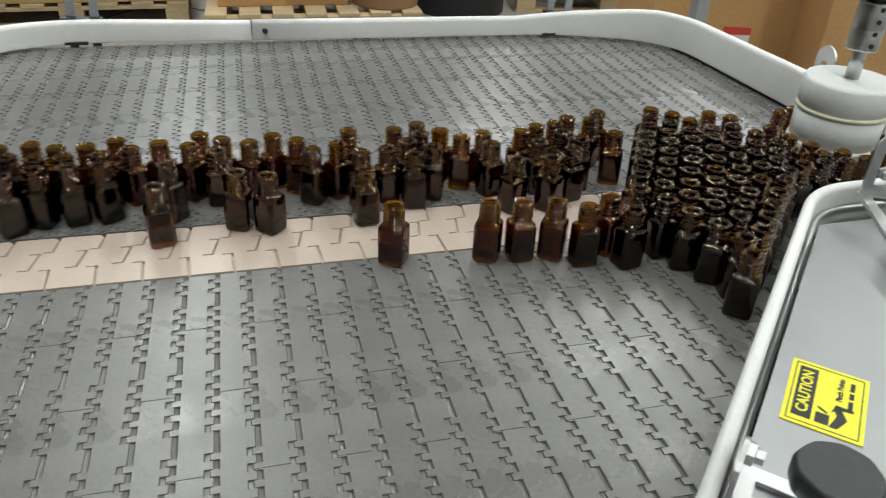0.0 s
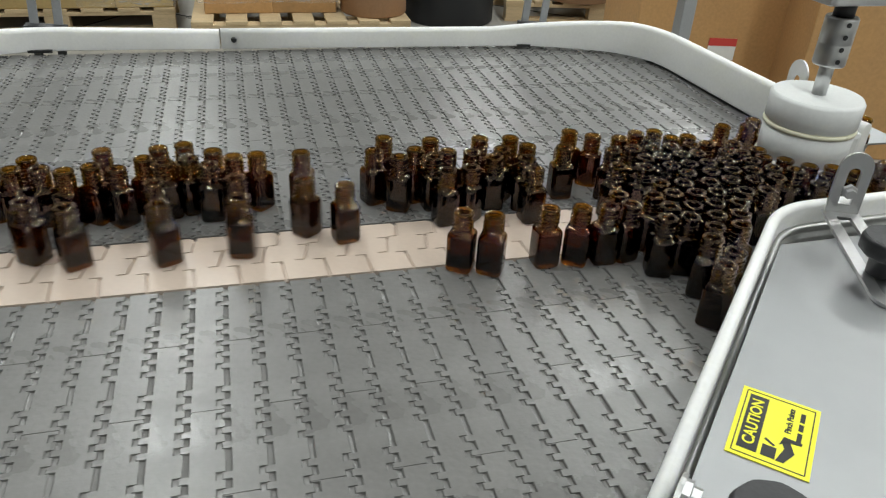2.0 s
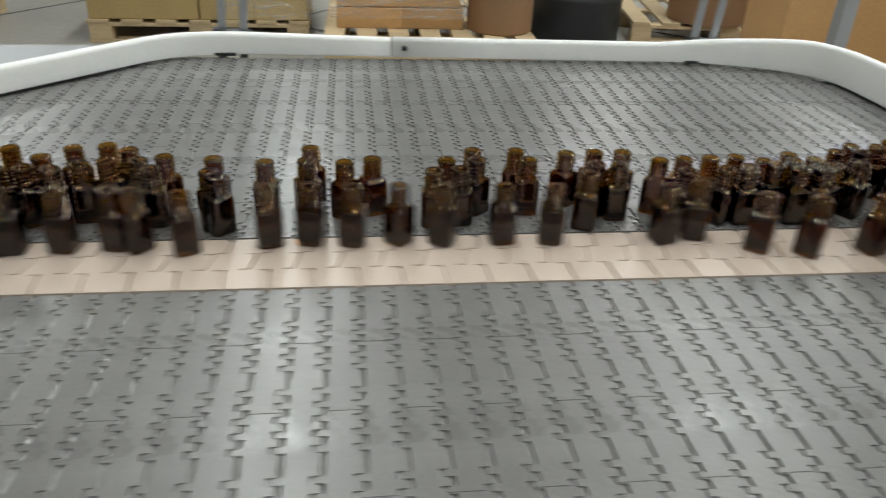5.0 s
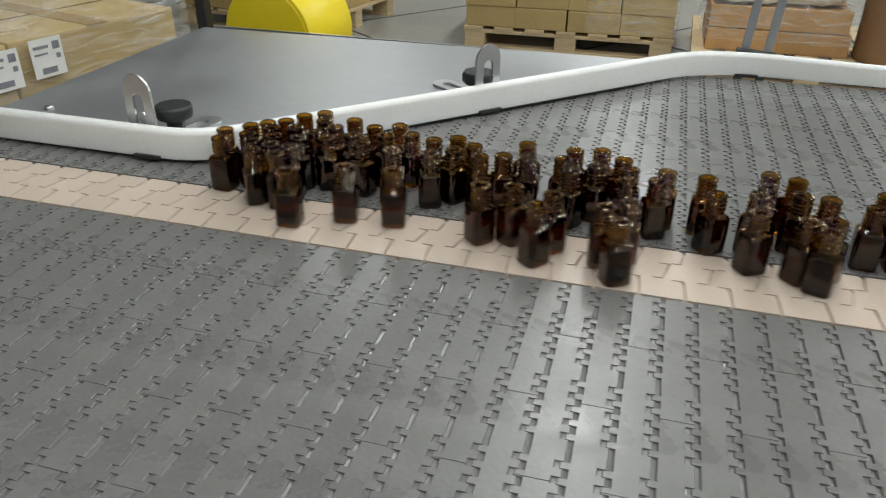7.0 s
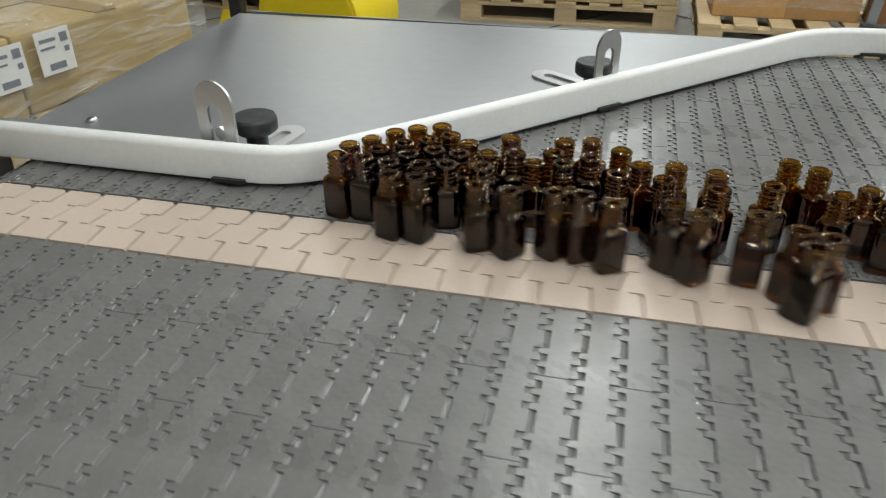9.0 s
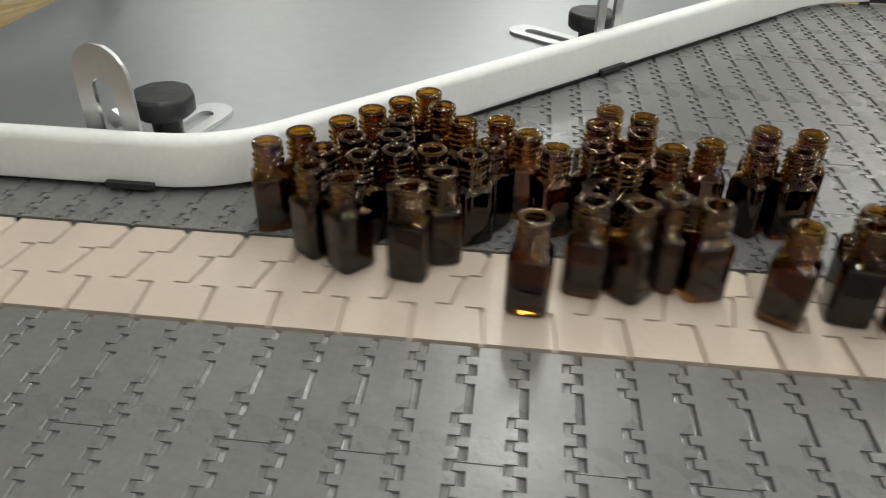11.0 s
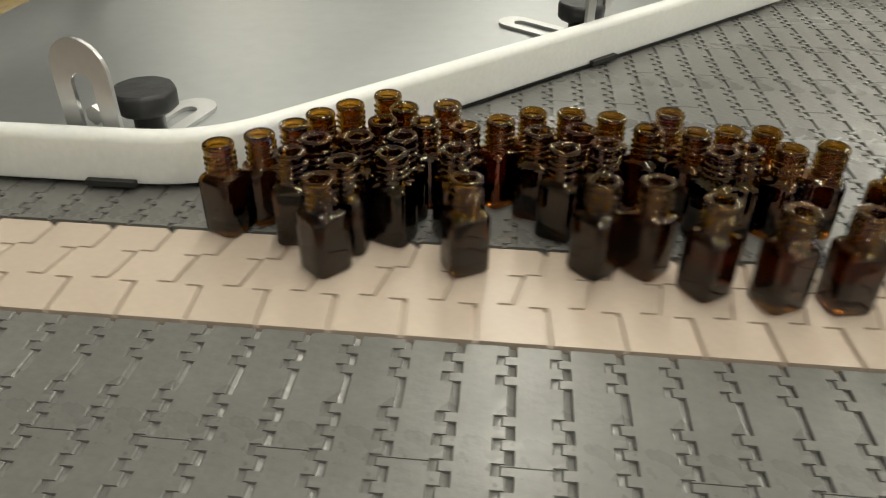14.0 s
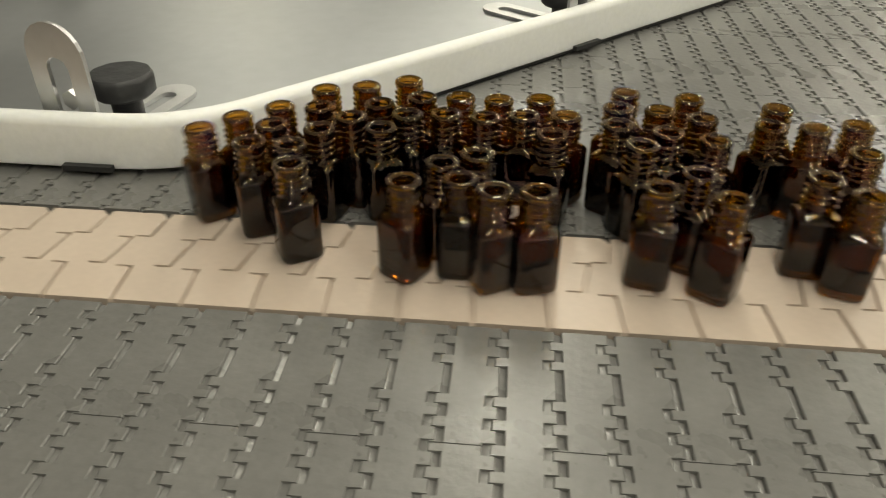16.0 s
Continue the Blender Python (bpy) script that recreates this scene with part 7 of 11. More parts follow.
    slide(93, [(0,1415,39,52), (0.73,1460,43,51), (1.5,1502,61,50), (1.7,1513,62,50), (2.23,1532,44,49), (2.53,1546,34,49), (2.87,1566,29,48), (3.13,1586,30,48), (3.2,1594,31,48), (3.27,1606,32,47), (4.07,1779,41,44), (4.5,1860,56,42), (4.67,1879,58,41), (4.9,1896,55,41), (5,1900,62,41), (5.23,1900,81,40), (5.33,1895,92,40), (5.43,1884,100,40), (5.6,1861,109,39), (5.8,1839,113,39), (6.97,1727,108,36), (7.5,1680,106,35), (7.83,1657,108,35), (8.03,1649,111,35), (8.3,1629,115,34), (8.77,1617,132,34), (9.03,1600,145,33), (9.3,1579,151,33), (11.67,1357,149,28), (16,958,149,19)])
    slide(94, [(0,1428,67,7), (0.63,1463,69,6), (1.13,1483,76,6), (1.7,1491,86,6), (1.9,1494,99,6), (2.5,1481,113,5), (2.83,1467,115,5), (3.23,1451,112,5), (13.47,503,110,-12), (13.73,475,114,-13), (14,438,129,-13), (14.1,428,130,-13), (14.57,386,125,-14), (15.07,339,128,-15), (15.47,305,126,-16), (15.77,284,129,-16), (16,273,128,-16)])
    slide(95, [(0,1418,90,58), (0.43,1418,93,58), (0.87,1414,101,58), (1.53,1405,105,58), (2.23,1390,105,58), (2.63,1374,100,58), (2.97,1349,85,58), (3.03,1348,83,58), (3.17,1356,83,58), (3.23,1365,83,58), (3.7,1452,81,58), (3.83,1473,81,58), (4.03,1492,90,58), (4.13,1490,93,58), (7.13,1218,102,58), (14.97,494,103,59), (15.33,460,110,59), (15.67,424,109,59), (16,381,106,59)])
    slide(96, [(0,1431,114,78), (0.37,1422,116,78), (1.1,1408,127,78), (1.67,1388,127,78), (1.9,1377,131,78), (2.27,1352,144,78), (3.03,1331,135,77), (3.23,1323,135,77), (11.97,515,135,73), (12.23,487,138,73), (12.57,444,152,73), (13.07,397,155,73), (13.6,350,152,72), (14.1,303,157,72), (14.77,249,158,72), (15.07,230,162,72), (15.33,216,159,72), (15.73,185,161,72), (16,171,163,71)])
    slide(97, [(0,1417,137,62), (0.9,1390,131,62), (1.17,1383,122,62), (1.53,1380,105,63), (2.27,1365,107,63), (3.23,1324,106,63), (11.97,516,106,70), (12.2,491,108,70), (12.53,444,119,71), (13.07,393,120,71), (13.53,348,109,72), (13.73,330,111,72), (14.07,300,118,72), (14.63,250,115,73), (14.8,239,118,73), (15,229,127,73), (15.1,221,128,73), (15.53,191,123,73), (15.77,181,122,73), (16,170,116,73)])
    slide(98, [(0,1431,-18,77), (0.97,1446,-13,77), (1.53,1445,-3,77), (2.13,1464,-9,77), (3.23,1493,-8,76), (3.6,1520,-6,76), (3.8,1543,-5,76), (3.9,1559,-4,76), (4.37,1650,1,75), (5.03,1766,7,74), (5.4,1819,10,73), (5.73,1852,11,73), (6.13,1876,13,73), (6.27,1887,13,73), (6.47,1891,13,73), (6.67,1888,13,73), (6.8,1901,14,73), (6.97,1911,14,73), (7.1,1928,16,72), (7.2,1930,16,72), (7.57,1930,47,72), (7.8,1930,58,72), (8.27,1930,103,72), (8.4,1924,111,71), (8.53,1914,117,71), (8.8,1889,125,71), (9.1,1857,132,71), (10.67,1711,135,70), (11.23,1665,142,69), (11.57,1642,142,69), (12.1,1603,169,68), (12.43,1571,178,68), (13.07,1510,180,68), (16,1240,180,65)])
    slide(99, [(0,1452,24,7), (0.8,1497,16,6), (1.27,1514,12,6), (1.6,1530,15,6), (1.9,1541,14,6), (2.33,1559,6,5), (3.2,1612,-1,4), (3.6,1669,2,3), (4.33,1801,9,1), (4.5,1825,10,1), (4.77,1853,11,0), (5.23,1886,13,0), (5.37,1889,13,0), (5.47,1902,14,0), (5.6,1926,16,-1), (5.67,1930,21,-1), (5.8,1930,35,-1), (6.13,1930,59,-1), (6.7,1929,117,-2), (6.8,1924,126,-3), (7.1,1899,145,-3), (7.57,1854,165,-4), (9.3,1693,170,-6), (10.6,1578,199,-8), (11.93,1452,199,-10), (16,1077,199,-16)])
    slide(100, [(0,1440,45,32), (1,1500,47,33), (1.37,1520,55,34), (1.8,1534,42,34), (2.23,1552,32,35), (2.57,1572,29,35), (3.17,1613,28,36), (3.27,1629,28,37), (3.83,1752,27,39), (4.17,1817,30,41), (4.3,1840,33,41), (4.53,1874,35,42), (4.8,1899,36,43), (5.07,1911,34,43), (5.4,1915,38,43), (5.7,1915,37,43), (5.83,1918,34,43), (6.17,1914,33,44), (6.57,1914,54,44), (6.73,1918,67,44), (6.87,1917,82,45), (7.13,1909,111,45), (7.27,1901,124,46), (7.77,1852,143,47), (8.47,1782,148,49), (9.3,1705,149,50), (9.83,1660,147,51), (10.3,1621,156,52), (10.7,1588,172,53), (11.2,1537,178,54), (16,1095,179,65)])
    slide(101, [(0,1455,67,68), (0.6,1488,69,68), (1,1502,71,67), (1.27,1511,76,67), (1.6,1511,85,67), (1.93,1511,83,67), (2.27,1510,97,67), (2.53,1507,101,67), (2.97,1508,113,67), (3.2,1501,120,66), (3.73,1451,128,66), (4.03,1422,128,65), (13.97,502,128,53), (14.27,471,128,52), (14.57,425,130,52), (15.07,378,129,51), (16,298,130,50)])
    slide(102, [(0,1445,92,61), (0.87,1435,87,61), (1.37,1441,83,61), (1.5,1425,81,60), (1.57,1422,82,60), (2.47,1461,85,59), (3.03,1468,84,59), (3.17,1474,85,59), (3.33,1492,90,59), (3.4,1494,94,59), (3.5,1489,100,59), (3.97,1448,105,58), (14.17,504,104,40), (14.53,471,97,39), (16,339,96,37)])
    slide(103, [(0,1459,116,43), (1.03,1432,117,43), (1.5,1418,126,42), (2.33,1395,128,42), (2.67,1380,123,42), (3,1357,110,42), (3.23,1347,109,42), (12.97,448,109,31), (13.2,428,110,31), (13.57,406,115,31), (14.67,297,114,29), (15.1,238,107,29), (15.3,211,100,28), (15.8,192,102,28), (16,190,103,28)])
    slide(104, [(0,1448,0,26), (0.53,1470,-3,26), (2.17,1527,-4,25), (2.6,1539,-5,25), (3.2,1562,-4,25), (3.6,1619,-1,25), (4.17,1717,4,24), (4.5,1781,8,23), (4.63,1802,9,23), (5,1842,11,23), (5.63,1891,13,22), (5.9,1928,16,22), (6.03,1930,18,22), (6.17,1930,32,22), (6.47,1930,53,22), (7.17,1929,123,21), (7.3,1921,135,21), (7.7,1889,157,20), (7.87,1876,162,20), (9.07,1762,170,19), (10.3,1651,177,18), (10.63,1621,181,18), (10.87,1601,189,18), (11.4,1549,202,18), (16,1125,204,14)])
    slide(105, [(0,1473,10,8), (0.47,1501,9,8), (1,1521,-5,7), (1.9,1556,-4,7), (3.17,1633,0,6), (3.3,1649,1,5), (3.63,1700,3,5), (3.9,1746,6,4), (4.23,1811,9,3), (4.33,1826,10,3), (4.57,1850,11,2), (4.9,1874,13,2), (5.03,1887,13,2), (5.17,1892,13,2), (5.43,1918,15,1), (5.57,1914,15,1), (5.7,1927,16,1), (5.83,1930,19,1), (5.97,1930,33,1), (6.07,1930,38,1), (6.43,1930,67,0), (6.67,1930,93,0), (6.97,1927,122,0), (7.33,1900,151,-1), (7.73,1863,164,-2), (8.43,1797,169,-3), (9.9,1662,172,-5), (10.33,1624,180,-5), (10.67,1596,194,-6), (10.87,1578,198,-6), (11.73,1494,202,-7), (16,1101,202,-13)])
    slide(106, [(0,1466,44,79), (0.77,1507,37,79), (1.03,1522,31,79), (1.3,1538,18,79), (1.67,1562,14,79), (1.97,1580,15,79), (2.67,1626,23,79), (3.17,1660,25,79), (3.27,1677,25,79), (4,1832,34,80), (4.23,1873,34,80), (4.4,1890,33,80), (4.53,1896,34,80), (4.77,1913,35,80), (4.9,1915,40,80), (5.2,1915,65,80), (5.57,1908,107,80), (5.67,1902,116,80), (5.77,1891,122,80), (6.47,1814,132,80), (7.6,1706,136,80), (8.1,1665,141,81), (8.5,1638,144,81), (8.93,1596,161,81), (9.17,1572,165,81), (11.43,1360,164,81), (16,939,164,82)])
    slide(107, [(0,1481,66,53), (0.17,1490,65,53), (0.43,1502,58,54), (0.73,1519,57,54), (1,1522,55,54), (1.27,1534,41,54), (1.53,1542,36,55), (1.9,1559,30,55), (2.3,1580,29,56), (3.13,1634,30,57), (3.27,1653,30,57), (4.03,1816,32,61), (4.3,1861,38,62), (4.43,1877,45,63), (4.7,1900,59,63), (5.1,1908,98,64), (5.27,1895,112,65), (5.6,1863,131,65), (5.77,1847,135,66), (6.17,1805,140,67), (7.67,1662,146,70), (7.97,1634,151,71), (8.2,1618,155,71), (8.5,1589,170,72), (8.73,1566,175,72), (16,894,175,88)])
    slide(108, [(0,1473,93,4), (0.77,1459,96,4), (1.17,1448,106,3), (1.57,1429,105,3), (2.37,1409,107,3), (2.77,1389,102,2), (2.9,1378,94,2), (3,1372,86,2), (3.07,1373,83,2), (3.2,1384,83,1), (3.5,1437,83,0), (3.77,1485,75,-1), (3.9,1496,72,-1), (4.03,1509,76,-1), (4.17,1512,78,-1), (4.37,1508,90,-1), (4.77,1487,92,-2), (7.3,1255,101,-7), (15.27,518,102,-21), (15.7,480,101,-22), (16,460,98,-22)])
    slide(109, [(0,1498,10,20), (1.37,1584,6,20), (3.17,1684,7,19), (3.3,1703,8,19), (3.57,1754,6,19), (3.83,1808,9,19), (3.97,1829,10,18), (4.23,1855,12,18), (4.6,1881,13,18), (4.73,1897,14,18), (4.87,1896,14,18), (4.93,1898,14,18), (5.1,1920,15,18), (5.2,1927,16,18), (5.3,1930,18,18), (5.57,1930,40,18), (6.1,1930,91,18), (6.33,1929,119,18), (6.43,1922,130,18), (6.8,1890,155,17), (7.13,1857,169,17), (7.87,1782,176,17), (8.67,1707,181,16), (10.17,1577,198,16), (11.37,1462,205,15), (16,1036,205,13)])
    slide(110, [(0,1511,30,18), (0.63,1552,26,18), (3.17,1718,27,20), (3.27,1733,27,20), (3.73,1831,26,21), (4.03,1879,34,21), (4.27,1895,39,21), (4.57,1909,61,22), (4.7,1912,74,22), (4.87,1910,93,22), (5,1899,105,22), (5.4,1859,117,23), (5.87,1811,122,23), (7.4,1671,126,24), (7.67,1650,125,24), (7.9,1638,126,25), (8.07,1625,124,25), (8.4,1602,144,25), (8.7,1575,151,25), (10.3,1424,151,27), (16,898,151,31)])
    slide(111, [(0,1490,41,50), (0.23,1503,40,50), (0.9,1531,16,51), (1.6,1574,-2,52), (2.13,1605,-2,53), (3.17,1657,1,54), (3.27,1668,2,54), (3.57,1717,4,55), (3.8,1759,6,56), (4.07,1813,9,57), (4.17,1829,10,57), (4.57,1865,12,58), (4.9,1885,13,58), (5.03,1888,13,58), (5.23,1910,14,59), (5.43,1912,15,59), (5.53,1919,15,59), (5.67,1916,15,59), (5.77,1920,15,59), (5.9,1912,15,59), (6.03,1911,14,59), (6.2,1918,15,60), (6.33,1929,16,60), (6.43,1930,17,60), (6.57,1930,31,60), (6.93,1930,58,61), (7.37,1930,101,62), (7.47,1925,110,62), (7.77,1895,127,63), (8.23,1850,141,64), (8.53,1824,145,64), (9.83,1706,149,66), (10.17,1681,154,67), (10.63,1639,161,68), (10.93,1609,172,69), (11.37,1567,183,69), (16,1141,186,78)])
    slide(112, [(0,1504,77,18), (0.17,1511,77,18), (0.33,1512,78,18), (0.67,1511,82,18), (0.93,1509,92,19), (1.3,1492,102,19), (1.5,1480,105,19), (2.6,1451,111,20), (3.03,1436,118,21), (3.23,1428,118,21), (12.97,527,119,45), (13.23,499,119,46), (13.57,454,120,47), (14.1,405,123,48), (15.37,292,116,51), (15.67,262,118,52), (16,226,126,53)])
    slide(113, [(0,1499,103,5), (1.1,1474,105,5), (1.53,1455,105,4), (2.37,1433,109,4), (2.9,1415,105,3), (3.13,1411,105,3), (3.27,1403,106,3), (12.97,506,106,-14), (13.23,477,108,-14), (13.57,430,117,-15), (14.03,384,120,-16), (14.63,329,119,-17), (15.37,268,120,-18), (16,203,123,-20)])
    slide(114, [(0,1524,9,29), (1.4,1610,3,29), (3.17,1708,4,29), (3.3,1727,5,29), (3.83,1832,10,30), (3.93,1847,11,30), (4.2,1870,12,30), (4.5,1886,13,30), (4.6,1890,13,30), (4.73,1889,13,30), (5.07,1928,16,30), (5.13,1930,19,30), (5.57,1930,57,30), (6.1,1928,111,30), (6.2,1921,120,30), (6.47,1896,138,30), (6.9,1858,155,30), (7.47,1799,162,30), (8.63,1690,168,31), (8.97,1662,170,31), (9.33,1627,176,31), (9.73,1591,193,31), (9.93,1574,198,31), (16,1012,199,32)])
    slide(115, [(0,1551,11,46), (3.13,1754,10,50), (3.23,1766,10,50), (3.57,1835,10,52), (3.67,1849,11,52), (4.13,1881,13,53), (4.53,1899,14,53), (4.73,1922,15,54), (4.97,1930,18,54), (5.57,1930,73,55), (5.87,1929,108,56), (6.2,1911,139,56), (6.5,1882,159,57), (6.77,1856,170,58), (7.4,1792,182,59), (8.63,1678,189,61), (9.4,1617,202,63), (9.93,1564,220,64), (16,1004,221,75)])
    slide(116, [(0,1536,31,77), (0.57,1571,29,76), (3.17,1742,29,72), (3.27,1758,29,72), (3.6,1828,31,70), (3.83,1866,41,69), (3.97,1878,53,69), (4.2,1886,73,68), (4.37,1891,82,68), (4.5,1888,92,68), (4.6,1880,96,67), (5.1,1831,92,66), (5.2,1824,90,66), (5.3,1821,88,66), (5.4,1825,84,66), (5.57,1843,77,65), (5.77,1861,78,65), (5.9,1869,81,65), (6.1,1869,82,65), (6.27,1875,88,64), (6.33,1871,91,64), (6.43,1860,91,64), (6.57,1852,86,64), (6.8,1863,76,63), (7.03,1873,82,63), (7.2,1877,88,63), (7.5,1858,96,62), (8.03,1797,91,61), (8.13,1789,89,61), (8.23,1786,86,61), (8.33,1795,81,60), (8.57,1841,76,59), (8.93,1877,75,58), (9,1881,76,58), (9.2,1881,79,58), (9.43,1891,80,58), (9.63,1893,93,58), (9.8,1879,100,57), (10.2,1839,98,56), (11.23,1746,99,54), (11.73,1702,95,53), (12.1,1675,97,52), (12.47,1653,87,52), (12.53,1655,82,52), (12.63,1670,74,51), (12.9,1727,70,50), (13.5,1856,70,47), (13.6,1871,73,47), (13.73,1879,78,46), (13.93,1884,87,46), (14.1,1874,89,46), (14.2,1871,87,46), (14.33,1874,81,46), (14.47,1885,79,45), (14.6,1891,83,45), (14.73,1888,91,45), (14.9,1876,96,45), (16,1774,95,42)])
    slide(117, [(0,1514,54,54), (0.17,1522,53,54), (0.53,1530,45,54), (0.8,1541,37,54), (1.1,1559,30,54), (3.13,1690,31,55), (3.2,1697,31,55), (3.27,1709,31,55), (3.6,1781,32,55), (3.8,1821,34,55), (4.03,1859,40,56), (4.17,1874,51,56), (4.23,1878,55,56), (4.67,1890,78,56), (4.8,1888,84,56), (4.93,1881,91,56), (5.27,1849,95,56), (5.5,1832,102,56), (5.73,1807,102,56), (6.9,1700,103,57), (7.17,1679,103,57), (7.53,1656,102,57), (7.63,1653,99,57), (7.77,1650,89,57), (7.87,1658,85,57), (8.07,1691,74,57), (8.23,1727,69,57), (8.73,1834,68,58), (8.83,1849,66,58), (8.97,1864,60,58), (9.1,1874,57,58), (9.5,1897,56,58), (9.63,1900,54,58), (10.13,1907,92,59), (10.3,1900,102,59), (10.57,1875,109,59), (11.03,1825,111,59), (12.43,1699,104,60), (13,1656,115,60), (13.47,1630,112,60), (13.77,1625,120,60), (14.03,1613,136,60), (14.27,1596,147,60), (14.53,1571,151,60), (16,1437,150,61)])
    slide(118, [(0,1598,11,55), (3.13,1800,11,51), (3.23,1812,11,51), (3.43,1848,11,51), (3.63,1868,12,50), (4.07,1891,13,50), (4.3,1898,14,50), (4.5,1911,14,50), (4.7,1910,14,49), (4.93,1920,15,49), (5.1,1912,15,49), (5.4,1928,16,49), (5.5,1930,18,49), (5.77,1930,46,48), (6.13,1930,77,48), (6.6,1928,129,47), (6.83,1908,146,46), (7.17,1871,154,46), (7.87,1801,160,45), (8.93,1700,166,43), (9.93,1615,177,41), (10.53,1559,184,40), (11.4,1476,187,39), (16,1052,187,32)])
    slide(119, [(0,1574,20,5), (3.13,1776,20,8), (3.23,1789,20,8), (3.43,1828,22,9), (3.63,1859,33,9), (3.77,1878,33,9), (3.87,1888,34,10), (4,1895,35,10), (4.17,1908,34,10), (4.3,1913,35,10), (4.57,1914,40,10), (5.03,1914,72,10), (5.37,1908,107,11), (5.5,1896,116,11), (5.87,1855,124,12), (6.47,1792,125,13), (7.53,1690,126,14), (8.1,1643,136,15), (8.37,1627,139,15), (8.93,1575,151,16), (11.17,1367,147,19), (16,922,147,25)])
    slide(120, [(0,1614,34,73), (3.13,1816,34,78), (3.2,1823,34,78), (3.43,1858,35,79), (3.6,1876,38,79), (3.77,1888,50,80), (3.97,1898,57,80), (4.2,1900,58,80), (4.3,1903,61,80), (4.6,1909,85,81), (4.7,1908,95,81), (4.8,1901,104,81), (4.97,1883,115,82), (5.33,1844,124,83), (5.93,1782,126,84), (7.33,1652,130,87), (7.8,1622,149,88), (8,1600,157,88), (8.3,1568,161,89), (9.33,1469,162,91), (16,853,162,106)])
    slide(121, [(0,1625,11,39), (3.13,1824,10,39), (3.2,1831,10,39), (3.4,1865,12,39), (3.57,1882,13,40), (4.67,1928,16,40), (4.8,1930,19,40), (5.17,1930,52,40), (5.8,1928,122,40), (6,1911,138,40), (6.5,1859,159,40), (6.97,1815,164,40), (8.27,1695,167,40), (8.73,1657,171,40), (9.07,1629,177,40), (9.4,1595,192,41), (9.67,1570,199,41), (16,986,200,42)])
    slide(122, [(0,1650,18,62), (2.27,1796,18,58), (2.8,1827,20,57), (3.13,1842,26,57), (3.2,1848,28,57), (3.37,1872,33,56), (3.5,1887,34,56), (3.67,1900,33,55), (3.87,1909,35,55), (4,1913,39,55), (4.17,1916,49,55), (4.4,1923,59,54), (4.63,1930,80,54), (4.93,1927,109,53), (5.3,1893,137,52), (5.77,1849,159,51), (6.2,1806,164,49), (7.63,1669,170,46), (8.13,1627,177,45), (8.5,1597,192,44), (8.7,1580,196,43), (16,906,197,26)])
    slide(123, [(0,1676,13,86), (2.2,1816,13,83), (2.77,1847,11,82), (3.17,1862,12,82), (3.57,1899,14,81), (4.43,1929,16,80), (4.57,1930,18,80), (4.7,1930,31,80), (4.83,1930,39,80), (5.47,1930,107,78), (5.6,1927,121,78), (6.1,1883,159,76), (6.47,1844,174,75), (6.9,1801,177,74), (7.97,1701,179,72), (8.77,1631,191,70), (9.4,1572,199,69), (16,962,201,55)])
    slide(124, [(0,1703,15,9), (1.47,1797,15,9), (2.27,1842,17,8), (2.8,1862,34,8), (3.13,1870,34,8), (3.27,1881,36,8), (3.4,1894,43,8), (3.53,1901,53,8), (3.67,1901,58,8), (3.93,1902,79,8), (4.13,1900,86,8), (4.23,1897,94,8), (4.37,1883,101,8), (4.6,1857,102,8), (6.5,1680,102,7), (6.7,1669,105,7), (7.17,1632,110,7), (7.83,1620,129,7), (8.1,1605,142,6), (8.4,1579,151,6), (10.33,1396,149,6), (16,874,149,3)])
    slide(125, [(0,1729,14,20), (1.07,1797,14,21), (2.17,1861,12,22), (2.4,1868,12,23), (2.77,1871,12,23), (3.13,1884,13,23), (3.57,1915,15,23), (3.87,1919,15,24), (4.07,1930,16,24), (4.27,1930,17,24), (4.43,1930,31,24), (4.63,1930,40,24), (4.9,1930,64,25), (5.3,1930,110,25), (5.4,1926,121,26), (5.8,1889,146,27), (6.27,1840,159,27), (6.87,1776,168,29), (7.97,1675,172,31), (8.3,1650,178,31), (8.8,1606,181,32), (9.17,1571,189,32), (16,939,190,44)])
    slide(126, [(0,1756,15,21), (0.9,1813,15,20), (1.67,1856,17,20), (2.27,1878,35,19), (3.1,1892,34,19), (3.4,1912,35,19), (3.57,1913,37,19), (3.97,1917,60,18), (4.47,1912,97,18), (4.57,1905,103,18), (4.7,1890,108,17), (5.3,1827,111,17), (6.63,1700,109,15), (7.17,1655,108,14), (7.53,1633,99,14), (7.83,1632,104,14), (7.97,1632,101,14), (8.17,1633,91,14), (8.4,1634,89,14), (8.5,1638,85,13), (8.57,1648,83,13), (9.4,1825,73,11), (9.5,1843,72,11), (9.6,1856,69,10), (9.93,1873,68,10), (10.07,1882,74,10), (10.17,1885,83,10), (10.33,1877,91,10), (10.63,1853,91,9), (10.73,1849,89,9), (10.83,1852,86,9), (11.07,1871,82,9), (11.17,1875,83,9), (11.33,1876,82,9), (11.47,1881,86,9), (11.6,1877,90,9), (11.73,1868,92,8), (13.67,1688,94,6), (14.27,1652,96,5), (14.43,1639,91,5), (14.53,1636,87,5), (14.6,1639,84,5), (14.7,1657,79,5), (15.07,1734,72,4), (15.63,1856,70,2), (15.7,1865,71,2), (15.83,1875,80,2), (16,1877,86,2)])
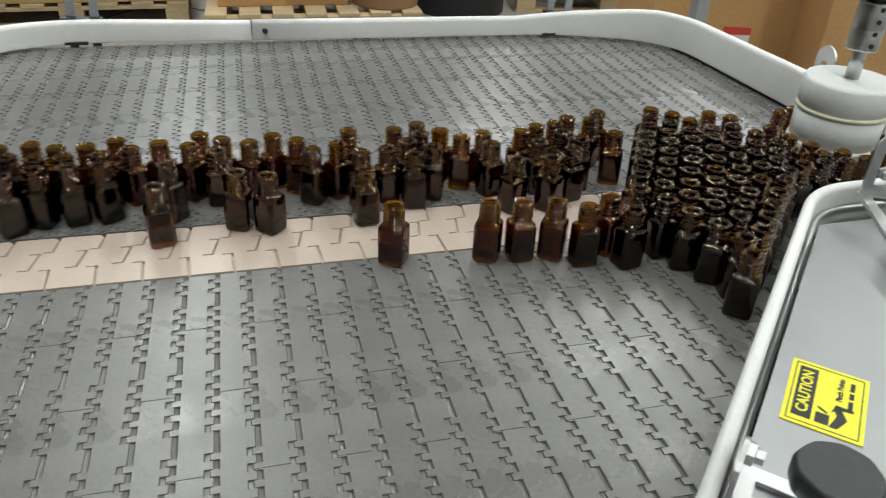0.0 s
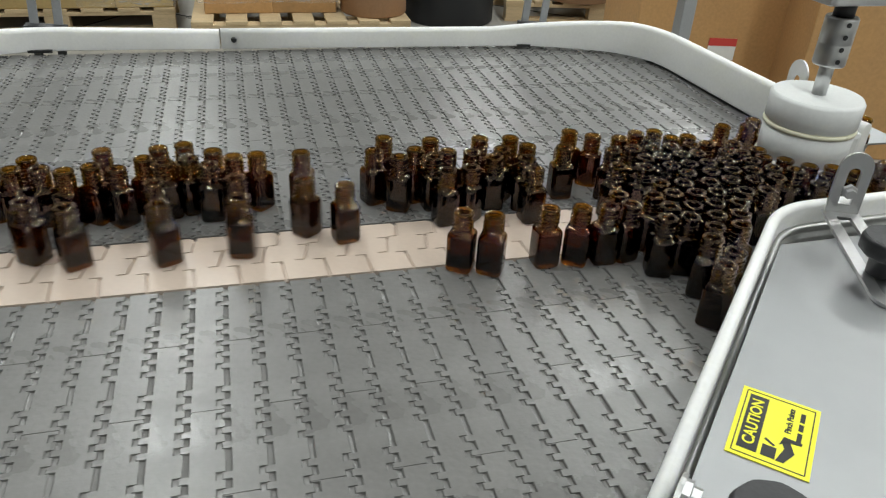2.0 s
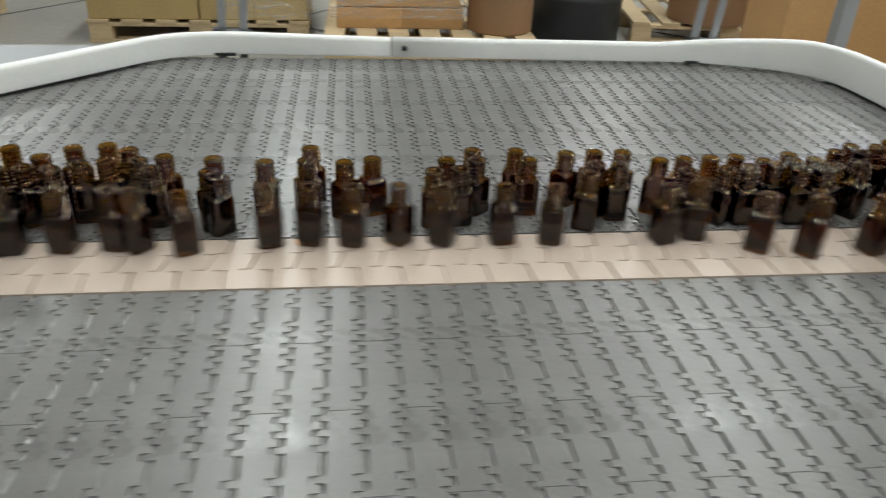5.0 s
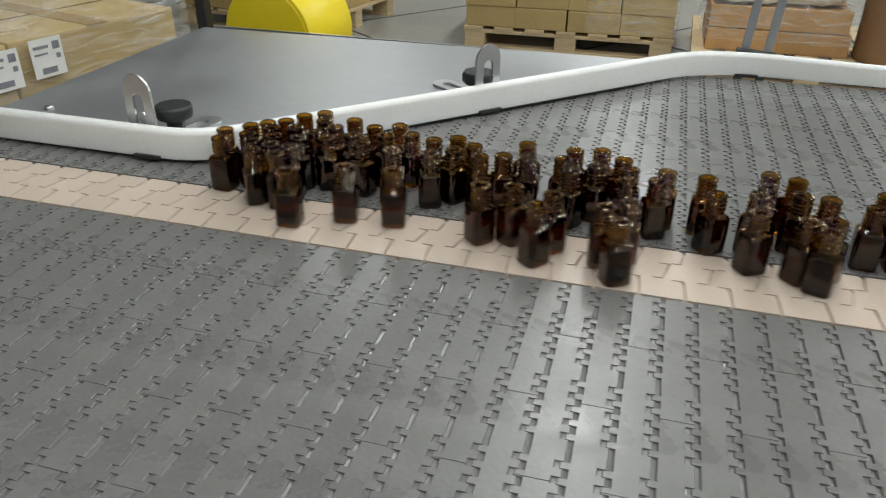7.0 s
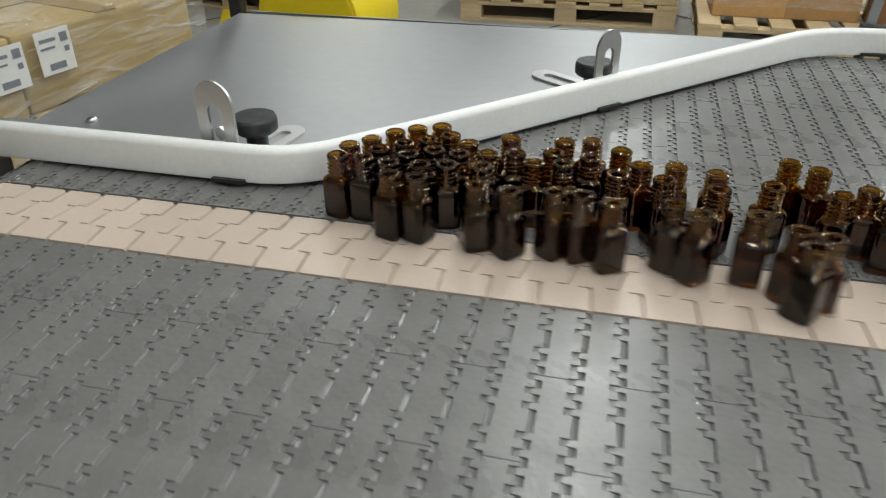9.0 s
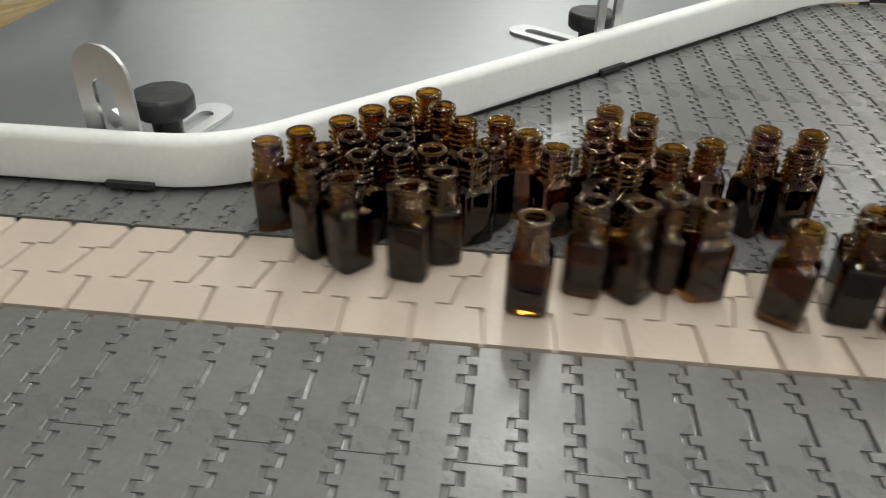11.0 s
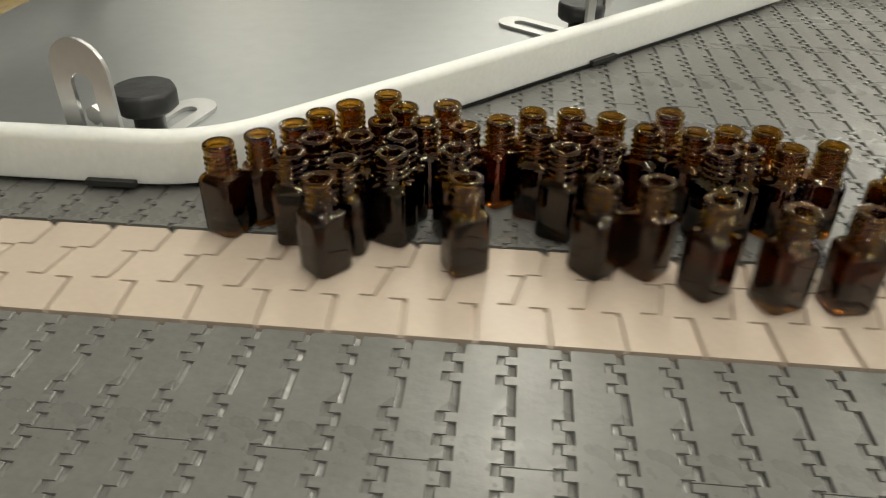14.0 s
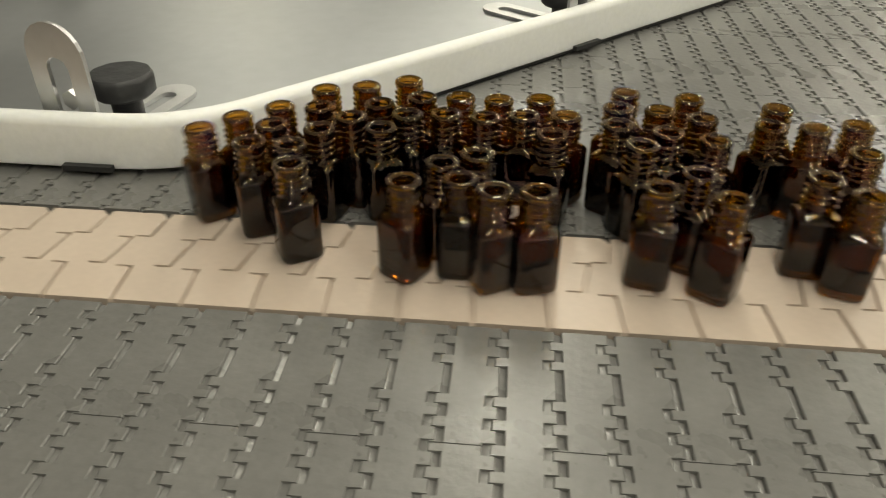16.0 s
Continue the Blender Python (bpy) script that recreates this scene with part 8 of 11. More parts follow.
    slide(127, [(0,1783,14,0), (0.53,1816,14,0), (1.67,1879,13,1), (1.9,1886,13,1), (2.77,1894,14,1), (3.33,1915,15,1), (3.53,1929,16,1), (3.8,1930,16,1), (3.9,1930,19,1), (4.03,1930,32,1), (4.33,1930,40,2), (4.6,1930,57,2), (4.93,1930,87,2), (5.17,1926,114,2), (5.53,1893,140,3), (5.87,1859,147,3), (6.93,1752,152,4), (7.9,1664,155,5), (8.33,1630,162,5), (8.97,1568,175,6), (16,918,177,11)])
    slide(128, [(0,1810,15,21), (0.97,1863,18,21), (1.57,1885,33,21), (2,1899,36,21), (2.63,1909,38,20), (2.97,1910,44,20), (3.37,1909,59,20), (3.6,1911,75,20), (3.9,1922,88,20), (4,1920,96,20), (4.3,1903,118,20), (5.37,1800,123,19), (6.57,1687,124,19), (7,1649,132,19), (7.23,1635,134,19), (7.93,1573,151,18), (16,828,151,15)])
    slide(129, [(0,1836,14,47), (0.97,1886,13,46), (1.83,1907,14,46), (2.7,1914,15,46), (3.1,1929,15,46), (3.27,1930,16,46), (3.37,1930,20,46), (3.57,1930,36,46), (3.8,1930,38,46), (3.93,1930,43,45), (4.47,1930,84,45), (4.67,1926,106,45), (4.8,1919,118,44), (5.07,1895,131,44), (5.37,1863,140,44), (5.63,1838,144,43), (6.17,1782,148,43), (7.4,1663,150,41), (7.83,1630,171,41), (8.07,1609,176,40), (9,1517,179,39), (16,870,179,31)])
    slide(130, [(0,1863,15,72), (0.5,1885,17,72), (0.77,1891,31,72), (0.97,1900,37,73), (1.33,1901,37,73), (1.57,1907,41,73), (2.07,1912,57,73), (2.47,1914,61,73), (2.97,1907,67,73), (3.4,1906,83,73), (3.57,1901,94,73), (3.73,1885,102,73), (3.93,1864,105,74), (6.13,1660,105,76), (6.37,1648,113,76), (6.63,1627,118,76), (7.07,1605,142,77), (7.37,1578,151,77), (16,780,152,86)])
    slide(131, [(0,1890,14,71), (0.47,1907,14,71), (0.93,1908,14,71), (1.8,1929,15,71), (2.4,1930,19,71), (3,1930,36,70), (3.3,1930,41,70), (3.6,1930,60,70), (3.87,1930,67,70), (4.2,1928,94,70), (4.43,1914,115,69), (4.57,1901,125,69), (4.77,1881,132,69), (5.07,1853,134,69), (5.9,1766,141,68), (6.6,1701,142,67), (7.03,1665,147,67), (7.4,1639,156,67), (7.7,1613,162,66), (8.03,1577,171,66), (8.4,1538,175,66), (10.33,1357,176,64), (16,834,176,58)])
    slide(132, [(0,1916,15,21), (0.53,1930,16,21), (0.97,1930,21,21), (1.43,1930,38,21), (2.47,1930,44,21), (3.4,1930,70,21), (3.7,1930,93,20), (3.83,1924,105,20), (4.07,1899,116,20), (4.63,1841,123,20), (6.63,1656,123,18), (6.97,1629,122,18), (7.37,1601,144,18), (7.67,1574,151,18), (16,804,152,13)])
    slide(133, [(0,86,86,86), (0.13,91,78,86), (0.2,96,74,86), (0.53,164,70,87), (6.7,1497,70,106), (6.8,1513,67,106), (7.03,1531,45,107), (7.2,1558,31,107), (8.37,1810,29,111), (8.53,1843,34,111), (8.63,1857,36,111), (8.9,1872,42,112), (9.07,1883,37,112), (9.33,1898,36,112), (9.6,1902,34,112), (9.83,1914,33,112), (10.23,1915,36,112), (10.47,1915,49,112), (10.67,1919,56,113), (10.83,1917,64,113), (11.1,1930,82,113), (11.33,1930,101,113), (11.43,1927,106,113), (11.73,1907,118,114), (12,1885,134,114), (12.13,1874,139,114), (12.93,1796,145,115), (14.43,1662,149,117), (15.23,1599,167,118), (15.57,1567,173,119), (16,1529,174,119)])
    slide(134, [(0,117,91,81), (0.17,146,91,81), (0.23,153,91,81), (0.4,156,91,81), (0.6,149,94,81), (0.7,150,93,81), (0.8,156,88,81), (0.9,171,83,81), (1.53,306,75,81), (2.17,442,73,81), (7.03,1494,73,81), (7.1,1506,72,81), (7.17,1513,69,81), (7.3,1520,57,81), (7.4,1529,46,81), (7.5,1544,36,81), (7.6,1563,30,81), (8.37,1729,29,81), (8.87,1836,34,81), (8.97,1853,35,81), (9.03,1860,35,81), (9.33,1881,35,81), (9.6,1884,34,81), (9.9,1900,38,81), (10.07,1902,49,81), (10.3,1911,60,81), (10.5,1911,74,81), (10.73,1914,85,81), (10.87,1910,96,81), (11.07,1893,106,81), (11.43,1857,112,81), (12.73,1732,115,80), (13.57,1656,120,80), (13.87,1641,119,80), (14.03,1628,119,80), (14.47,1613,135,80), (14.77,1593,148,80), (15,1573,151,80), (16,1482,151,80)])
    slide(135, [(0,127,114,79), (0.3,103,113,79), (0.47,103,107,79), (0.63,122,100,80), (0.77,130,96,80), (0.97,151,89,80), (1.07,165,85,80), (1.2,188,84,81), (1.37,221,81,81), (2.3,422,75,84), (7.27,1495,74,101), (7.33,1507,73,101), (7.4,1513,70,101), (7.53,1519,60,101), (7.63,1527,49,101), (7.73,1539,39,102), (7.83,1558,31,102), (8.97,1802,29,106), (9.13,1836,33,106), (9.23,1852,35,106), (9.4,1864,38,107), (9.63,1878,55,107), (9.87,1889,56,107), (10.1,1901,69,107), (10.4,1903,87,108), (10.5,1900,95,108), (10.67,1886,102,108), (10.97,1855,107,108), (12.4,1726,104,110), (13.03,1675,104,111), (13.3,1658,97,111), (13.5,1648,100,112), (13.7,1634,94,112), (13.87,1633,95,112), (14.03,1634,90,112), (14.17,1637,83,112), (14.27,1650,76,112), (15.17,1844,71,115), (15.27,1862,71,115), (15.43,1875,70,116), (15.83,1896,80,116), (16,1901,93,116)])
    slide(136, [(0,148,131,59), (0.33,121,130,59), (0.57,114,124,59), (0.87,102,111,59), (0.93,102,109,59), (1.03,107,103,59), (1.13,117,94,59), (1.2,128,89,59), (1.37,161,81,59), (2.5,406,76,59), (7.53,1494,74,60), (7.6,1506,74,60), (7.67,1513,71,60), (7.9,1525,50,60), (8,1538,40,60), (8.1,1555,32,60), (8.23,1584,29,60), (8.97,1742,29,60), (9.4,1833,34,61), (9.53,1855,34,61), (9.77,1876,35,61), (9.87,1883,33,61), (10,1887,32,61), (10.23,1899,36,61), (10.6,1912,35,61), (10.73,1913,35,61), (10.93,1915,44,61), (11.13,1910,53,61), (11.37,1915,66,61), (11.53,1914,73,61), (11.63,1913,80,61), (11.77,1910,95,61), (11.97,1892,111,61), (12.1,1879,115,61), (12.57,1832,116,61), (13.73,1724,117,61), (14.3,1677,125,61), (14.53,1664,125,61), (14.73,1649,127,61), (15.07,1639,141,61), (15.2,1632,146,61), (15.43,1612,150,61), (16,1562,151,61)])
    slide(137, [(0,161,157,0), (0.23,144,154,0), (0.87,119,129,-1), (1.07,114,124,-1), (1.33,99,109,-1), (1.5,99,98,-2), (1.6,109,92,-2), (1.83,153,81,-3), (2.1,209,80,-4), (7.87,1455,77,-26), (8.03,1484,76,-27), (8.17,1495,77,-27), (8.27,1508,78,-27), (8.53,1525,50,-28), (8.63,1538,40,-28), (8.73,1555,32,-29), (8.87,1584,29,-29), (9.9,1807,29,-33), (10.07,1840,33,-34), (10.17,1855,35,-34), (10.33,1865,39,-34), (10.47,1874,51,-34), (10.57,1881,55,-35), (10.97,1881,60,-35), (11.43,1903,81,-35), (11.53,1905,91,-35), (11.6,1903,95,-36), (11.73,1891,99,-36), (12.1,1854,102,-36), (13.7,1709,102,-39), (14,1692,101,-39), (14.6,1649,103,-40), (14.77,1637,97,-40), (14.87,1633,93,-41), (15,1639,84,-41), (15.1,1655,78,-41), (15.33,1704,72,-42), (15.87,1819,71,-44), (16,1842,67,-44)])
    slide(138, [(0,195,191,24), (0.27,176,187,24), (1.1,130,140,24), (1.7,101,110,24), (1.83,97,102,24), (1.93,98,94,24), (2,101,90,24), (2.07,110,87,24), (2.4,169,80,23), (2.57,194,73,23), (2.7,220,67,23), (8.5,1474,67,19), (8.57,1486,66,19), (8.77,1518,53,19), (8.93,1541,38,19), (9.07,1567,29,19), (10.27,1826,29,18), (10.5,1864,35,18), (10.7,1885,33,18), (10.93,1904,33,18), (11.1,1914,34,18), (11.47,1918,48,18), (11.67,1928,55,18), (11.93,1930,55,18), (12.5,1930,73,18), (12.8,1930,96,18), (13.03,1921,119,18), (13.17,1913,127,18), (13.3,1902,130,18), (13.93,1839,136,18), (14.8,1759,137,17), (15.87,1666,144,17), (16,1657,144,17)])
    slide(139, [(0,224,182,67), (0.6,176,183,68), (0.7,170,180,68), (1.17,143,154,69), (1.77,120,130,70), (2.17,100,110,70), (2.33,98,99,70), (2.43,104,91,71), (2.67,150,83,71), (2.87,187,81,72), (3.03,221,77,73), (8.7,1446,77,97), (8.93,1486,79,98), (9.1,1509,86,98), (9.27,1508,93,99), (9.47,1491,99,99), (16,888,101,111)])
    slide(140, [(0,250,171,81), (0.6,197,171,81), (0.9,181,169,81), (1.2,159,169,81), (2.1,123,133,81), (2.43,103,113,82), (2.53,100,104,82), (2.63,108,94,82), (2.83,146,79,82), (3.13,210,75,82), (8.87,1450,75,86), (9.03,1481,74,86), (9.2,1509,65,87), (9.43,1538,40,87), (9.57,1562,30,87), (10.8,1828,28,88), (10.9,1844,29,88), (11.2,1879,33,88), (11.43,1887,35,88), (11.63,1899,37,88), (11.77,1901,41,88), (11.97,1910,55,88), (12.4,1918,83,88), (12.53,1925,95,88), (12.67,1923,106,88), (13.07,1895,127,88), (13.37,1867,136,88), (14.7,1743,138,89), (15.73,1654,141,89), (16,1634,144,89)])
    slide(141, [(0,282,179,37), (0.83,207,179,39), (1.3,172,182,40), (2.43,133,143,41), (2.77,118,128,42), (3.03,101,111,42), (3.2,99,96,43), (3.3,108,88,43), (3.5,146,73,44), (3.63,175,70,45), (9.63,1472,70,77), (9.87,1510,71,78), (10.1,1533,44,79), (10.27,1563,30,79), (11.47,1821,29,86), (11.67,1852,27,87), (11.77,1864,32,87), (11.87,1873,35,87), (11.97,1881,34,87), (12.13,1885,33,88), (12.33,1895,37,88), (12.57,1907,52,88), (12.83,1913,57,88), (13.3,1926,86,89), (13.53,1924,107,90), (13.63,1917,113,90), (13.83,1897,118,91), (14.87,1798,121,93), (15.57,1734,121,95), (16,1698,124,95)])
    slide(142, [(0,273,153,73), (0.7,210,153,71), (1.23,166,146,70), (1.97,135,117,69), (2.2,122,105,69), (2.3,121,99,68), (2.4,128,91,68), (2.5,146,85,68), (2.73,187,83,66), (2.83,204,77,66), (2.93,225,74,65), (8.7,1471,74,32), (8.93,1509,75,31), (9.2,1529,46,30), (9.3,1544,36,30), (9.4,1563,30,29), (10.63,1829,29,22), (10.73,1846,32,22), (10.9,1864,39,21), (11.17,1886,51,21), (11.3,1896,53,20), (11.57,1903,55,20), (11.87,1921,68,20), (12,1928,77,19), (12.17,1930,84,19), (12.43,1924,107,18), (12.77,1898,128,17), (12.9,1887,133,17), (14.53,1735,134,13), (15.33,1665,137,11), (15.57,1646,147,11), (15.77,1628,150,10), (16,1611,161,10)])
    slide(143, [(0,302,159,43), (1.37,178,157,42), (1.53,169,151,42), (2.2,141,129,42), (2.33,132,125,41), (2.53,114,122,41), (2.67,105,115,41), (2.87,98,102,41), (3,104,91,41), (3.47,198,74,40), (9.27,1452,74,29), (9.43,1482,74,29), (9.67,1511,76,29), (9.77,1516,66,29), (9.9,1528,48,29), (10,1541,38,29), (10.1,1560,31,28), (11.33,1826,29,26), (11.47,1847,28,26), (11.6,1862,34,26), (11.73,1873,48,26), (11.83,1881,53,26), (12.1,1893,54,25), (12.37,1904,62,25), (12.8,1916,79,25), (12.93,1916,91,25), (13.03,1912,99,25), (13.2,1895,111,25), (13.43,1871,116,25), (15.13,1717,118,23), (16,1651,120,23)])
    slide(144, [(0,328,152,66), (1.5,194,152,68), (1.97,171,149,68), (2.37,156,134,69), (2.7,144,126,69), (2.93,131,119,69), (3.33,104,113,69), (3.43,102,110,69), (3.53,106,107,70), (3.63,115,100,70), (3.73,129,92,70), (4.07,174,84,71), (4.23,208,79,71), (4.77,314,78,73), (4.97,353,73,73), (5.13,392,74,74), (5.63,516,85,76), (6.07,617,96,77), (6.3,673,92,78), (6.37,694,94,78), (6.47,730,105,79), (6.53,740,111,79), (6.6,738,112,79), (6.97,710,114,79), (7.33,691,119,80), (8.03,633,125,80), (8.77,563,127,81), (9.37,501,131,82), (9.87,446,136,83), (10.57,363,146,84), (11.07,320,149,85), (11.63,270,143,86), (12.03,246,151,86), (12.4,215,149,86), (12.77,190,147,87), (13.2,173,151,87), (13.5,174,151,87), (13.63,169,150,87), (13.8,166,145,87), (14.03,171,133,87), (14.33,140,127,88), (14.6,106,114,88), (15.03,83,88,89), (15.23,90,74,89), (15.33,100,68,89), (15.7,179,62,90), (15.93,230,48,91), (16,241,47,91)])
    slide(145, [(0,353,164,62), (1.5,216,164,63), (1.9,185,171,64), (2.17,162,171,64), (2.7,138,149,64), (3.57,114,124,65), (3.83,102,112,65), (4.03,102,108,65), (4.23,114,99,65), (4.37,130,94,65), (4.57,161,82,65), (4.67,179,74,66), (4.9,226,62,66), (5.87,436,62,68), (6.07,486,53,69), (6.4,558,51,69), (6.6,605,49,70), (10.67,1485,49,79), (10.83,1520,44,79), (11,1553,32,79), (11.1,1574,29,80), (12.3,1834,29,82), (12.43,1858,32,82), (12.53,1871,37,82), (12.67,1883,40,83), (12.83,1893,51,83), (13.03,1906,53,83), (13.3,1914,57,83), (13.4,1914,60,83), (13.57,1916,74,83), (13.83,1930,88,83), (14.03,1929,110,84), (14.2,1924,122,84), (14.33,1918,127,84), (14.47,1909,128,84), (15.1,1846,135,85), (16,1765,135,85)])
    slide(146, [(0,377,148,48), (1.97,197,148,49), (2.37,174,150,49), (2.7,162,144,49), (3.57,134,115,49), (4.03,127,104,49), (4.13,131,101,49), (4.27,141,94,49), (4.47,168,81,49), (4.63,199,71,49), (4.73,220,68,49), (6.57,610,70,50), (10.67,1496,70,53), (10.77,1511,69,53), (10.87,1517,63,53), (11.03,1538,40,54), (11.17,1562,30,54), (12.37,1822,29,54), (12.5,1846,28,55), (12.8,1877,35,55), (13.03,1892,35,55), (13.23,1899,34,55), (13.5,1913,37,55), (13.63,1916,36,55), (13.83,1913,34,55), (13.97,1915,36,55), (14.13,1917,47,55), (14.4,1930,59,55), (14.73,1930,82,55), (15.1,1922,115,55), (15.53,1881,132,55), (16,1837,137,55)])
    slide(147, [(0,172,88,66), (0.33,183,85,66), (0.4,189,81,66), (0.47,201,78,66), (1.13,344,73,68), (2.33,604,72,70), (2.67,683,73,70), (3.07,790,76,71), (5.53,1323,76,76), (6.33,1496,72,78), (6.43,1511,70,78), (6.67,1526,49,78), (6.77,1539,39,78), (6.87,1557,31,78), (7,1586,29,79), (8,1802,29,80), (8.2,1842,34,81), (8.37,1861,34,81), (8.67,1880,35,81), (8.97,1894,35,81), (9.2,1911,34,81), (9.37,1915,35,81), (9.57,1916,39,81), (9.7,1916,48,82), (9.83,1912,55,82), (10,1914,61,82), (10.37,1926,87,82), (10.5,1924,98,82), (10.67,1910,105,82), (10.9,1898,120,82), (11.17,1873,130,83), (11.53,1838,135,83), (13.1,1691,141,84), (13.9,1627,153,85), (14.23,1597,169,85), (14.47,1574,175,85), (16,1434,176,86)])
    slide(148, [(0,195,125,67), (0.57,147,123,68), (1.03,133,109,68), (1.2,129,111,68), (1.33,122,105,69), (1.43,121,101,69), (1.5,124,98,69), (1.67,146,87,69), (1.9,191,83,70), (2.77,377,79,74), (7.87,1479,76,96), (8,1502,79,97), (8.07,1510,77,97), (8.33,1527,48,97), (8.43,1541,38,98), (8.53,1559,31,98), (9.77,1825,29,103), (9.97,1855,34,104), (10.17,1876,35,105), (10.27,1882,35,105), (10.5,1888,35,105), (10.63,1897,39,105), (10.73,1901,48,105), (10.97,1903,60,105), (11.17,1913,77,106), (11.3,1912,88,106), (11.43,1904,100,106), (11.67,1881,114,107), (12.07,1841,119,108), (13.5,1707,118,110), (14.23,1654,120,111), (14.47,1645,128,112), (14.63,1634,135,112), (14.9,1609,141,112), (15.27,1580,151,113), (16,1514,151,114)])
    slide(149, [(0,239,121,53), (0.3,213,121,53), (0.97,152,128,54), (1.3,144,126,54), (1.83,120,104,54), (1.93,121,99,54), (2.03,131,93,54), (2.17,153,87,55), (2.37,187,87,55), (2.5,204,88,55), (2.6,212,90,55), (2.8,212,95,55), (2.93,207,100,55), (3.53,174,96,56), (3.8,168,91,56), (3.9,176,86,56), (4.1,208,79,56), (4.67,319,83,57), (4.87,353,89,58), (4.93,360,92,58), (5.03,365,96,58), (5.23,371,95,58), (5.37,378,95,58), (5.73,407,101,58), (5.87,421,102,58), (6.03,445,107,59), (6.2,466,105,59), (6.4,506,113,59), (6.47,515,115,59), (6.53,518,116,59), (6.83,494,114,60), (7.37,447,106,60), (7.7,417,111,60), (8.07,389,127,61), (9.53,259,126,62), (10.17,218,121,62), (10.47,186,124,63), (10.63,171,121,63), (11.13,137,116,63), (11.27,130,107,63), (11.4,131,95,63), (11.47,136,87,63), (11.53,145,81,64), (11.77,188,74,64), (12,221,62,64), (12.07,233,61,64), (12.6,351,60,66), (13.07,443,67,66), (15.9,1056,67,72), (16,1073,67,73)])
    slide(150, [(0,189,49,45), (0.1,207,49,45), (6.1,1504,49,48), (6.2,1524,47,48), (6.37,1551,33,48), (6.47,1571,29,48), (7.53,1802,29,49), (7.63,1820,31,49), (7.77,1837,34,49), (7.9,1848,37,49), (8.27,1869,46,49), (8.43,1881,53,49), (8.63,1884,56,49), (8.83,1890,54,49), (9.07,1895,57,49), (9.23,1899,65,49), (9.43,1911,76,49), (9.6,1913,90,49), (9.7,1910,97,49), (9.87,1893,109,49), (10.2,1856,116,50), (11.5,1735,117,50), (12.1,1684,119,50), (12.53,1654,109,50), (12.77,1651,106,50), (12.9,1647,98,50), (13.1,1635,92,50), (13.3,1633,90,50), (13.43,1638,82,50), (13.6,1667,71,50), (14.47,1854,69,51), (14.53,1866,69,51), (14.6,1873,70,51), (14.83,1880,74,51), (15.1,1899,84,51), (15.2,1904,92,51), (15.3,1903,99,51), (15.47,1892,108,51), (16,1841,113,51)])
    slide(151, [(0,227,94,41), (0.23,208,94,41), (0.43,199,100,41), (0.7,176,101,41), (0.97,163,108,41), (1.3,147,103,41), (1.4,143,98,41), (1.5,147,92,41), (1.67,170,86,41), (1.83,202,82,42), (2.7,389,78,42), (7.83,1498,75,46), (7.93,1513,70,46), (8.17,1533,43,46), (8.33,1562,30,46), (9.53,1821,29,47), (9.7,1848,35,47), (9.83,1861,37,47), (9.93,1871,43,47), (10.13,1883,55,47), (10.37,1895,55,47), (10.6,1901,59,47), (10.83,1901,75,47), (10.97,1906,82,47), (11.1,1911,95,47), (11.23,1910,105,47), (11.37,1903,115,47), (11.67,1873,136,48), (12.03,1836,142,48), (13.57,1694,149,48), (14.03,1655,156,48), (14.37,1631,166,48), (14.93,1575,175,49), (16,1476,176,49)])
    slide(152, [(0,292,77,12), (0.07,302,76,12), (0.23,336,72,12), (2.3,783,71,16), (2.5,826,76,17), (2.67,863,84,17), (2.83,896,97,17), (2.97,927,112,18), (3.03,934,117,18), (3.1,930,117,18), (4.27,822,116,19), (6.03,655,109,20), (6.2,643,114,20), (6.57,605,106,21), (7,558,112,21), (7.13,539,117,21), (7.27,520,127,22), (7.37,509,131,22), (8,455,136,22), (9.57,314,138,23), (10.53,233,141,24), (10.77,218,143,24), (11.03,211,151,24), (11.33,188,150,24), (11.5,177,153,25), (11.67,170,148,25), (11.87,154,142,25), (12.07,137,146,25), (12.5,124,131,25), (12.73,110,120,25), (13,93,101,26), (13.2,97,82,26), (13.3,105,75,26), (13.73,190,72,27), (14.03,233,66,27), (14.23,275,69,27), (14.57,348,81,28), (15.07,460,69,29), (15.9,640,69,31), (16,657,69,31)])
    slide(153, [(0,331,91,86), (0.2,319,96,86), (1.03,242,99,85), (1.83,170,108,84), (2,157,111,84), (2.27,143,105,84), (2.43,140,107,84), (2.57,131,109,84), (2.73,125,107,84), (2.9,122,99,84), (3,131,93,84), (3.13,154,84,84), (3.37,202,74,83), (9.2,1463,74,71), (9.4,1500,75,71), (9.47,1509,73,71), (9.73,1532,44,70), (9.9,1560,31,70), (11.13,1825,28,68), (11.27,1846,27,68), (11.53,1875,34,67), (11.67,1884,32,67), (11.77,1886,31,67), (11.97,1899,34,67), (12.2,1908,34,67), (12.37,1913,32,67), (12.53,1913,33,67), (12.8,1919,34,67), (13.03,1930,36,67), (13.23,1930,40,67), (13.5,1930,56,66), (13.8,1930,64,66), (14.03,1930,77,66), (14.4,1927,105,66), (14.5,1921,109,66), (15.03,1872,121,65), (16,1785,122,65)])
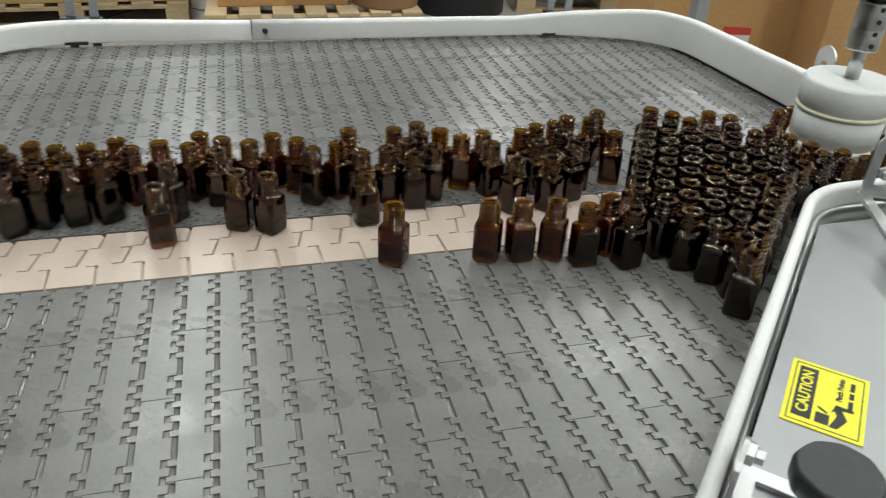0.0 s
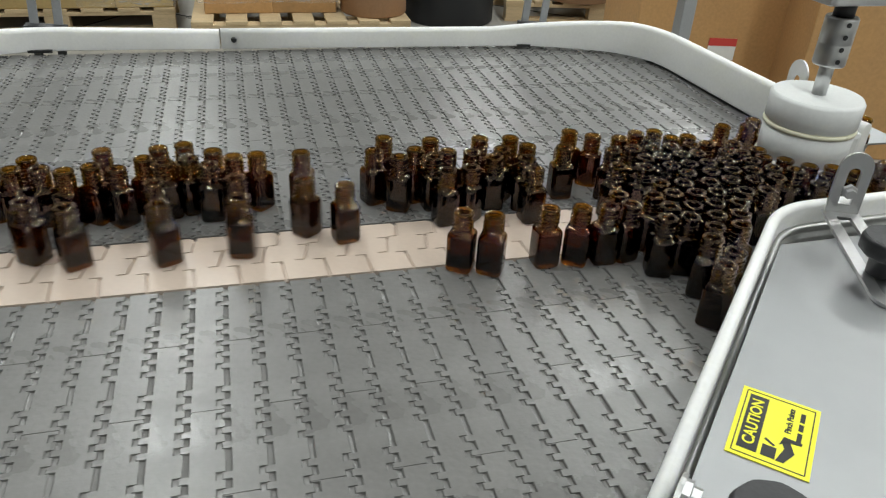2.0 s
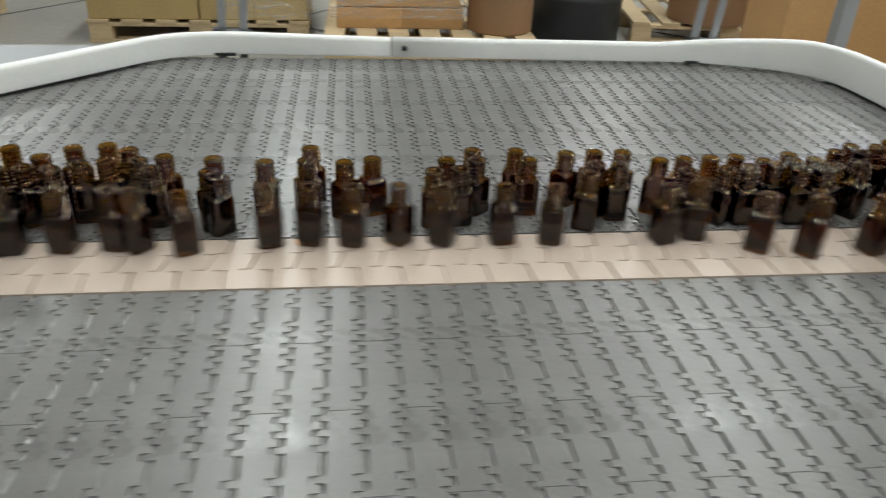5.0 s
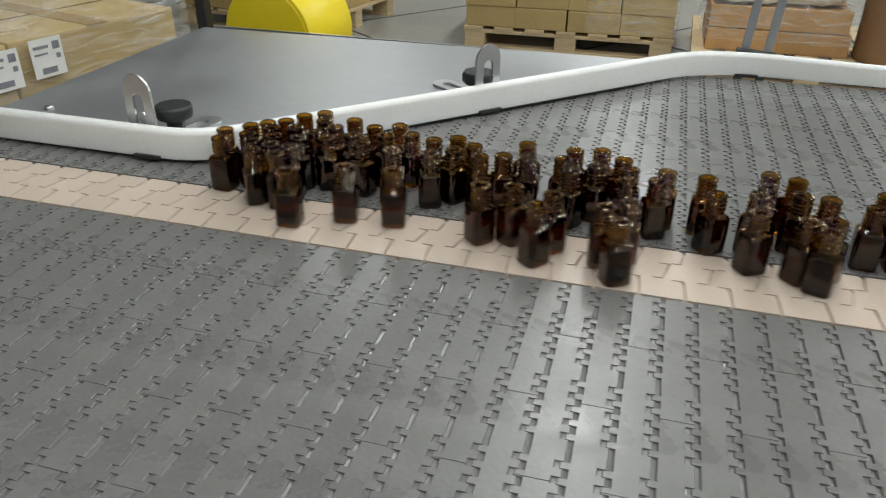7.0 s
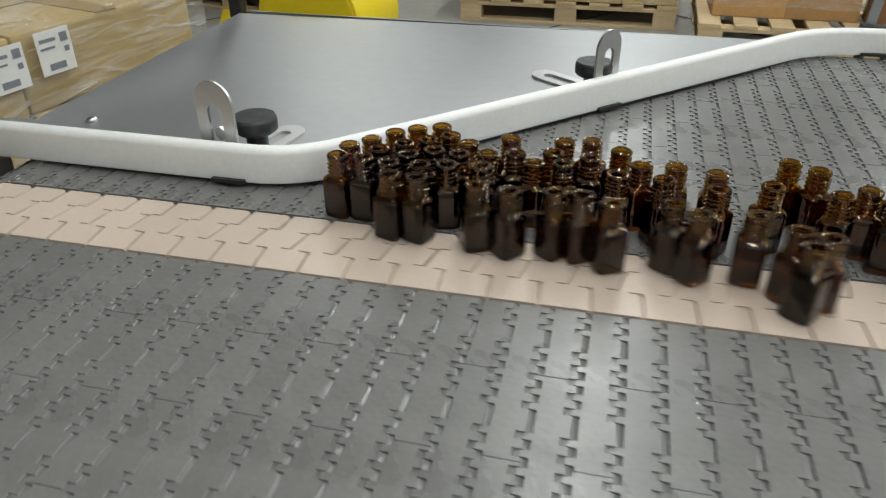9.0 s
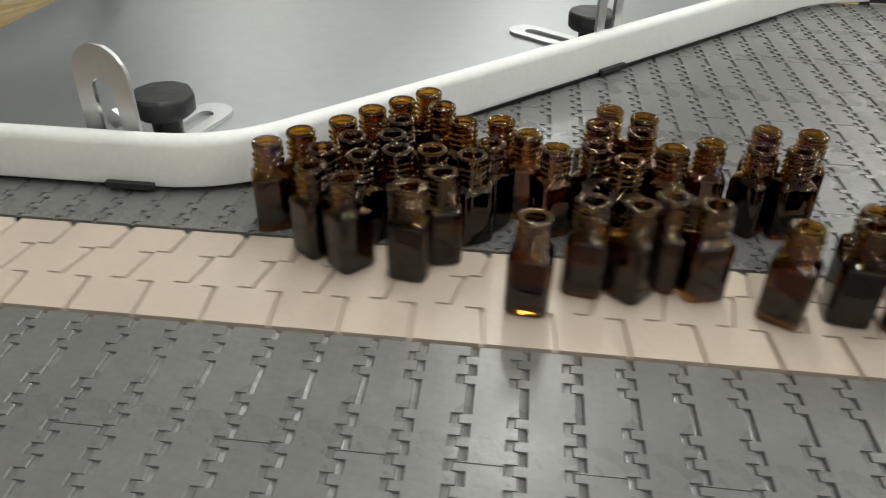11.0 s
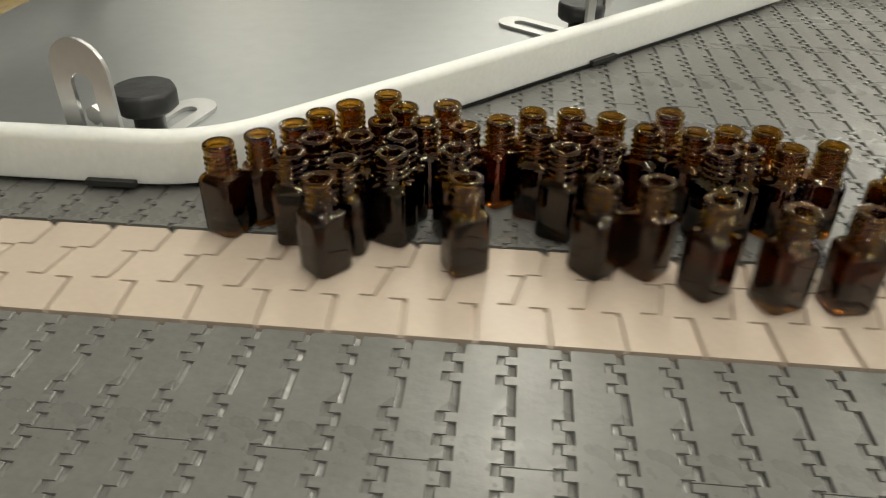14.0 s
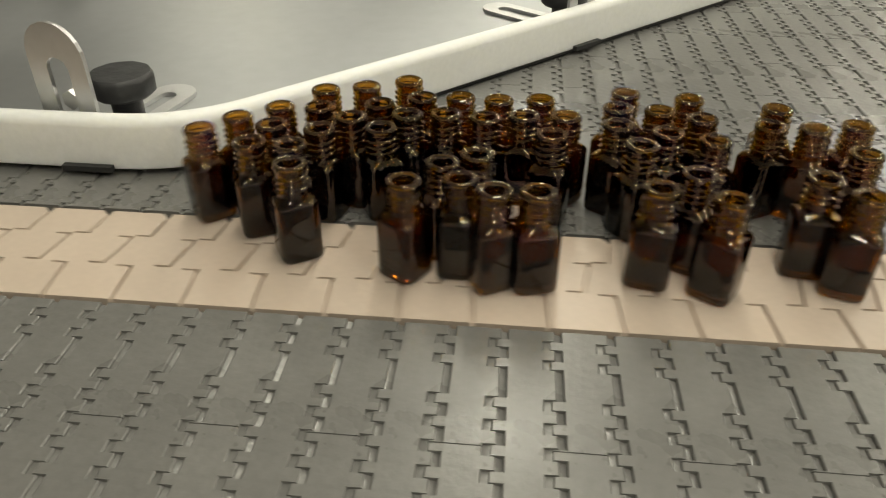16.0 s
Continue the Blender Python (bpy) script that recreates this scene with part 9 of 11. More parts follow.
    slide(154, [(0,358,104,79), (1.7,206,105,80), (2.13,172,108,81), (2.27,166,110,81), (2.43,163,111,81), (2.8,146,101,81), (2.9,146,96,81), (3,154,88,81), (3.1,171,81,81), (3.27,205,74,82), (9.17,1480,74,93), (9.33,1510,69,93), (9.57,1534,42,94), (9.73,1564,30,94), (10.9,1816,28,96), (11.07,1842,28,97), (11.23,1861,37,97), (11.47,1874,53,97), (11.7,1890,55,97), (11.83,1900,63,97), (12.1,1911,86,97), (12.2,1909,97,98), (12.27,1904,104,98), (12.47,1882,118,98), (12.8,1848,123,98), (14.7,1674,124,100), (15.1,1650,123,100), (15.33,1635,130,100), (15.53,1619,132,100), (16,1590,149,101)])
    slide(155, [(0,413,127,86), (2.57,178,126,87), (3.2,134,106,88), (3.33,126,105,88), (3.47,123,99,88), (3.57,128,92,88), (3.67,139,88,88), (3.8,160,71,88), (3.87,174,65,88), (3.97,196,62,88), (9.7,1436,61,96), (10.13,1516,51,96), (10.33,1548,34,97), (10.43,1568,29,97), (11.53,1805,29,98), (11.63,1824,29,98), (11.77,1843,29,98), (11.93,1859,31,99), (12.13,1872,48,99), (12.3,1882,54,99), (12.67,1889,60,99), (12.87,1897,74,99), (13.1,1903,85,99), (13.23,1904,95,99), (13.43,1888,99,99), (15.5,1701,99,100), (15.83,1678,101,100), (16,1672,104,101)])
    slide(156, [(0,427,163,19), (2.57,192,163,23), (2.77,177,158,23), (3.23,159,148,23), (3.6,147,132,23), (4.37,135,115,24), (4.53,134,107,24), (4.7,138,97,24), (5.13,176,77,25), (5.53,195,52,25), (5.63,209,44,25), (5.73,231,39,26), (6.27,347,37,28), (6.33,365,34,28), (6.47,408,20,29), (6.57,433,16,29), (11.57,1514,15,45), (11.77,1556,7,46), (11.9,1580,5,46), (12.73,1726,5,49), (13.33,1840,11,50), (13.4,1849,11,51), (13.5,1856,12,51), (13.8,1861,12,51), (14.9,1891,13,51), (15.4,1888,13,51), (16,1891,13,51)])
    slide(157, [(0,431,93,37), (1.37,307,96,37), (2.67,190,111,37), (3.33,149,100,37), (3.5,147,95,37), (3.57,150,90,37), (3.63,154,81,37), (3.7,164,72,37), (3.8,186,69,37), (9.67,1454,69,35), (9.87,1488,70,35), (10.07,1511,75,35), (10.2,1514,70,35), (10.33,1519,59,35), (10.47,1531,45,35), (10.57,1547,35,35), (10.73,1581,29,35), (11.83,1818,29,35), (11.97,1841,28,35), (12.07,1853,27,35), (12.23,1867,33,35), (12.6,1895,35,35), (12.83,1901,34,35), (13.03,1913,34,35), (13.3,1918,34,35), (13.47,1929,35,35), (13.73,1930,41,35), (14.1,1930,58,35), (14.6,1930,96,35), (14.77,1926,109,35), (14.93,1912,119,35), (15.3,1872,132,35), (16,1807,136,35)])
    slide(158, [(0,458,109,87), (2.47,232,109,81), (2.87,198,118,80), (3,188,118,80), (3.4,164,114,80), (3.57,158,114,79), (4.4,156,111,79), (4.63,159,108,79), (4.8,168,107,79), (5.17,195,96,78), (5.3,214,91,78), (5.4,232,82,77), (5.53,263,77,76), (5.6,284,79,76), (5.7,323,84,75), (5.87,389,87,73), (6,440,86,72), (6.23,550,93,69), (6.47,670,96,66), (6.5,681,98,66), (6.53,687,100,66), (6.57,687,101,66), (7,647,106,65), (7.47,597,112,63), (7.7,570,111,63), (8.07,521,105,61), (9.63,368,109,57), (10.53,272,118,55), (11.2,218,124,54), (11.57,195,137,53), (11.83,180,132,53), (12.03,176,126,52), (12.27,160,125,52), (12.7,136,115,51), (12.83,130,109,51), (12.97,129,99,51), (13.13,142,93,50), (13.23,154,86,50), (13.53,212,72,49), (13.77,259,71,47), (14.03,308,72,46), (14.2,345,75,45), (14.33,376,82,44), (14.43,400,90,44), (14.5,409,95,44), (14.57,407,98,43), (14.73,389,101,43), (15.07,339,104,42), (15.6,289,104,40), (15.83,265,111,40), (16,250,123,39)])
    slide(159, [(0,475,159,11), (2.93,206,159,12), (3.3,181,161,12), (3.97,152,162,12), (4.5,145,155,12), (4.93,145,147,12), (5.07,145,141,12), (5.2,149,132,12), (5.57,175,105,12), (5.7,190,95,12), (5.87,216,86,12), (5.97,235,75,12), (6.1,266,62,12), (6.2,295,56,12), (6.47,394,39,12), (6.57,424,38,12), (7.03,523,43,12), (7.37,593,55,13), (11.57,1501,55,14), (11.67,1519,53,14), (11.83,1542,37,15), (11.97,1568,29,15), (13.2,1833,29,15), (13.43,1866,33,15), (13.57,1879,34,15), (14.13,1906,33,15), (14.33,1913,36,15), (14.47,1916,35,15), (14.83,1915,37,15), (15.03,1915,49,15), (15.37,1918,61,15), (15.67,1930,79,15), (15.87,1929,94,15), (16,1925,99,15)])
    slide(160, [(0,501,167,34), (2.97,229,167,39), (3.33,203,166,40), (3.97,175,167,40), (4.57,162,171,40), (4.9,158,168,41), (5.13,150,160,41), (5.33,146,146,41), (5.57,151,127,41), (5.93,177,91,42), (6,184,85,42), (6.13,206,79,43), (6.27,231,63,43), (6.53,297,50,45), (7.37,473,57,48), (12,1476,59,67), (12.23,1521,49,68), (12.4,1547,35,69), (12.5,1567,29,69), (13.77,1839,29,74), (13.83,1849,31,74), (13.97,1860,35,75), (14.17,1876,52,75), (14.43,1888,56,75), (14.6,1892,60,76), (14.9,1907,81,76), (15,1909,92,76), (15.1,1903,102,76), (15.23,1889,110,77), (16,1817,114,78)])
    slide(161, [(0,494,131,83), (3.03,216,131,85), (3.33,197,131,85), (3.63,186,130,85), (4.07,177,130,85), (4.33,174,126,85), (4.7,180,126,85), (4.97,191,121,86), (5.2,208,117,86), (5.53,236,121,86), (5.8,263,130,86), (5.9,280,131,86), (6.03,313,132,86), (6.3,401,125,87), (6.4,445,113,87), (6.47,477,111,88), (6.5,487,112,88), (6.53,493,114,88), (6.57,493,115,88), (8.03,363,124,89), (8.77,298,123,89), (9.47,240,121,90), (10.1,200,128,90), (10.3,183,129,90), (10.53,155,124,90), (10.83,135,113,91), (11,132,100,91), (11.13,134,93,91), (11.2,139,90,91), (11.33,158,83,91), (11.47,182,74,91), (11.57,203,70,91), (12.13,325,73,92), (12.57,413,65,93), (15.9,1134,65,98), (16,1151,65,98)])
    slide(162, [(0,522,147,74), (3.07,241,147,76), (3.57,206,147,76), (4.07,189,151,77), (4.47,173,148,77), (4.83,169,148,77), (5.3,169,144,77), (5.8,178,128,77), (5.9,188,126,77), (6.03,209,126,77), (6.17,227,120,77), (6.23,231,119,77), (6.3,237,122,77), (6.37,250,124,77), (6.47,284,123,78), (6.53,296,123,78), (6.6,293,123,78), (7.13,247,119,78), (7.5,223,114,78), (7.7,215,112,78), (8.03,213,111,79), (8.33,194,111,79), (8.67,178,115,79), (8.97,171,117,79), (9.3,163,108,79), (9.43,165,104,79), (9.67,177,90,79), (9.77,185,87,79), (9.93,206,83,79), (10.1,232,89,80), (10.23,256,87,80), (10.33,280,82,80), (10.47,317,65,80), (10.53,334,60,80), (11.03,440,51,81), (15.7,1449,51,89), (15.9,1489,52,89), (16,1499,50,89)])
    slide(163, [(0,539,126,4), (2.97,266,128,2), (3.53,226,127,2), (3.93,204,125,2), (4.27,196,124,2), (4.8,199,107,2), (5.1,211,94,2), (5.23,226,83,2), (5.63,297,58,1), (5.87,327,50,1), (6.13,356,46,1), (6.23,372,43,1), (6.3,385,44,1), (6.5,428,57,0), (6.6,449,59,0), (7.07,551,54,0), (7.37,615,44,-1), (11.53,1515,44,-6), (11.83,1570,29,-6), (13,1822,29,-8), (13.13,1847,29,-8), (13.27,1863,35,-8), (13.43,1877,53,-8), (13.67,1889,57,-8), (13.8,1896,66,-8), (14.03,1900,78,-8), (14.23,1897,92,-8), (14.47,1878,100,-8), (16,1737,96,-9)])
    slide(164, [(0,512,108,58), (2.97,240,108,56), (3.37,206,108,56), (3.57,194,107,56), (4,181,106,55), (4.33,177,100,55), (4.57,179,100,55), (4.83,184,86,55), (5.17,202,72,55), (5.47,214,64,55), (5.63,217,65,55), (5.77,220,57,55), (5.83,216,55,55), (5.97,206,61,55), (6.1,196,62,55), (6.37,165,74,54), (6.4,159,78,54), (6.5,141,98,54), (6.53,137,103,54), (6.6,135,104,54), (6.87,146,100,54), (6.97,147,95,54), (7.07,150,86,54), (7.27,165,59,54), (7.37,179,52,54), (7.7,242,46,53), (7.97,279,33,53), (8.07,297,30,53), (15.03,1803,29,41), (15.27,1843,30,41), (15.4,1862,36,41), (15.6,1876,53,40), (15.8,1883,58,40), (16,1892,71,40)])
    slide(165, [(0,544,98,39), (1.77,383,98,41), (2.97,274,105,42), (3.6,227,103,43), (3.93,209,101,43), (4.2,204,102,43), (4.37,201,98,43), (4.5,202,94,43), (4.7,208,90,43), (5,226,80,43), (5.13,240,74,44), (5.33,266,70,44), (5.63,320,63,45), (6,364,57,45), (6.13,375,60,45), (6.23,377,64,45), (6.37,371,62,45), (6.47,366,55,45), (6.5,366,52,45), (6.57,375,49,46), (6.93,454,53,46), (7.33,539,64,47), (8.07,689,69,49), (11.8,1496,69,59), (11.9,1513,66,59), (12.13,1535,42,59), (12.3,1565,30,60), (13.47,1817,28,63), (13.6,1842,29,63), (13.8,1867,34,63), (13.93,1879,34,63), (14.53,1900,37,64), (14.7,1902,49,64), (14.87,1910,59,64), (15.03,1914,71,64), (15.2,1923,80,64), (15.37,1928,95,64), (15.47,1928,105,64), (15.57,1922,113,65), (16,1884,131,65)])
    slide(166, [(0,566,132,72), (2.97,294,132,66), (3.5,253,130,65), (3.8,234,129,65), (4.13,221,127,64), (4.6,213,131,64), (4.83,208,128,64), (4.97,213,126,64), (5.17,226,127,63), (5.4,234,139,63), (5.6,233,142,63), (5.73,233,134,63), (5.9,244,120,62), (6,247,113,62), (6.1,253,103,62), (6.27,277,89,61), (6.47,317,65,60), (6.57,338,60,60), (7.5,540,62,55), (7.73,591,68,54), (8.07,663,83,52), (11.8,1469,76,34), (11.97,1502,77,34), (12.07,1512,76,33), (12.23,1513,72,33), (12.37,1517,62,33), (12.5,1527,49,33), (12.63,1548,35,32), (12.8,1584,29,31), (13.93,1829,28,26), (14.03,1847,28,25), (14.13,1861,32,25), (14.33,1874,35,25), (14.67,1888,32,24), (14.87,1898,35,24), (15.1,1911,33,24), (15.33,1917,34,24), (15.5,1928,35,23), (16,1930,36,23)])
    slide(167, [(0,606,129,0), (3,331,129,5), (3.57,283,127,6), (4,251,125,7), (4.27,241,122,7), (4.8,224,111,8), (5.07,229,103,8), (5.4,238,101,8), (5.53,239,98,8), (5.7,236,87,8), (5.93,241,93,8), (6.1,232,89,9), (6.23,227,89,9), (6.37,206,80,9), (6.43,201,74,9), (6.47,202,72,9), (6.57,217,71,10), (6.87,283,67,11), (7.3,381,51,13), (7.67,462,46,14), (8.07,555,33,16), (12.4,1492,33,35), (12.5,1510,30,35), (12.63,1530,19,35), (12.73,1549,17,36), (13.93,1808,17,41), (14.07,1834,15,41), (14.17,1849,14,42), (14.23,1854,14,42), (14.4,1860,16,42), (14.6,1863,13,42), (14.9,1876,13,42), (15.4,1869,12,42), (15.53,1872,12,42), (15.7,1870,12,43), (15.87,1876,13,43), (16,1872,12,43)])
    slide(168, [(0,613,94,87), (1.97,433,96,91), (3,339,104,93), (3.67,288,105,94), (4.17,260,105,94), (4.83,241,93,95), (5.37,260,96,95), (5.53,261,98,95), (5.67,259,93,95), (5.9,264,79,95), (5.97,265,82,96), (6.1,276,95,96), (6.27,300,100,96), (6.43,327,115,97), (6.53,334,120,97), (6.93,301,113,98), (7.13,285,102,98), (7.3,276,90,99), (7.67,290,89,99), (7.83,301,97,99), (7.97,315,106,99), (8.03,317,109,100), (9.07,231,107,101), (9.5,215,109,102), (10.03,199,105,102), (10.23,190,99,102), (10.33,181,92,102), (10.47,155,93,103), (10.53,151,91,103), (10.8,176,86,104), (10.93,195,81,104), (11.03,213,79,104), (11.23,261,77,105), (11.5,339,73,107), (11.6,363,72,107), (11.73,391,71,108), (11.87,416,62,108), (11.93,431,61,109), (15.9,1288,61,126), (16,1306,61,126)])
    slide(169, [(0,665,156,31), (3.03,387,156,38), (4.27,279,151,41), (4.63,255,151,41), (5.07,238,162,42), (5.33,229,178,42), (5.63,206,183,43), (5.8,199,193,43), (5.93,189,196,43), (6.5,168,179,44), (7.1,134,144,45), (7.37,130,140,45), (7.8,107,117,46), (7.97,102,104,46), (8.1,107,89,47), (8.2,116,79,47), (8.33,136,71,48), (8.6,186,67,49), (14.47,1453,67,80), (14.8,1511,61,82), (15,1536,41,82), (15.13,1559,31,83), (15.9,1725,29,87), (16,1742,29,88)])
    slide(170, [(0,653,112,22), (3,378,112,17), (3.7,319,112,16), (4.2,282,111,15), (4.83,252,114,14), (5,247,117,14), (5.43,252,120,14), (5.57,261,120,14), (5.8,274,111,13), (5.87,275,113,13), (6.03,268,120,13), (6.17,256,120,13), (6.33,244,105,13), (6.53,210,99,12), (6.77,193,95,12), (6.87,190,93,12), (7,192,90,11), (7.27,204,76,11), (7.37,218,72,11), (7.57,262,69,10), (8.07,379,46,8), (13.17,1482,46,-14), (13.4,1522,43,-15), (13.67,1573,29,-16), (14.73,1803,28,-20), (14.9,1833,27,-21), (15,1847,28,-21), (15.1,1859,30,-21), (15.27,1878,42,-22), (15.4,1884,51,-22), (15.63,1897,58,-22), (16,1907,56,-22)])
    slide(171, [(0,224,39,64), (0.1,242,39,64), (6,1517,39,37), (6.3,1576,29,36), (7.23,1776,28,32), (7.33,1796,28,32), (7.63,1843,33,31), (7.87,1866,34,30), (8.17,1882,35,30), (8.43,1887,32,30), (8.97,1912,37,29), (9.2,1912,52,29), (9.47,1913,58,29), (9.63,1915,69,29), (9.87,1924,85,28), (10.13,1923,107,28), (10.27,1917,119,27), (10.57,1888,135,27), (10.8,1865,140,26), (12.13,1744,145,24), (13.43,1642,156,22), (14.17,1574,174,20), (16,1406,175,17)])
    slide(172, [(0,258,39,79), (0.1,276,39,79), (5.87,1522,40,106), (6.07,1553,32,106), (6.17,1573,29,107), (7.07,1765,31,111), (7.27,1806,34,112), (7.37,1823,36,112), (7.5,1841,42,112), (7.63,1855,51,113), (7.73,1863,54,113), (8.3,1888,60,113), (8.47,1898,72,114), (8.73,1913,83,114), (8.83,1913,92,114), (8.93,1907,99,115), (9.07,1895,102,115), (10.33,1777,103,117), (11.03,1717,109,119), (11.43,1682,107,119), (11.7,1660,110,120), (12.03,1635,106,120), (12.7,1612,136,121), (12.93,1598,146,121), (13.13,1582,150,122), (16,1316,149,127)])
    slide(173, [(0,328,46,10), (0.1,346,46,10), (5.37,1484,46,4), (5.8,1574,29,3), (6.77,1782,29,2), (6.87,1800,30,2), (7.13,1836,35,2), (7.53,1881,34,2), (7.87,1900,35,2), (8,1903,41,2), (8.17,1900,50,2), (8.4,1910,56,2), (8.6,1917,64,1), (8.73,1926,73,1), (8.83,1930,84,1), (9.13,1929,111,1), (9.4,1914,129,1), (9.8,1877,143,1), (9.93,1862,147,1), (10.73,1781,150,0), (11.23,1734,151,0), (12.3,1648,162,0), (12.67,1621,176,0), (12.93,1597,181,-1), (13.73,1519,183,-1), (16,1311,184,-2)])
    slide(174, [(0,403,56,35), (0.1,421,56,35), (4.93,1465,56,22), (5.07,1487,56,22), (5.23,1505,52,22), (5.3,1516,51,21), (5.47,1540,38,21), (5.57,1559,31,21), (6.47,1752,29,18), (6.73,1804,32,18), (7.07,1849,33,17), (7.2,1864,34,17), (7.3,1872,37,17), (7.47,1882,51,17), (7.7,1901,59,16), (7.9,1903,70,16), (8.07,1913,78,16), (8.2,1912,89,16), (8.43,1899,108,16), (8.67,1877,120,15), (9.6,1789,120,14), (10.67,1695,117,13), (11.33,1652,119,13), (11.6,1643,115,13), (11.8,1630,114,12), (12.33,1608,140,12), (12.67,1585,150,12), (16,1277,150,8)])
    slide(175, [(0,466,33,28), (0.1,484,33,28), (1.6,808,34,26), (1.9,874,42,25), (2.23,949,64,25), (2.83,1079,65,24), (2.97,1099,62,24), (3.17,1115,60,24), (3.27,1131,60,24), (4.9,1482,59,22), (4.97,1494,56,22), (5.1,1515,41,21), (5.27,1552,32,21), (5.37,1570,29,21), (5.77,1648,39,21), (6.27,1753,42,20), (6.57,1811,50,19), (6.7,1830,54,19), (6.97,1854,61,19), (7.27,1864,66,19), (7.47,1879,71,19), (7.63,1884,73,19), (7.73,1893,74,19), (7.8,1898,80,19), (7.9,1896,91,19), (8,1889,96,19), (8.17,1875,100,19), (8.7,1820,97,18), (9.7,1732,95,18), (10.67,1659,92,17), (10.83,1654,88,17), (10.93,1660,79,17), (11,1671,74,17), (11.7,1822,72,16), (11.83,1846,71,16), (12.1,1873,67,16), (12.47,1899,85,16), (12.6,1904,95,16), (12.73,1895,104,15), (12.9,1878,111,15), (13.43,1824,113,15), (14.5,1725,113,14), (15.3,1656,115,14), (15.57,1639,124,14), (15.77,1623,126,14), (16,1612,137,14)])
    slide(176, [(0,480,56,85), (0.07,491,56,85), (0.87,657,61,87), (1.5,779,72,88), (1.7,823,76,88), (1.93,875,87,88), (2.07,904,98,89), (2.17,928,109,89), (2.2,934,112,89), (2.27,935,115,89), (3.63,810,118,90), (4.7,718,120,91), (5.6,646,124,91), (6.57,576,131,92), (6.97,535,131,92), (7.4,482,136,93), (7.7,457,132,93), (8.07,433,117,93), (9.13,334,114,94), (10,253,106,95), (10.23,233,111,95), (10.53,208,106,95), (10.8,185,108,95), (10.9,178,106,95), (11.07,176,105,95), (11.33,164,110,96), (11.7,155,98,96), (11.8,155,93,96), (11.87,161,89,96), (11.97,179,83,96), (12.57,301,72,97), (15.9,1021,69,103), (16,1039,69,103)])
    slide(177, [(0,524,45,88), (0.1,542,45,88), (1.6,866,45,82), (1.9,936,49,81), (2.2,1013,57,79), (2.4,1054,59,78), (2.57,1082,61,78), (2.7,1100,63,78), (3,1124,72,77), (3.13,1133,73,77), (3.23,1145,73,77), (4.5,1418,73,72), (4.87,1497,69,70), (4.97,1513,68,70), (5.1,1517,63,70), (5.17,1520,58,70), (5.3,1537,41,69), (5.43,1559,31,69), (5.73,1619,29,68), (6.43,1769,29,65), (6.67,1816,32,64), (6.8,1835,33,64), (7.03,1863,43,63), (7.47,1897,62,63), (7.6,1901,74,63), (7.7,1899,86,62), (7.8,1889,96,62), (7.9,1878,101,62), (8.33,1834,104,61), (8.77,1789,100,60), (9.43,1726,100,59), (10.37,1659,92,58), (10.63,1638,93,57), (10.77,1633,93,57), (11.13,1637,85,57), (11.23,1646,77,57), (11.33,1665,73,57), (12,1809,71,54), (12.23,1857,69,53), (12.3,1865,69,53), (12.5,1881,78,53), (12.67,1894,80,52), (12.77,1899,88,52), (12.87,1899,96,52), (13.03,1888,105,52), (13.2,1871,110,52), (15,1704,112,49), (15.6,1657,113,48), (15.8,1643,118,47), (16,1628,119,47)])
    slide(178, [(0,548,60,87), (0.1,565,60,87), (0.87,728,65,87), (1.5,856,78,87), (1.77,914,82,87), (2.03,968,95,87), (2.17,1001,105,87), (2.2,1007,107,87), (2.27,1009,109,87), (2.63,985,116,87), (2.8,980,123,87), (3,979,134,87), (3.07,975,136,87), (7.17,588,132,86), (8.03,513,134,86), (9.77,358,133,86), (10.57,291,129,86), (11.07,249,138,86), (11.3,233,136,86), (11.53,224,134,86), (11.77,207,137,86), (12.03,187,147,86), (12.23,173,147,86), (12.53,163,135,86), (12.83,145,128,86), (13,135,120,86), (13.43,100,105,86), (13.53,96,98,86), (13.67,108,90,86), (13.83,136,82,86), (14.07,167,78,86), (14.17,185,75,86), (14.57,277,82,86), (14.77,319,78,86), (15.07,382,65,86), (15.9,564,65,86), (16,581,65,86)])
    slide(179, [(0,652,72,11), (0.1,670,72,11), (1.5,972,72,14), (1.73,1018,70,14), (1.93,1050,66,14), (2.17,1074,56,15), (2.27,1088,54,15), (2.37,1104,54,15), (2.7,1141,56,15), (3,1192,62,16), (3.17,1207,62,16), (3.23,1216,62,16), (4.47,1481,62,18), (4.73,1514,63,18), (5,1539,38,19), (5.1,1552,33,19), (5.17,1563,30,19), (5.43,1617,31,19), (6.3,1799,38,21), (6.57,1837,53,21), (6.9,1868,55,22), (7.17,1882,68,22), (7.4,1886,85,22), (7.5,1881,91,22), (7.63,1867,95,22), (8.03,1820,97,22), (8.17,1809,98,23), (8.4,1797,101,23), (9.43,1702,101,23), (10.13,1653,99,24), (10.37,1636,88,24), (10.43,1634,84,24), (10.53,1643,75,24), (10.63,1663,70,24), (10.97,1734,65,25), (11.5,1849,66,26), (11.6,1866,68,26), (11.7,1877,71,26), (11.83,1888,80,26), (11.93,1889,88,26), (12,1884,91,26), (12.27,1860,91,27), (12.4,1852,88,27), (12.5,1857,84,27), (12.6,1868,84,27), (12.73,1876,86,27), (13,1879,84,27), (13.2,1881,89,27), (13.53,1855,93,27), (15.03,1718,95,28), (15.47,1680,93,29), (15.8,1657,98,29), (16,1653,95,29)])
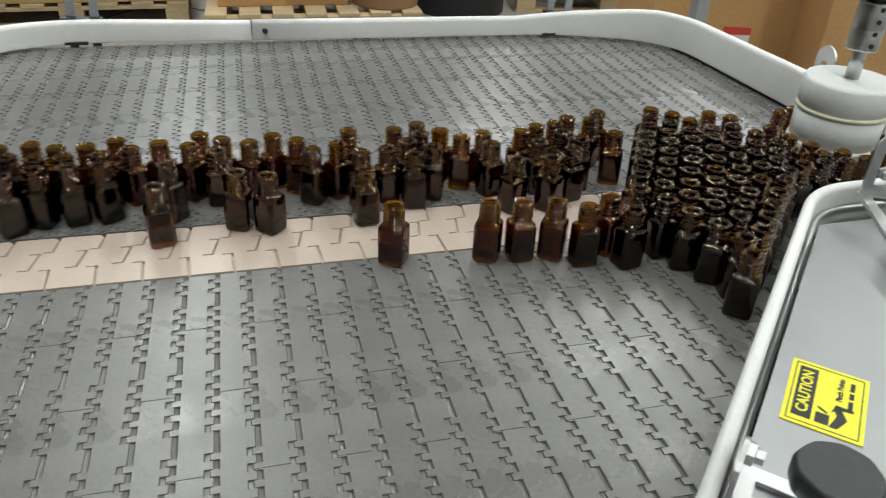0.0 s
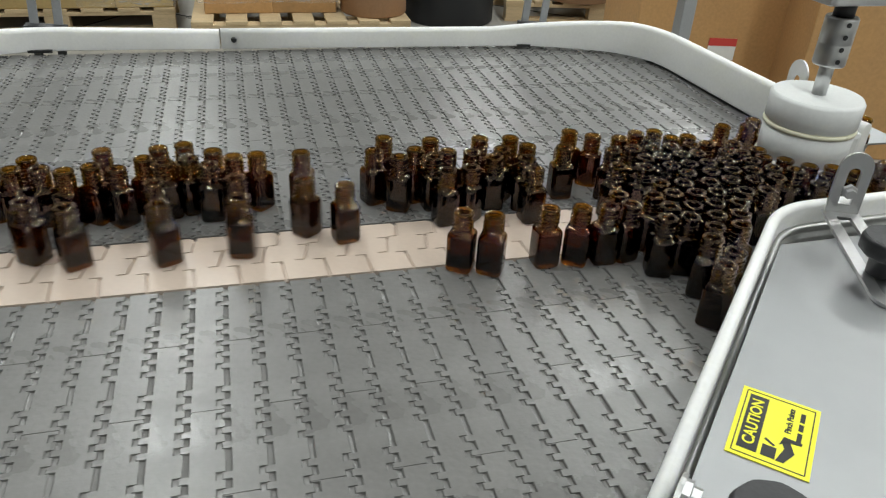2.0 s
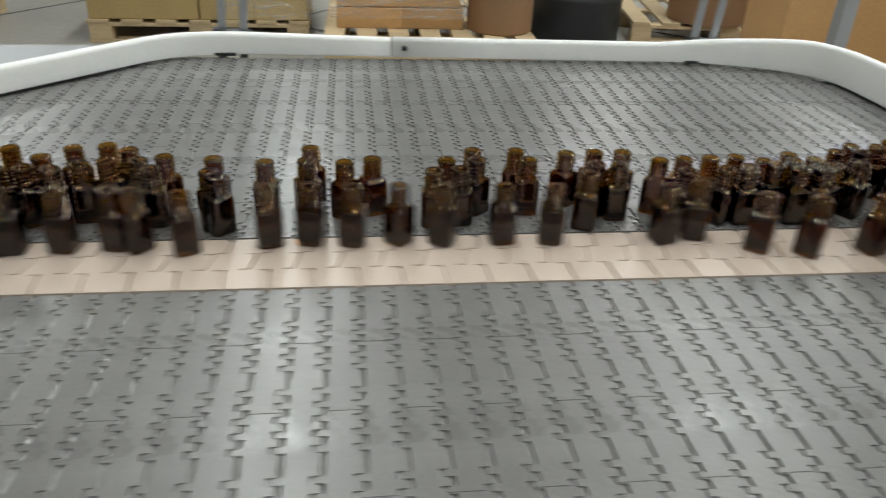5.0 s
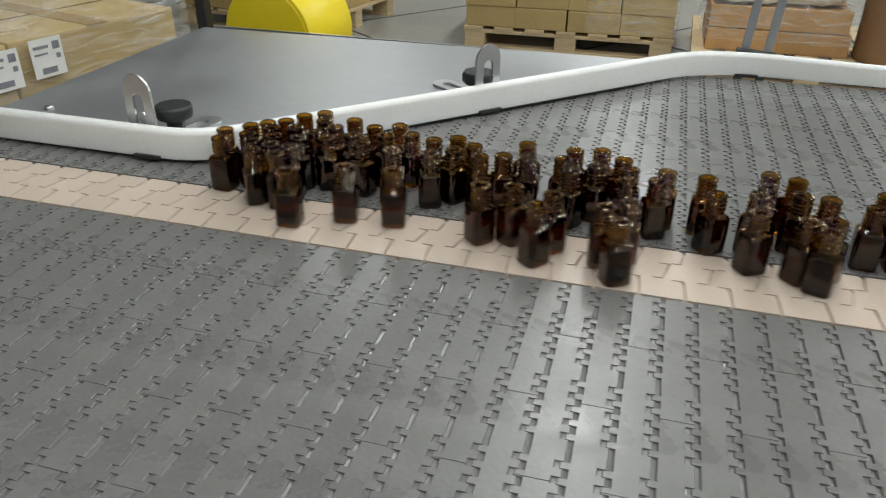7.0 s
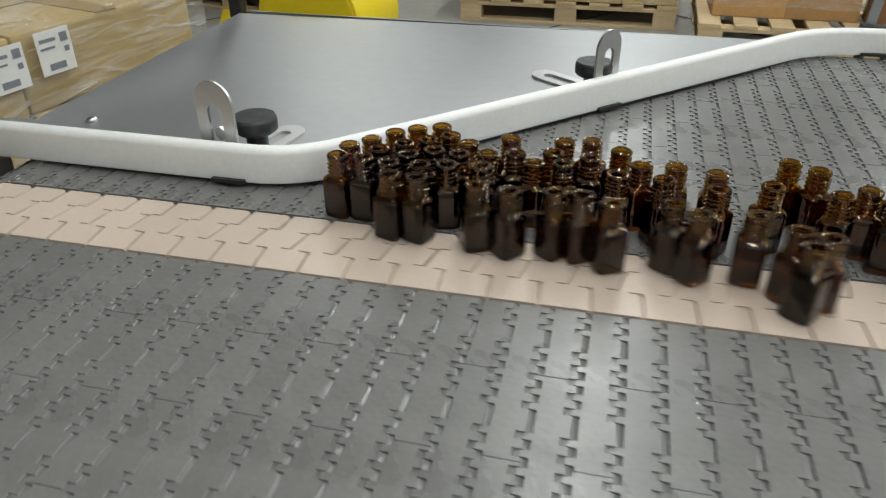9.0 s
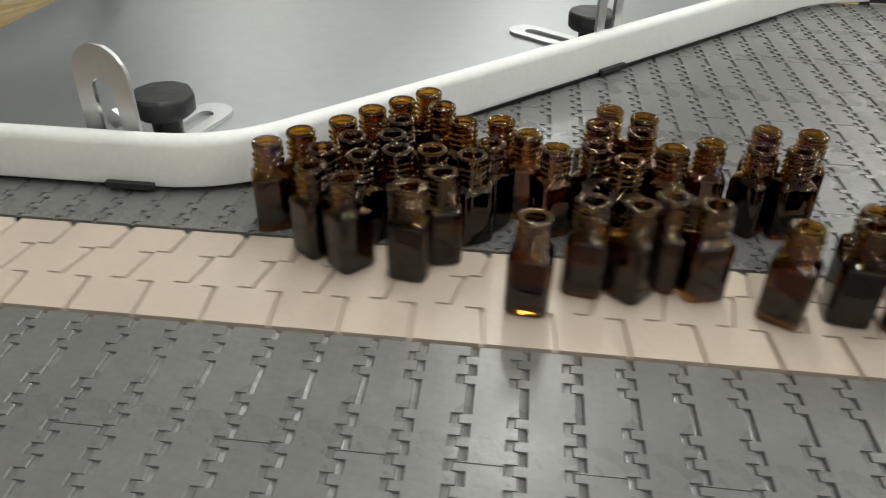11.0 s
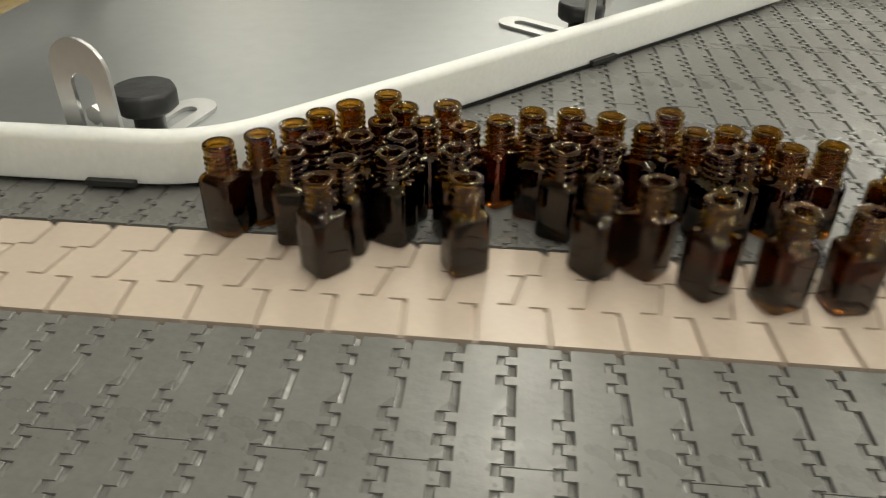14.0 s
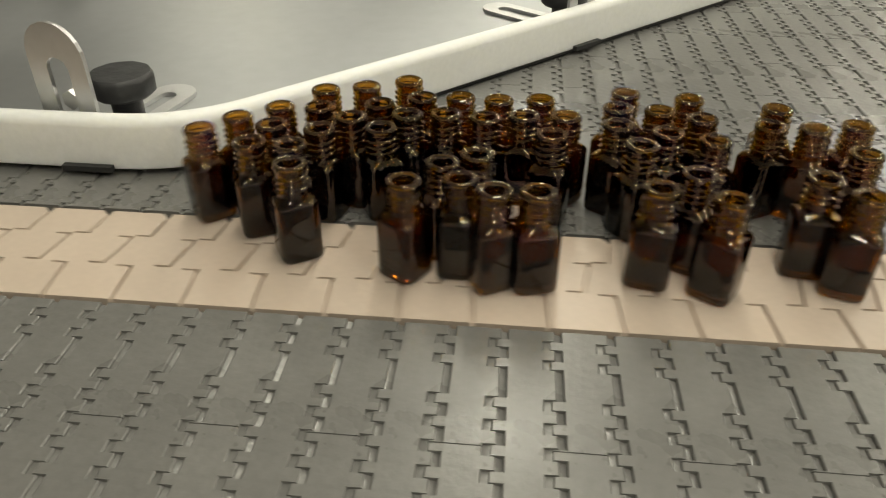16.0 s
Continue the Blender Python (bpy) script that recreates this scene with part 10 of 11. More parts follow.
    slide(180, [(0,380,178,22), (1.73,222,178,24), (2.37,169,179,24), (3.4,133,143,25), (4.17,114,124,25), (4.57,114,117,25), (4.7,120,113,26), (4.87,132,105,26), (5.3,186,91,26), (5.43,210,87,27), (5.53,233,79,27), (5.6,251,74,27), (5.7,281,72,28), (5.97,360,79,28), (6.43,518,69,30), (6.57,555,69,31), (6.93,632,69,32), (7.37,718,68,33), (10.8,1460,68,41), (11.07,1508,73,42), (11.23,1518,62,42), (11.37,1528,48,42), (11.47,1541,38,43), (11.57,1560,31,43), (12.77,1819,29,46), (12.9,1843,27,46), (13.23,1880,35,47), (13.63,1900,37,47), (13.77,1901,45,47), (14.03,1913,62,47), (14.27,1912,80,47), (14.37,1910,91,48), (14.53,1895,103,48), (14.83,1864,110,48), (16,1756,111,49)])
    slide(181, [(0,406,188,66), (2.23,201,188,61), (2.53,179,189,60), (3.27,159,169,59), (3.57,146,156,59), (3.87,137,147,59), (4.4,129,138,58), (4.7,132,133,58), (4.97,137,124,58), (5.17,146,111,57), (5.4,165,95,57), (5.53,181,86,56), (5.8,222,75,55), (5.93,247,63,54), (6.2,303,35,53), (6.53,358,24,51), (6.9,436,26,49), (7.4,543,36,46), (11.9,1516,36,21), (12.2,1579,29,20), (13.4,1836,30,13), (13.57,1859,37,12), (13.73,1873,51,12), (13.83,1881,55,11), (14.07,1896,54,11), (14.5,1911,57,11), (14.67,1915,63,10), (14.97,1930,81,10), (15.2,1928,101,9), (15.4,1918,118,9), (15.67,1890,126,8), (16,1860,129,7)])
    slide(182, [(0,451,143,54), (2.7,203,143,58), (2.87,191,141,58), (3.63,164,138,59), (3.9,159,140,59), (4.3,153,135,59), (4.77,158,129,59), (5.17,182,117,60), (5.33,200,110,60), (5.6,223,109,60), (5.73,244,108,61), (5.83,257,104,61), (5.9,271,99,61), (5.97,296,95,62), (6.1,360,94,63), (6.33,482,95,65), (6.47,561,100,66), (6.5,573,102,66), (6.53,579,104,66), (6.6,578,104,66), (6.83,554,104,67), (7.3,493,101,68), (7.47,477,99,68), (7.7,457,94,68), (7.93,440,83,69), (8,439,79,69), (8.03,442,78,69), (12.93,1498,77,86), (13,1508,77,86), (13.07,1512,74,87), (13.27,1526,50,87), (13.37,1539,39,87), (13.47,1557,31,88), (13.6,1585,29,88), (14.7,1821,29,92), (14.8,1838,33,92), (14.97,1862,47,93), (15.07,1873,51,93), (15.57,1905,78,94), (15.67,1908,85,94), (15.77,1906,95,94), (16,1886,108,94)])
    slide(183, [(0,573,175,8), (3,298,175,7), (3.97,217,166,7), (4.13,206,164,7), (4.53,187,166,7), (4.93,181,167,7), (5.27,165,167,7), (5.5,150,156,6), (5.8,133,127,6), (6.03,124,100,6), (6.23,121,74,6), (6.43,113,45,6), (6.5,115,38,6), (6.6,131,35,6), (7.47,321,33,5), (7.7,377,41,5), (8,458,66,5), (8.1,481,69,5), (12.77,1489,69,1), (12.9,1513,66,1), (13.1,1531,45,1), (13.27,1559,31,1), (14.57,1840,29,0), (14.77,1871,35,0), (15,1886,36,0), (15.13,1897,43,0), (15.27,1901,51,0), (15.47,1908,52,0), (15.6,1914,59,0), (15.8,1915,74,0), (16,1913,78,0)])
    slide(184, [(0,286,107,17), (1.2,177,108,17), (1.47,160,111,17), (1.63,152,109,17), (1.83,144,100,16), (1.93,145,94,16), (2.03,155,89,16), (2.13,171,85,16), (2.37,212,84,16), (2.8,300,81,16), (8.23,1474,77,12), (8.43,1504,80,12), (8.5,1510,80,12), (8.77,1512,76,12), (8.97,1525,51,12), (9.13,1548,34,12), (9.3,1582,29,11), (10.47,1833,30,11), (10.63,1857,36,11), (10.87,1881,36,10), (11.03,1892,36,10), (11.37,1904,32,10), (11.57,1913,34,10), (11.73,1915,37,10), (11.97,1916,36,10), (12.2,1917,49,10), (12.4,1920,53,10), (12.57,1928,56,10), (12.83,1930,69,10), (12.97,1930,78,10), (13.23,1926,103,10), (13.37,1915,111,10), (13.97,1857,125,10), (15.67,1700,124,9), (16,1674,127,9)])
    slide(185, [(0,361,66,56), (0.1,379,66,56), (1.67,717,66,57), (2.27,841,74,58), (3.07,1024,74,58), (5.27,1498,73,60), (5.37,1512,71,60), (5.53,1517,62,60), (5.63,1522,54,60), (5.8,1540,38,60), (5.93,1562,30,60), (6.93,1773,47,61), (7.2,1831,56,61), (7.3,1847,57,61), (7.4,1857,55,61), (7.7,1882,54,61), (7.97,1894,56,61), (8.37,1906,84,61), (8.5,1903,95,61), (8.7,1885,101,61), (9.63,1794,97,62), (10.37,1728,96,62), (10.73,1700,96,62), (10.93,1694,97,62), (11.23,1677,98,62), (11.43,1660,96,62), (11.57,1656,92,62), (11.73,1664,85,62), (11.87,1682,78,62), (12,1710,73,62), (12.63,1846,70,63), (12.77,1869,65,63), (13.03,1887,63,63), (13.23,1901,74,63), (13.37,1906,80,63), (13.47,1908,87,63), (13.6,1901,96,63), (13.87,1876,102,63), (15.5,1725,102,64), (15.83,1701,101,64), (16,1695,100,64)])
    slide(186, [(0,613,66,46), (0.07,624,66,46), (0.87,793,66,44), (1.7,962,70,42), (1.9,1003,76,41), (2.07,1035,87,41), (2.17,1051,95,41), (2.23,1054,98,41), (3.07,980,108,40), (6.17,690,102,36), (6.33,682,109,36), (6.4,673,109,36), (6.57,652,100,36), (7.47,568,97,35), (7.7,539,101,35), (8,488,113,34), (8.07,480,114,34), (10.5,252,112,31), (10.77,232,113,31), (11.03,220,102,31), (11.27,205,99,31), (11.4,203,102,31), (11.57,189,95,30), (11.87,169,110,30), (12.07,151,125,30), (12.3,134,117,30), (12.53,106,113,29), (12.6,103,109,29), (12.7,114,99,29), (12.87,149,78,29), (13,180,64,28), (13.3,246,56,27), (13.53,297,46,27), (14.07,413,51,25), (15.9,810,51,21), (16,827,51,21)])
    slide(187, [(0,604,162,87), (3.03,326,162,93), (3.83,258,157,94), (4.53,205,151,95), (4.77,193,146,96), (5.17,191,138,96), (5.3,188,131,96), (5.43,189,122,96), (5.67,194,118,96), (5.97,196,103,97), (6.07,190,103,97), (6.2,177,96,97), (6.37,158,96,97), (6.43,154,88,98), (6.5,156,75,98), (6.57,166,68,98), (6.9,241,62,100), (7.07,281,54,100), (7.3,340,39,102), (7.37,356,38,102), (7.67,420,42,103), (8.07,503,58,105), (12.67,1497,58,126), (12.77,1516,56,126), (12.97,1541,37,127), (13.1,1567,29,127), (14.33,1833,29,133), (14.5,1858,37,133), (14.77,1883,53,134), (15.07,1896,59,134), (15.4,1909,86,135), (15.5,1907,95,135), (15.6,1900,100,135), (16,1864,106,136)])
    slide(188, [(0,631,167,44), (3.67,295,165,39), (4.27,246,162,38), (4.67,217,160,38), (5.03,199,163,37), (5.43,178,161,37), (5.57,169,157,37), (6,134,130,36), (6.43,101,94,35), (6.5,98,89,35), (6.57,101,84,35), (6.67,117,80,35), (7.03,194,67,34), (7.33,259,62,33), (7.67,330,64,32), (8.07,416,72,30), (12.97,1475,72,14), (13.03,1485,72,14), (13.3,1513,70,14), (13.43,1517,63,13), (13.53,1523,53,13), (13.63,1534,42,13), (13.73,1550,33,13), (13.87,1578,29,12), (14.97,1815,29,9), (15.2,1853,28,8), (15.4,1882,32,8), (15.6,1894,35,7), (15.77,1907,34,7), (16,1914,36,7)])
    slide(189, [(0,695,126,48), (4.3,299,126,49), (5.03,239,139,49), (5.3,224,155,49), (5.57,209,157,49), (5.83,191,171,49), (6.1,184,170,49), (6.47,156,165,49), (6.57,150,161,49), (7.03,121,131,49), (7.13,110,120,49), (7.27,93,100,49), (7.33,90,92,49), (7.4,93,87,50), (7.5,105,81,50), (7.7,151,72,50), (7.83,186,61,50), (7.97,228,53,50), (8.07,254,51,50), (13.73,1479,51,53), (13.93,1517,40,53), (14.2,1572,29,53), (15.13,1773,28,53), (15.43,1827,29,53), (15.6,1853,34,54), (15.7,1864,38,54), (16,1882,52,54)])
    slide(190, [(0,708,146,8), (3.03,429,146,3), (4.4,309,146,1), (5.13,254,149,0), (5.27,247,151,0), (5.43,238,161,-1), (5.57,228,164,-1), (5.7,220,163,-1), (6.17,185,146,-2), (6.47,161,140,-2), (6.9,136,119,-3), (7.13,126,104,-3), (7.3,114,105,-3), (7.37,114,102,-3), (7.43,121,96,-4), (7.53,139,90,-4), (7.77,179,86,-5), (7.87,201,85,-5), (7.97,227,92,-5), (8.03,234,96,-6), (8.73,190,95,-6), (8.97,186,98,-6), (9.2,181,94,-7), (9.43,186,94,-7), (9.7,202,85,-7), (10.03,237,73,-8), (10.17,237,66,-8), (10.23,236,68,-8), (10.3,230,72,-8), (10.47,200,83,-9), (10.53,197,85,-9), (10.63,208,80,-9), (10.73,227,74,-9), (11.03,299,57,-10), (11.53,409,51,-12), (15.9,1353,51,-29), (16,1370,51,-29)])
    slide(191, [(0,733,138,21), (3.73,389,138,23), (4.37,334,137,24), (4.93,289,136,24), (5.27,266,139,24), (5.8,245,148,24), (6.3,197,142,25), (6.47,184,141,25), (6.83,159,139,25), (7.33,131,120,25), (7.63,120,103,25), (7.8,126,91,25), (8,126,70,25), (8.1,142,67,26), (8.6,256,63,26), (14.23,1474,63,34), (14.3,1486,62,34), (14.53,1518,54,34), (14.7,1540,38,34), (14.83,1566,30,34), (15.9,1796,29,36), (16,1813,29,36)])
    slide(192, [(0,758,138,72), (3.57,431,138,79), (5,307,134,82), (5.27,288,133,82), (5.43,279,134,82), (5.63,272,140,83), (5.77,271,147,83), (5.87,264,150,83), (6.23,227,140,84), (6.53,192,122,85), (6.8,173,117,85), (7.07,160,110,85), (7.27,158,97,86), (7.4,154,92,86), (7.47,157,89,86), (7.53,163,85,86), (7.63,180,77,86), (7.83,224,63,87), (7.97,254,49,88), (8.07,278,45,89), (13.67,1489,44,115), (13.83,1524,42,115), (14,1555,32,116), (14.1,1576,29,116), (15.07,1785,29,121), (15.23,1816,29,122), (15.43,1849,26,122), (15.63,1878,32,123), (15.8,1890,35,123), (16,1896,36,123)])
    slide(193, [(0,790,140,52), (3.5,470,139,59), (4.97,347,138,61), (5.6,301,137,62), (5.77,294,141,63), (5.97,288,151,63), (6.23,265,141,63), (6.4,252,142,64), (6.53,242,132,64), (7.23,180,138,65), (7.57,163,142,65), (8,140,127,66), (8.13,136,117,66), (8.4,127,105,67), (8.53,127,100,67), (8.67,140,92,67), (8.93,178,77,68), (9.43,269,69,70), (9.77,323,63,71), (10.1,369,54,72), (10.47,409,44,73), (10.53,419,43,73), (15.47,1485,43,95), (15.87,1570,29,96), (16,1595,28,97)])
    slide(194, [(0,653,177,8), (3.07,372,177,3), (3.83,304,175,2), (4.47,253,172,1), (4.77,232,171,0), (5.07,218,174,0), (5.43,199,172,0), (5.93,158,161,-1), (6.17,145,152,-2), (6.47,135,132,-2), (6.73,107,117,-3), (6.83,101,108,-3), (6.9,101,101,-3), (7.07,124,84,-4), (7.33,158,72,-4), (7.7,226,67,-6), (8.07,284,68,-7), (13.7,1501,68,-30), (13.8,1514,67,-31), (13.93,1517,62,-31), (14.03,1522,54,-31), (14.17,1537,40,-31), (14.27,1555,32,-32), (14.4,1583,29,-32), (15.43,1804,29,-37), (15.73,1852,24,-38), (15.83,1862,24,-38), (16,1877,31,-38)])
    slide(195, [(0,642,146,39), (3.03,363,146,41), (4.23,260,140,42), (4.6,235,140,42), (5,219,147,42), (5.47,196,144,42), (5.67,192,145,42), (5.83,185,148,42), (5.97,173,143,42), (6.5,113,109,43), (6.63,111,104,43), (6.73,116,98,43), (6.83,127,88,43), (6.93,145,76,43), (7.1,185,60,43), (7.27,228,39,44), (7.37,251,34,44), (8.07,408,30,45), (13.13,1503,30,52), (13.47,1580,24,53), (14.63,1831,23,54), (14.73,1848,22,54), (14.8,1856,23,54), (15,1868,27,54), (15.23,1893,32,55), (15.57,1911,36,55), (15.8,1918,51,55), (16,1929,55,55)])
    slide(196, [(0,1103,145,43), (0.13,1096,146,43), (0.97,1024,148,45), (1.57,978,155,46), (2.73,868,162,48), (3.07,836,167,49), (4,752,167,50), (5.33,637,167,53), (6.53,543,168,55), (7.37,466,176,56), (9.07,317,179,60), (9.9,250,186,61), (10.5,207,195,62), (10.77,189,196,62), (11.47,180,190,63), (11.73,173,183,63), (12,172,180,63), (13,137,147,64), (13.33,120,130,64), (13.5,113,117,65), (13.7,102,111,65), (14,81,92,66), (14.07,81,88,66), (14.27,98,75,66), (14.53,141,62,67), (14.77,188,58,68), (15.07,240,57,69), (15.33,301,44,70), (15.93,434,49,73), (16,446,50,73)])
    slide(197, [(0,1251,83,14), (0.8,1303,77,14), (1.63,1365,61,13), (2.47,1414,59,12), (3.17,1439,62,11), (3.33,1465,62,11), (3.5,1494,55,10), (3.63,1507,51,10), (3.73,1520,52,10), (3.93,1542,37,10), (4.03,1559,31,9), (4.4,1642,36,8), (4.93,1759,38,6), (5.13,1801,37,5), (5.3,1829,38,5), (5.57,1869,51,4), (5.73,1886,55,4), (5.97,1900,68,4), (6.13,1908,85,3), (6.27,1911,101,3), (6.4,1904,113,3), (6.67,1876,125,2), (7.17,1819,138,1), (8.93,1658,147,-1), (9.3,1626,152,-2), (9.7,1592,170,-2), (9.93,1569,175,-3), (16,1008,175,-12)])
    slide(198, [(0,1589,149,66), (3.1,1503,151,66), (3.23,1497,151,66), (13.97,504,152,61), (14.23,481,151,61), (14.57,457,145,61), (15.03,412,144,61), (15.47,374,142,61), (16,330,146,60)])
    slide(199, [(0,1614,135,10), (0.7,1602,144,10), (1.43,1586,150,11), (3.1,1540,151,11), (3.23,1533,151,11), (14.47,495,151,23), (14.73,469,150,23), (15.07,433,143,24), (16,355,144,25)])
    slide(200, [(0,1541,146,35), (0.4,1529,145,35), (0.8,1512,141,36), (1.13,1494,136,36), (1.53,1467,126,36), (2.5,1439,131,37), (2.77,1425,130,37), (3.03,1405,127,37), (3.23,1396,128,37), (12.97,496,129,49), (13.23,468,131,49), (13.53,427,140,49), (14.1,374,144,50), (14.77,315,144,51), (15.5,259,146,52), (15.77,243,149,52), (16,233,152,52)])
    slide(201, [(0,1565,153,47), (2.2,1504,153,46), (2.43,1494,152,46), (2.63,1480,151,46), (2.8,1464,148,46), (3,1438,144,46), (3.3,1421,144,46), (12.97,527,144,44), (13.23,498,144,44), (13.53,451,143,44), (14.17,392,146,43), (14.8,337,144,43), (15.53,281,145,43), (15.77,267,147,43), (16,257,150,43)])
    slide(202, [(0,1256,127,39), (1.77,1204,116,39), (2.23,1188,125,39), (2.53,1176,127,39), (2.77,1164,130,39), (3,1146,136,40), (3.23,1136,137,40), (6.57,828,137,42), (7.37,748,137,43), (7.7,719,139,43), (8.03,693,145,43), (8.5,649,145,43), (9.57,541,141,44), (10.57,428,132,45), (11.03,394,137,45), (11.57,347,133,46), (12.17,295,137,46), (12.8,253,133,46), (13.03,244,133,46), (13.7,189,132,47), (13.8,185,129,47), (14.03,186,114,47), (14.3,167,120,47), (14.53,161,123,47), (14.77,144,121,47), (15,135,105,47), (15.2,129,98,47), (15.3,127,89,47), (15.37,135,84,48), (15.67,193,80,48), (15.9,227,80,48), (16,248,75,48)])
    slide(203, [(0,1375,154,53), (0.8,1361,151,53), (1.57,1365,142,53), (1.87,1352,143,53), (2.27,1327,147,53), (2.63,1316,144,53), (3.03,1302,132,54), (3.23,1294,132,54), (12.03,480,132,61), (12.33,451,133,61), (12.57,424,136,62), (13.07,372,133,62), (13.57,334,131,62), (14.07,286,137,63), (14.53,252,138,63), (15,208,136,64), (15.1,200,138,64), (15.3,194,142,64), (15.63,175,143,64), (15.83,162,139,64), (16,148,128,64)])
    slide(204, [(0,1406,159,66), (0.8,1394,157,66), (1.1,1396,154,66), (1.57,1404,147,66), (2.47,1378,147,66), (3,1356,137,66), (3.23,1347,137,66), (12.47,493,137,59), (12.73,465,137,59), (13,426,138,58), (13.13,412,138,58), (13.57,373,134,58), (14.07,327,141,58), (14.67,274,139,57), (15.07,247,132,57), (15.5,213,136,57), (15.7,200,139,57), (16,184,137,57)])
    slide(205, [(0,1607,165,86), (3.1,1521,167,87), (3.23,1515,167,87), (16,337,169,96)])
    slide(206, [(0,1684,121,58), (1.17,1652,122,58), (1.77,1645,122,59), (2.5,1626,121,59), (3.13,1620,129,59), (3.33,1613,136,59), (3.63,1592,148,59), (3.93,1565,151,59), (15.27,517,151,63), (15.67,478,146,63), (16,442,128,64)])
    slide(207, [(0,1815,102,63), (0.73,1795,102,63), (1.03,1789,105,63), (1.9,1765,105,63), (2.27,1757,109,63), (3.17,1731,109,64), (4.27,1633,109,65), (4.43,1629,114,65), (4.8,1618,131,65), (5.2,1593,148,65), (5.5,1566,151,65), (16,596,151,76)])
    slide(208, [(0,1257,151,26), (0.83,1229,147,26), (1.17,1213,142,26), (1.5,1195,131,26), (2.3,1161,125,26), (2.6,1148,127,26), (3,1119,136,26), (3.27,1106,136,26), (6.77,782,137,27), (7.4,721,141,27), (8.03,669,150,27), (8.43,631,150,27), (9,572,152,27), (9.53,510,156,27), (9.97,454,160,27), (10.53,373,169,27), (11.07,324,173,27), (11.63,272,169,27), (12.3,218,176,27), (12.67,198,176,27), (13,195,173,27), (13.27,189,168,27), (13.5,191,169,27), (14.03,166,176,27), (14.6,160,170,27), (15.17,134,144,27), (15.3,126,132,27), (15.57,110,120,27), (15.7,101,109,27), (15.77,99,99,27), (15.83,103,89,27), (16,120,77,27)])
    slide(209, [(0,896,133,0), (0.8,834,133,0), (1.13,815,134,-1), (1.5,801,135,-1), (1.97,765,138,-1), (2.2,749,143,-1), (3.73,606,146,-2), (4.7,512,150,-3), (5.6,423,159,-4), (6.53,325,176,-5), (7.5,240,183,-6), (7.73,228,184,-6), (8.03,226,187,-6), (8.33,205,185,-6), (8.77,193,180,-6), (9.2,176,185,-6), (9.83,166,177,-6), (10.53,143,151,-7), (10.8,127,137,-7), (11.07,109,117,-7), (11.33,98,107,-7), (11.53,90,93,-7), (11.63,95,83,-7), (11.7,103,77,-8), (12,157,55,-8), (12.07,171,53,-8), (12.57,282,52,-9), (13.07,387,48,-10), (15.9,999,48,-15), (16,1017,48,-16)])
    slide(210, [(0,1086,95,88), (0.5,1045,98,87), (0.7,1032,105,87), (1.53,977,124,87), (2.67,871,132,87), (3.07,832,143,87), (6.77,487,139,85), (7.6,412,141,85), (8.03,375,146,85), (8.7,316,147,85), (9.43,257,148,85), (10.67,178,157,84), (11,172,148,84), (11.23,162,144,84), (11.47,152,128,84), (11.8,132,108,84), (11.97,126,94,84), (12.03,131,89,84), (12.27,175,83,84), (12.43,209,85,84), (12.5,218,89,84), (12.53,219,91,84), (12.8,202,97,84), (13.03,193,102,84), (13.27,179,104,84), (13.57,162,98,84), (14.03,134,107,83), (14.17,129,110,83), (14.37,122,99,83), (14.47,123,90,83), (14.53,130,84,83), (14.73,166,77,83), (15.03,221,78,83), (15.37,295,65,83), (15.9,411,66,82), (16,429,67,82)])
    slide(211, [(0,1470,139,27), (0.87,1451,136,27), (1.53,1442,126,28), (2.33,1420,129,28), (2.67,1407,125,28), (3,1386,115,29), (3.23,1376,114,29), (12.47,522,114,48), (12.77,489,120,49), (13.03,449,140,50), (13.3,423,138,51), (14.83,286,139,54), (15.57,231,141,55), (16,209,149,56)])
    slide(212, [(0,1233,146,80), (0.8,1204,150,80), (1.57,1159,160,79), (1.87,1158,159,79), (2.27,1171,153,79), (2.7,1159,153,78), (3.03,1150,160,78), (3.23,1141,160,78), (7.57,741,160,71), (8.03,701,168,71), (8.47,660,168,70), (9.6,548,164,68), (10.57,443,157,66), (11.07,400,164,66), (11.8,332,161,65), (13.07,218,167,63), (13.2,213,165,63), (13.47,212,158,62), (13.57,209,156,62), (14,181,157,62), (14.47,143,144,61), (14.63,135,145,61), (15.07,113,121,61), (15.17,104,113,60), (15.3,96,97,60), (15.37,98,90,60), (15.47,109,83,60), (15.77,170,65,59), (15.93,202,48,58), (16,212,42,58)])
    slide(213, [(0,1655,114,53), (1,1629,115,52), (2.47,1610,138,52), (3.13,1596,146,51), (3.27,1589,149,51), (3.53,1565,151,51), (15.27,480,151,30), (15.67,444,146,30), (16,417,129,29)])
    slide(214, [(0,1755,152,42), (3.1,1669,152,40), (3.23,1663,152,40), (15.27,550,151,11), (15.63,513,148,10), (16,468,134,9)])
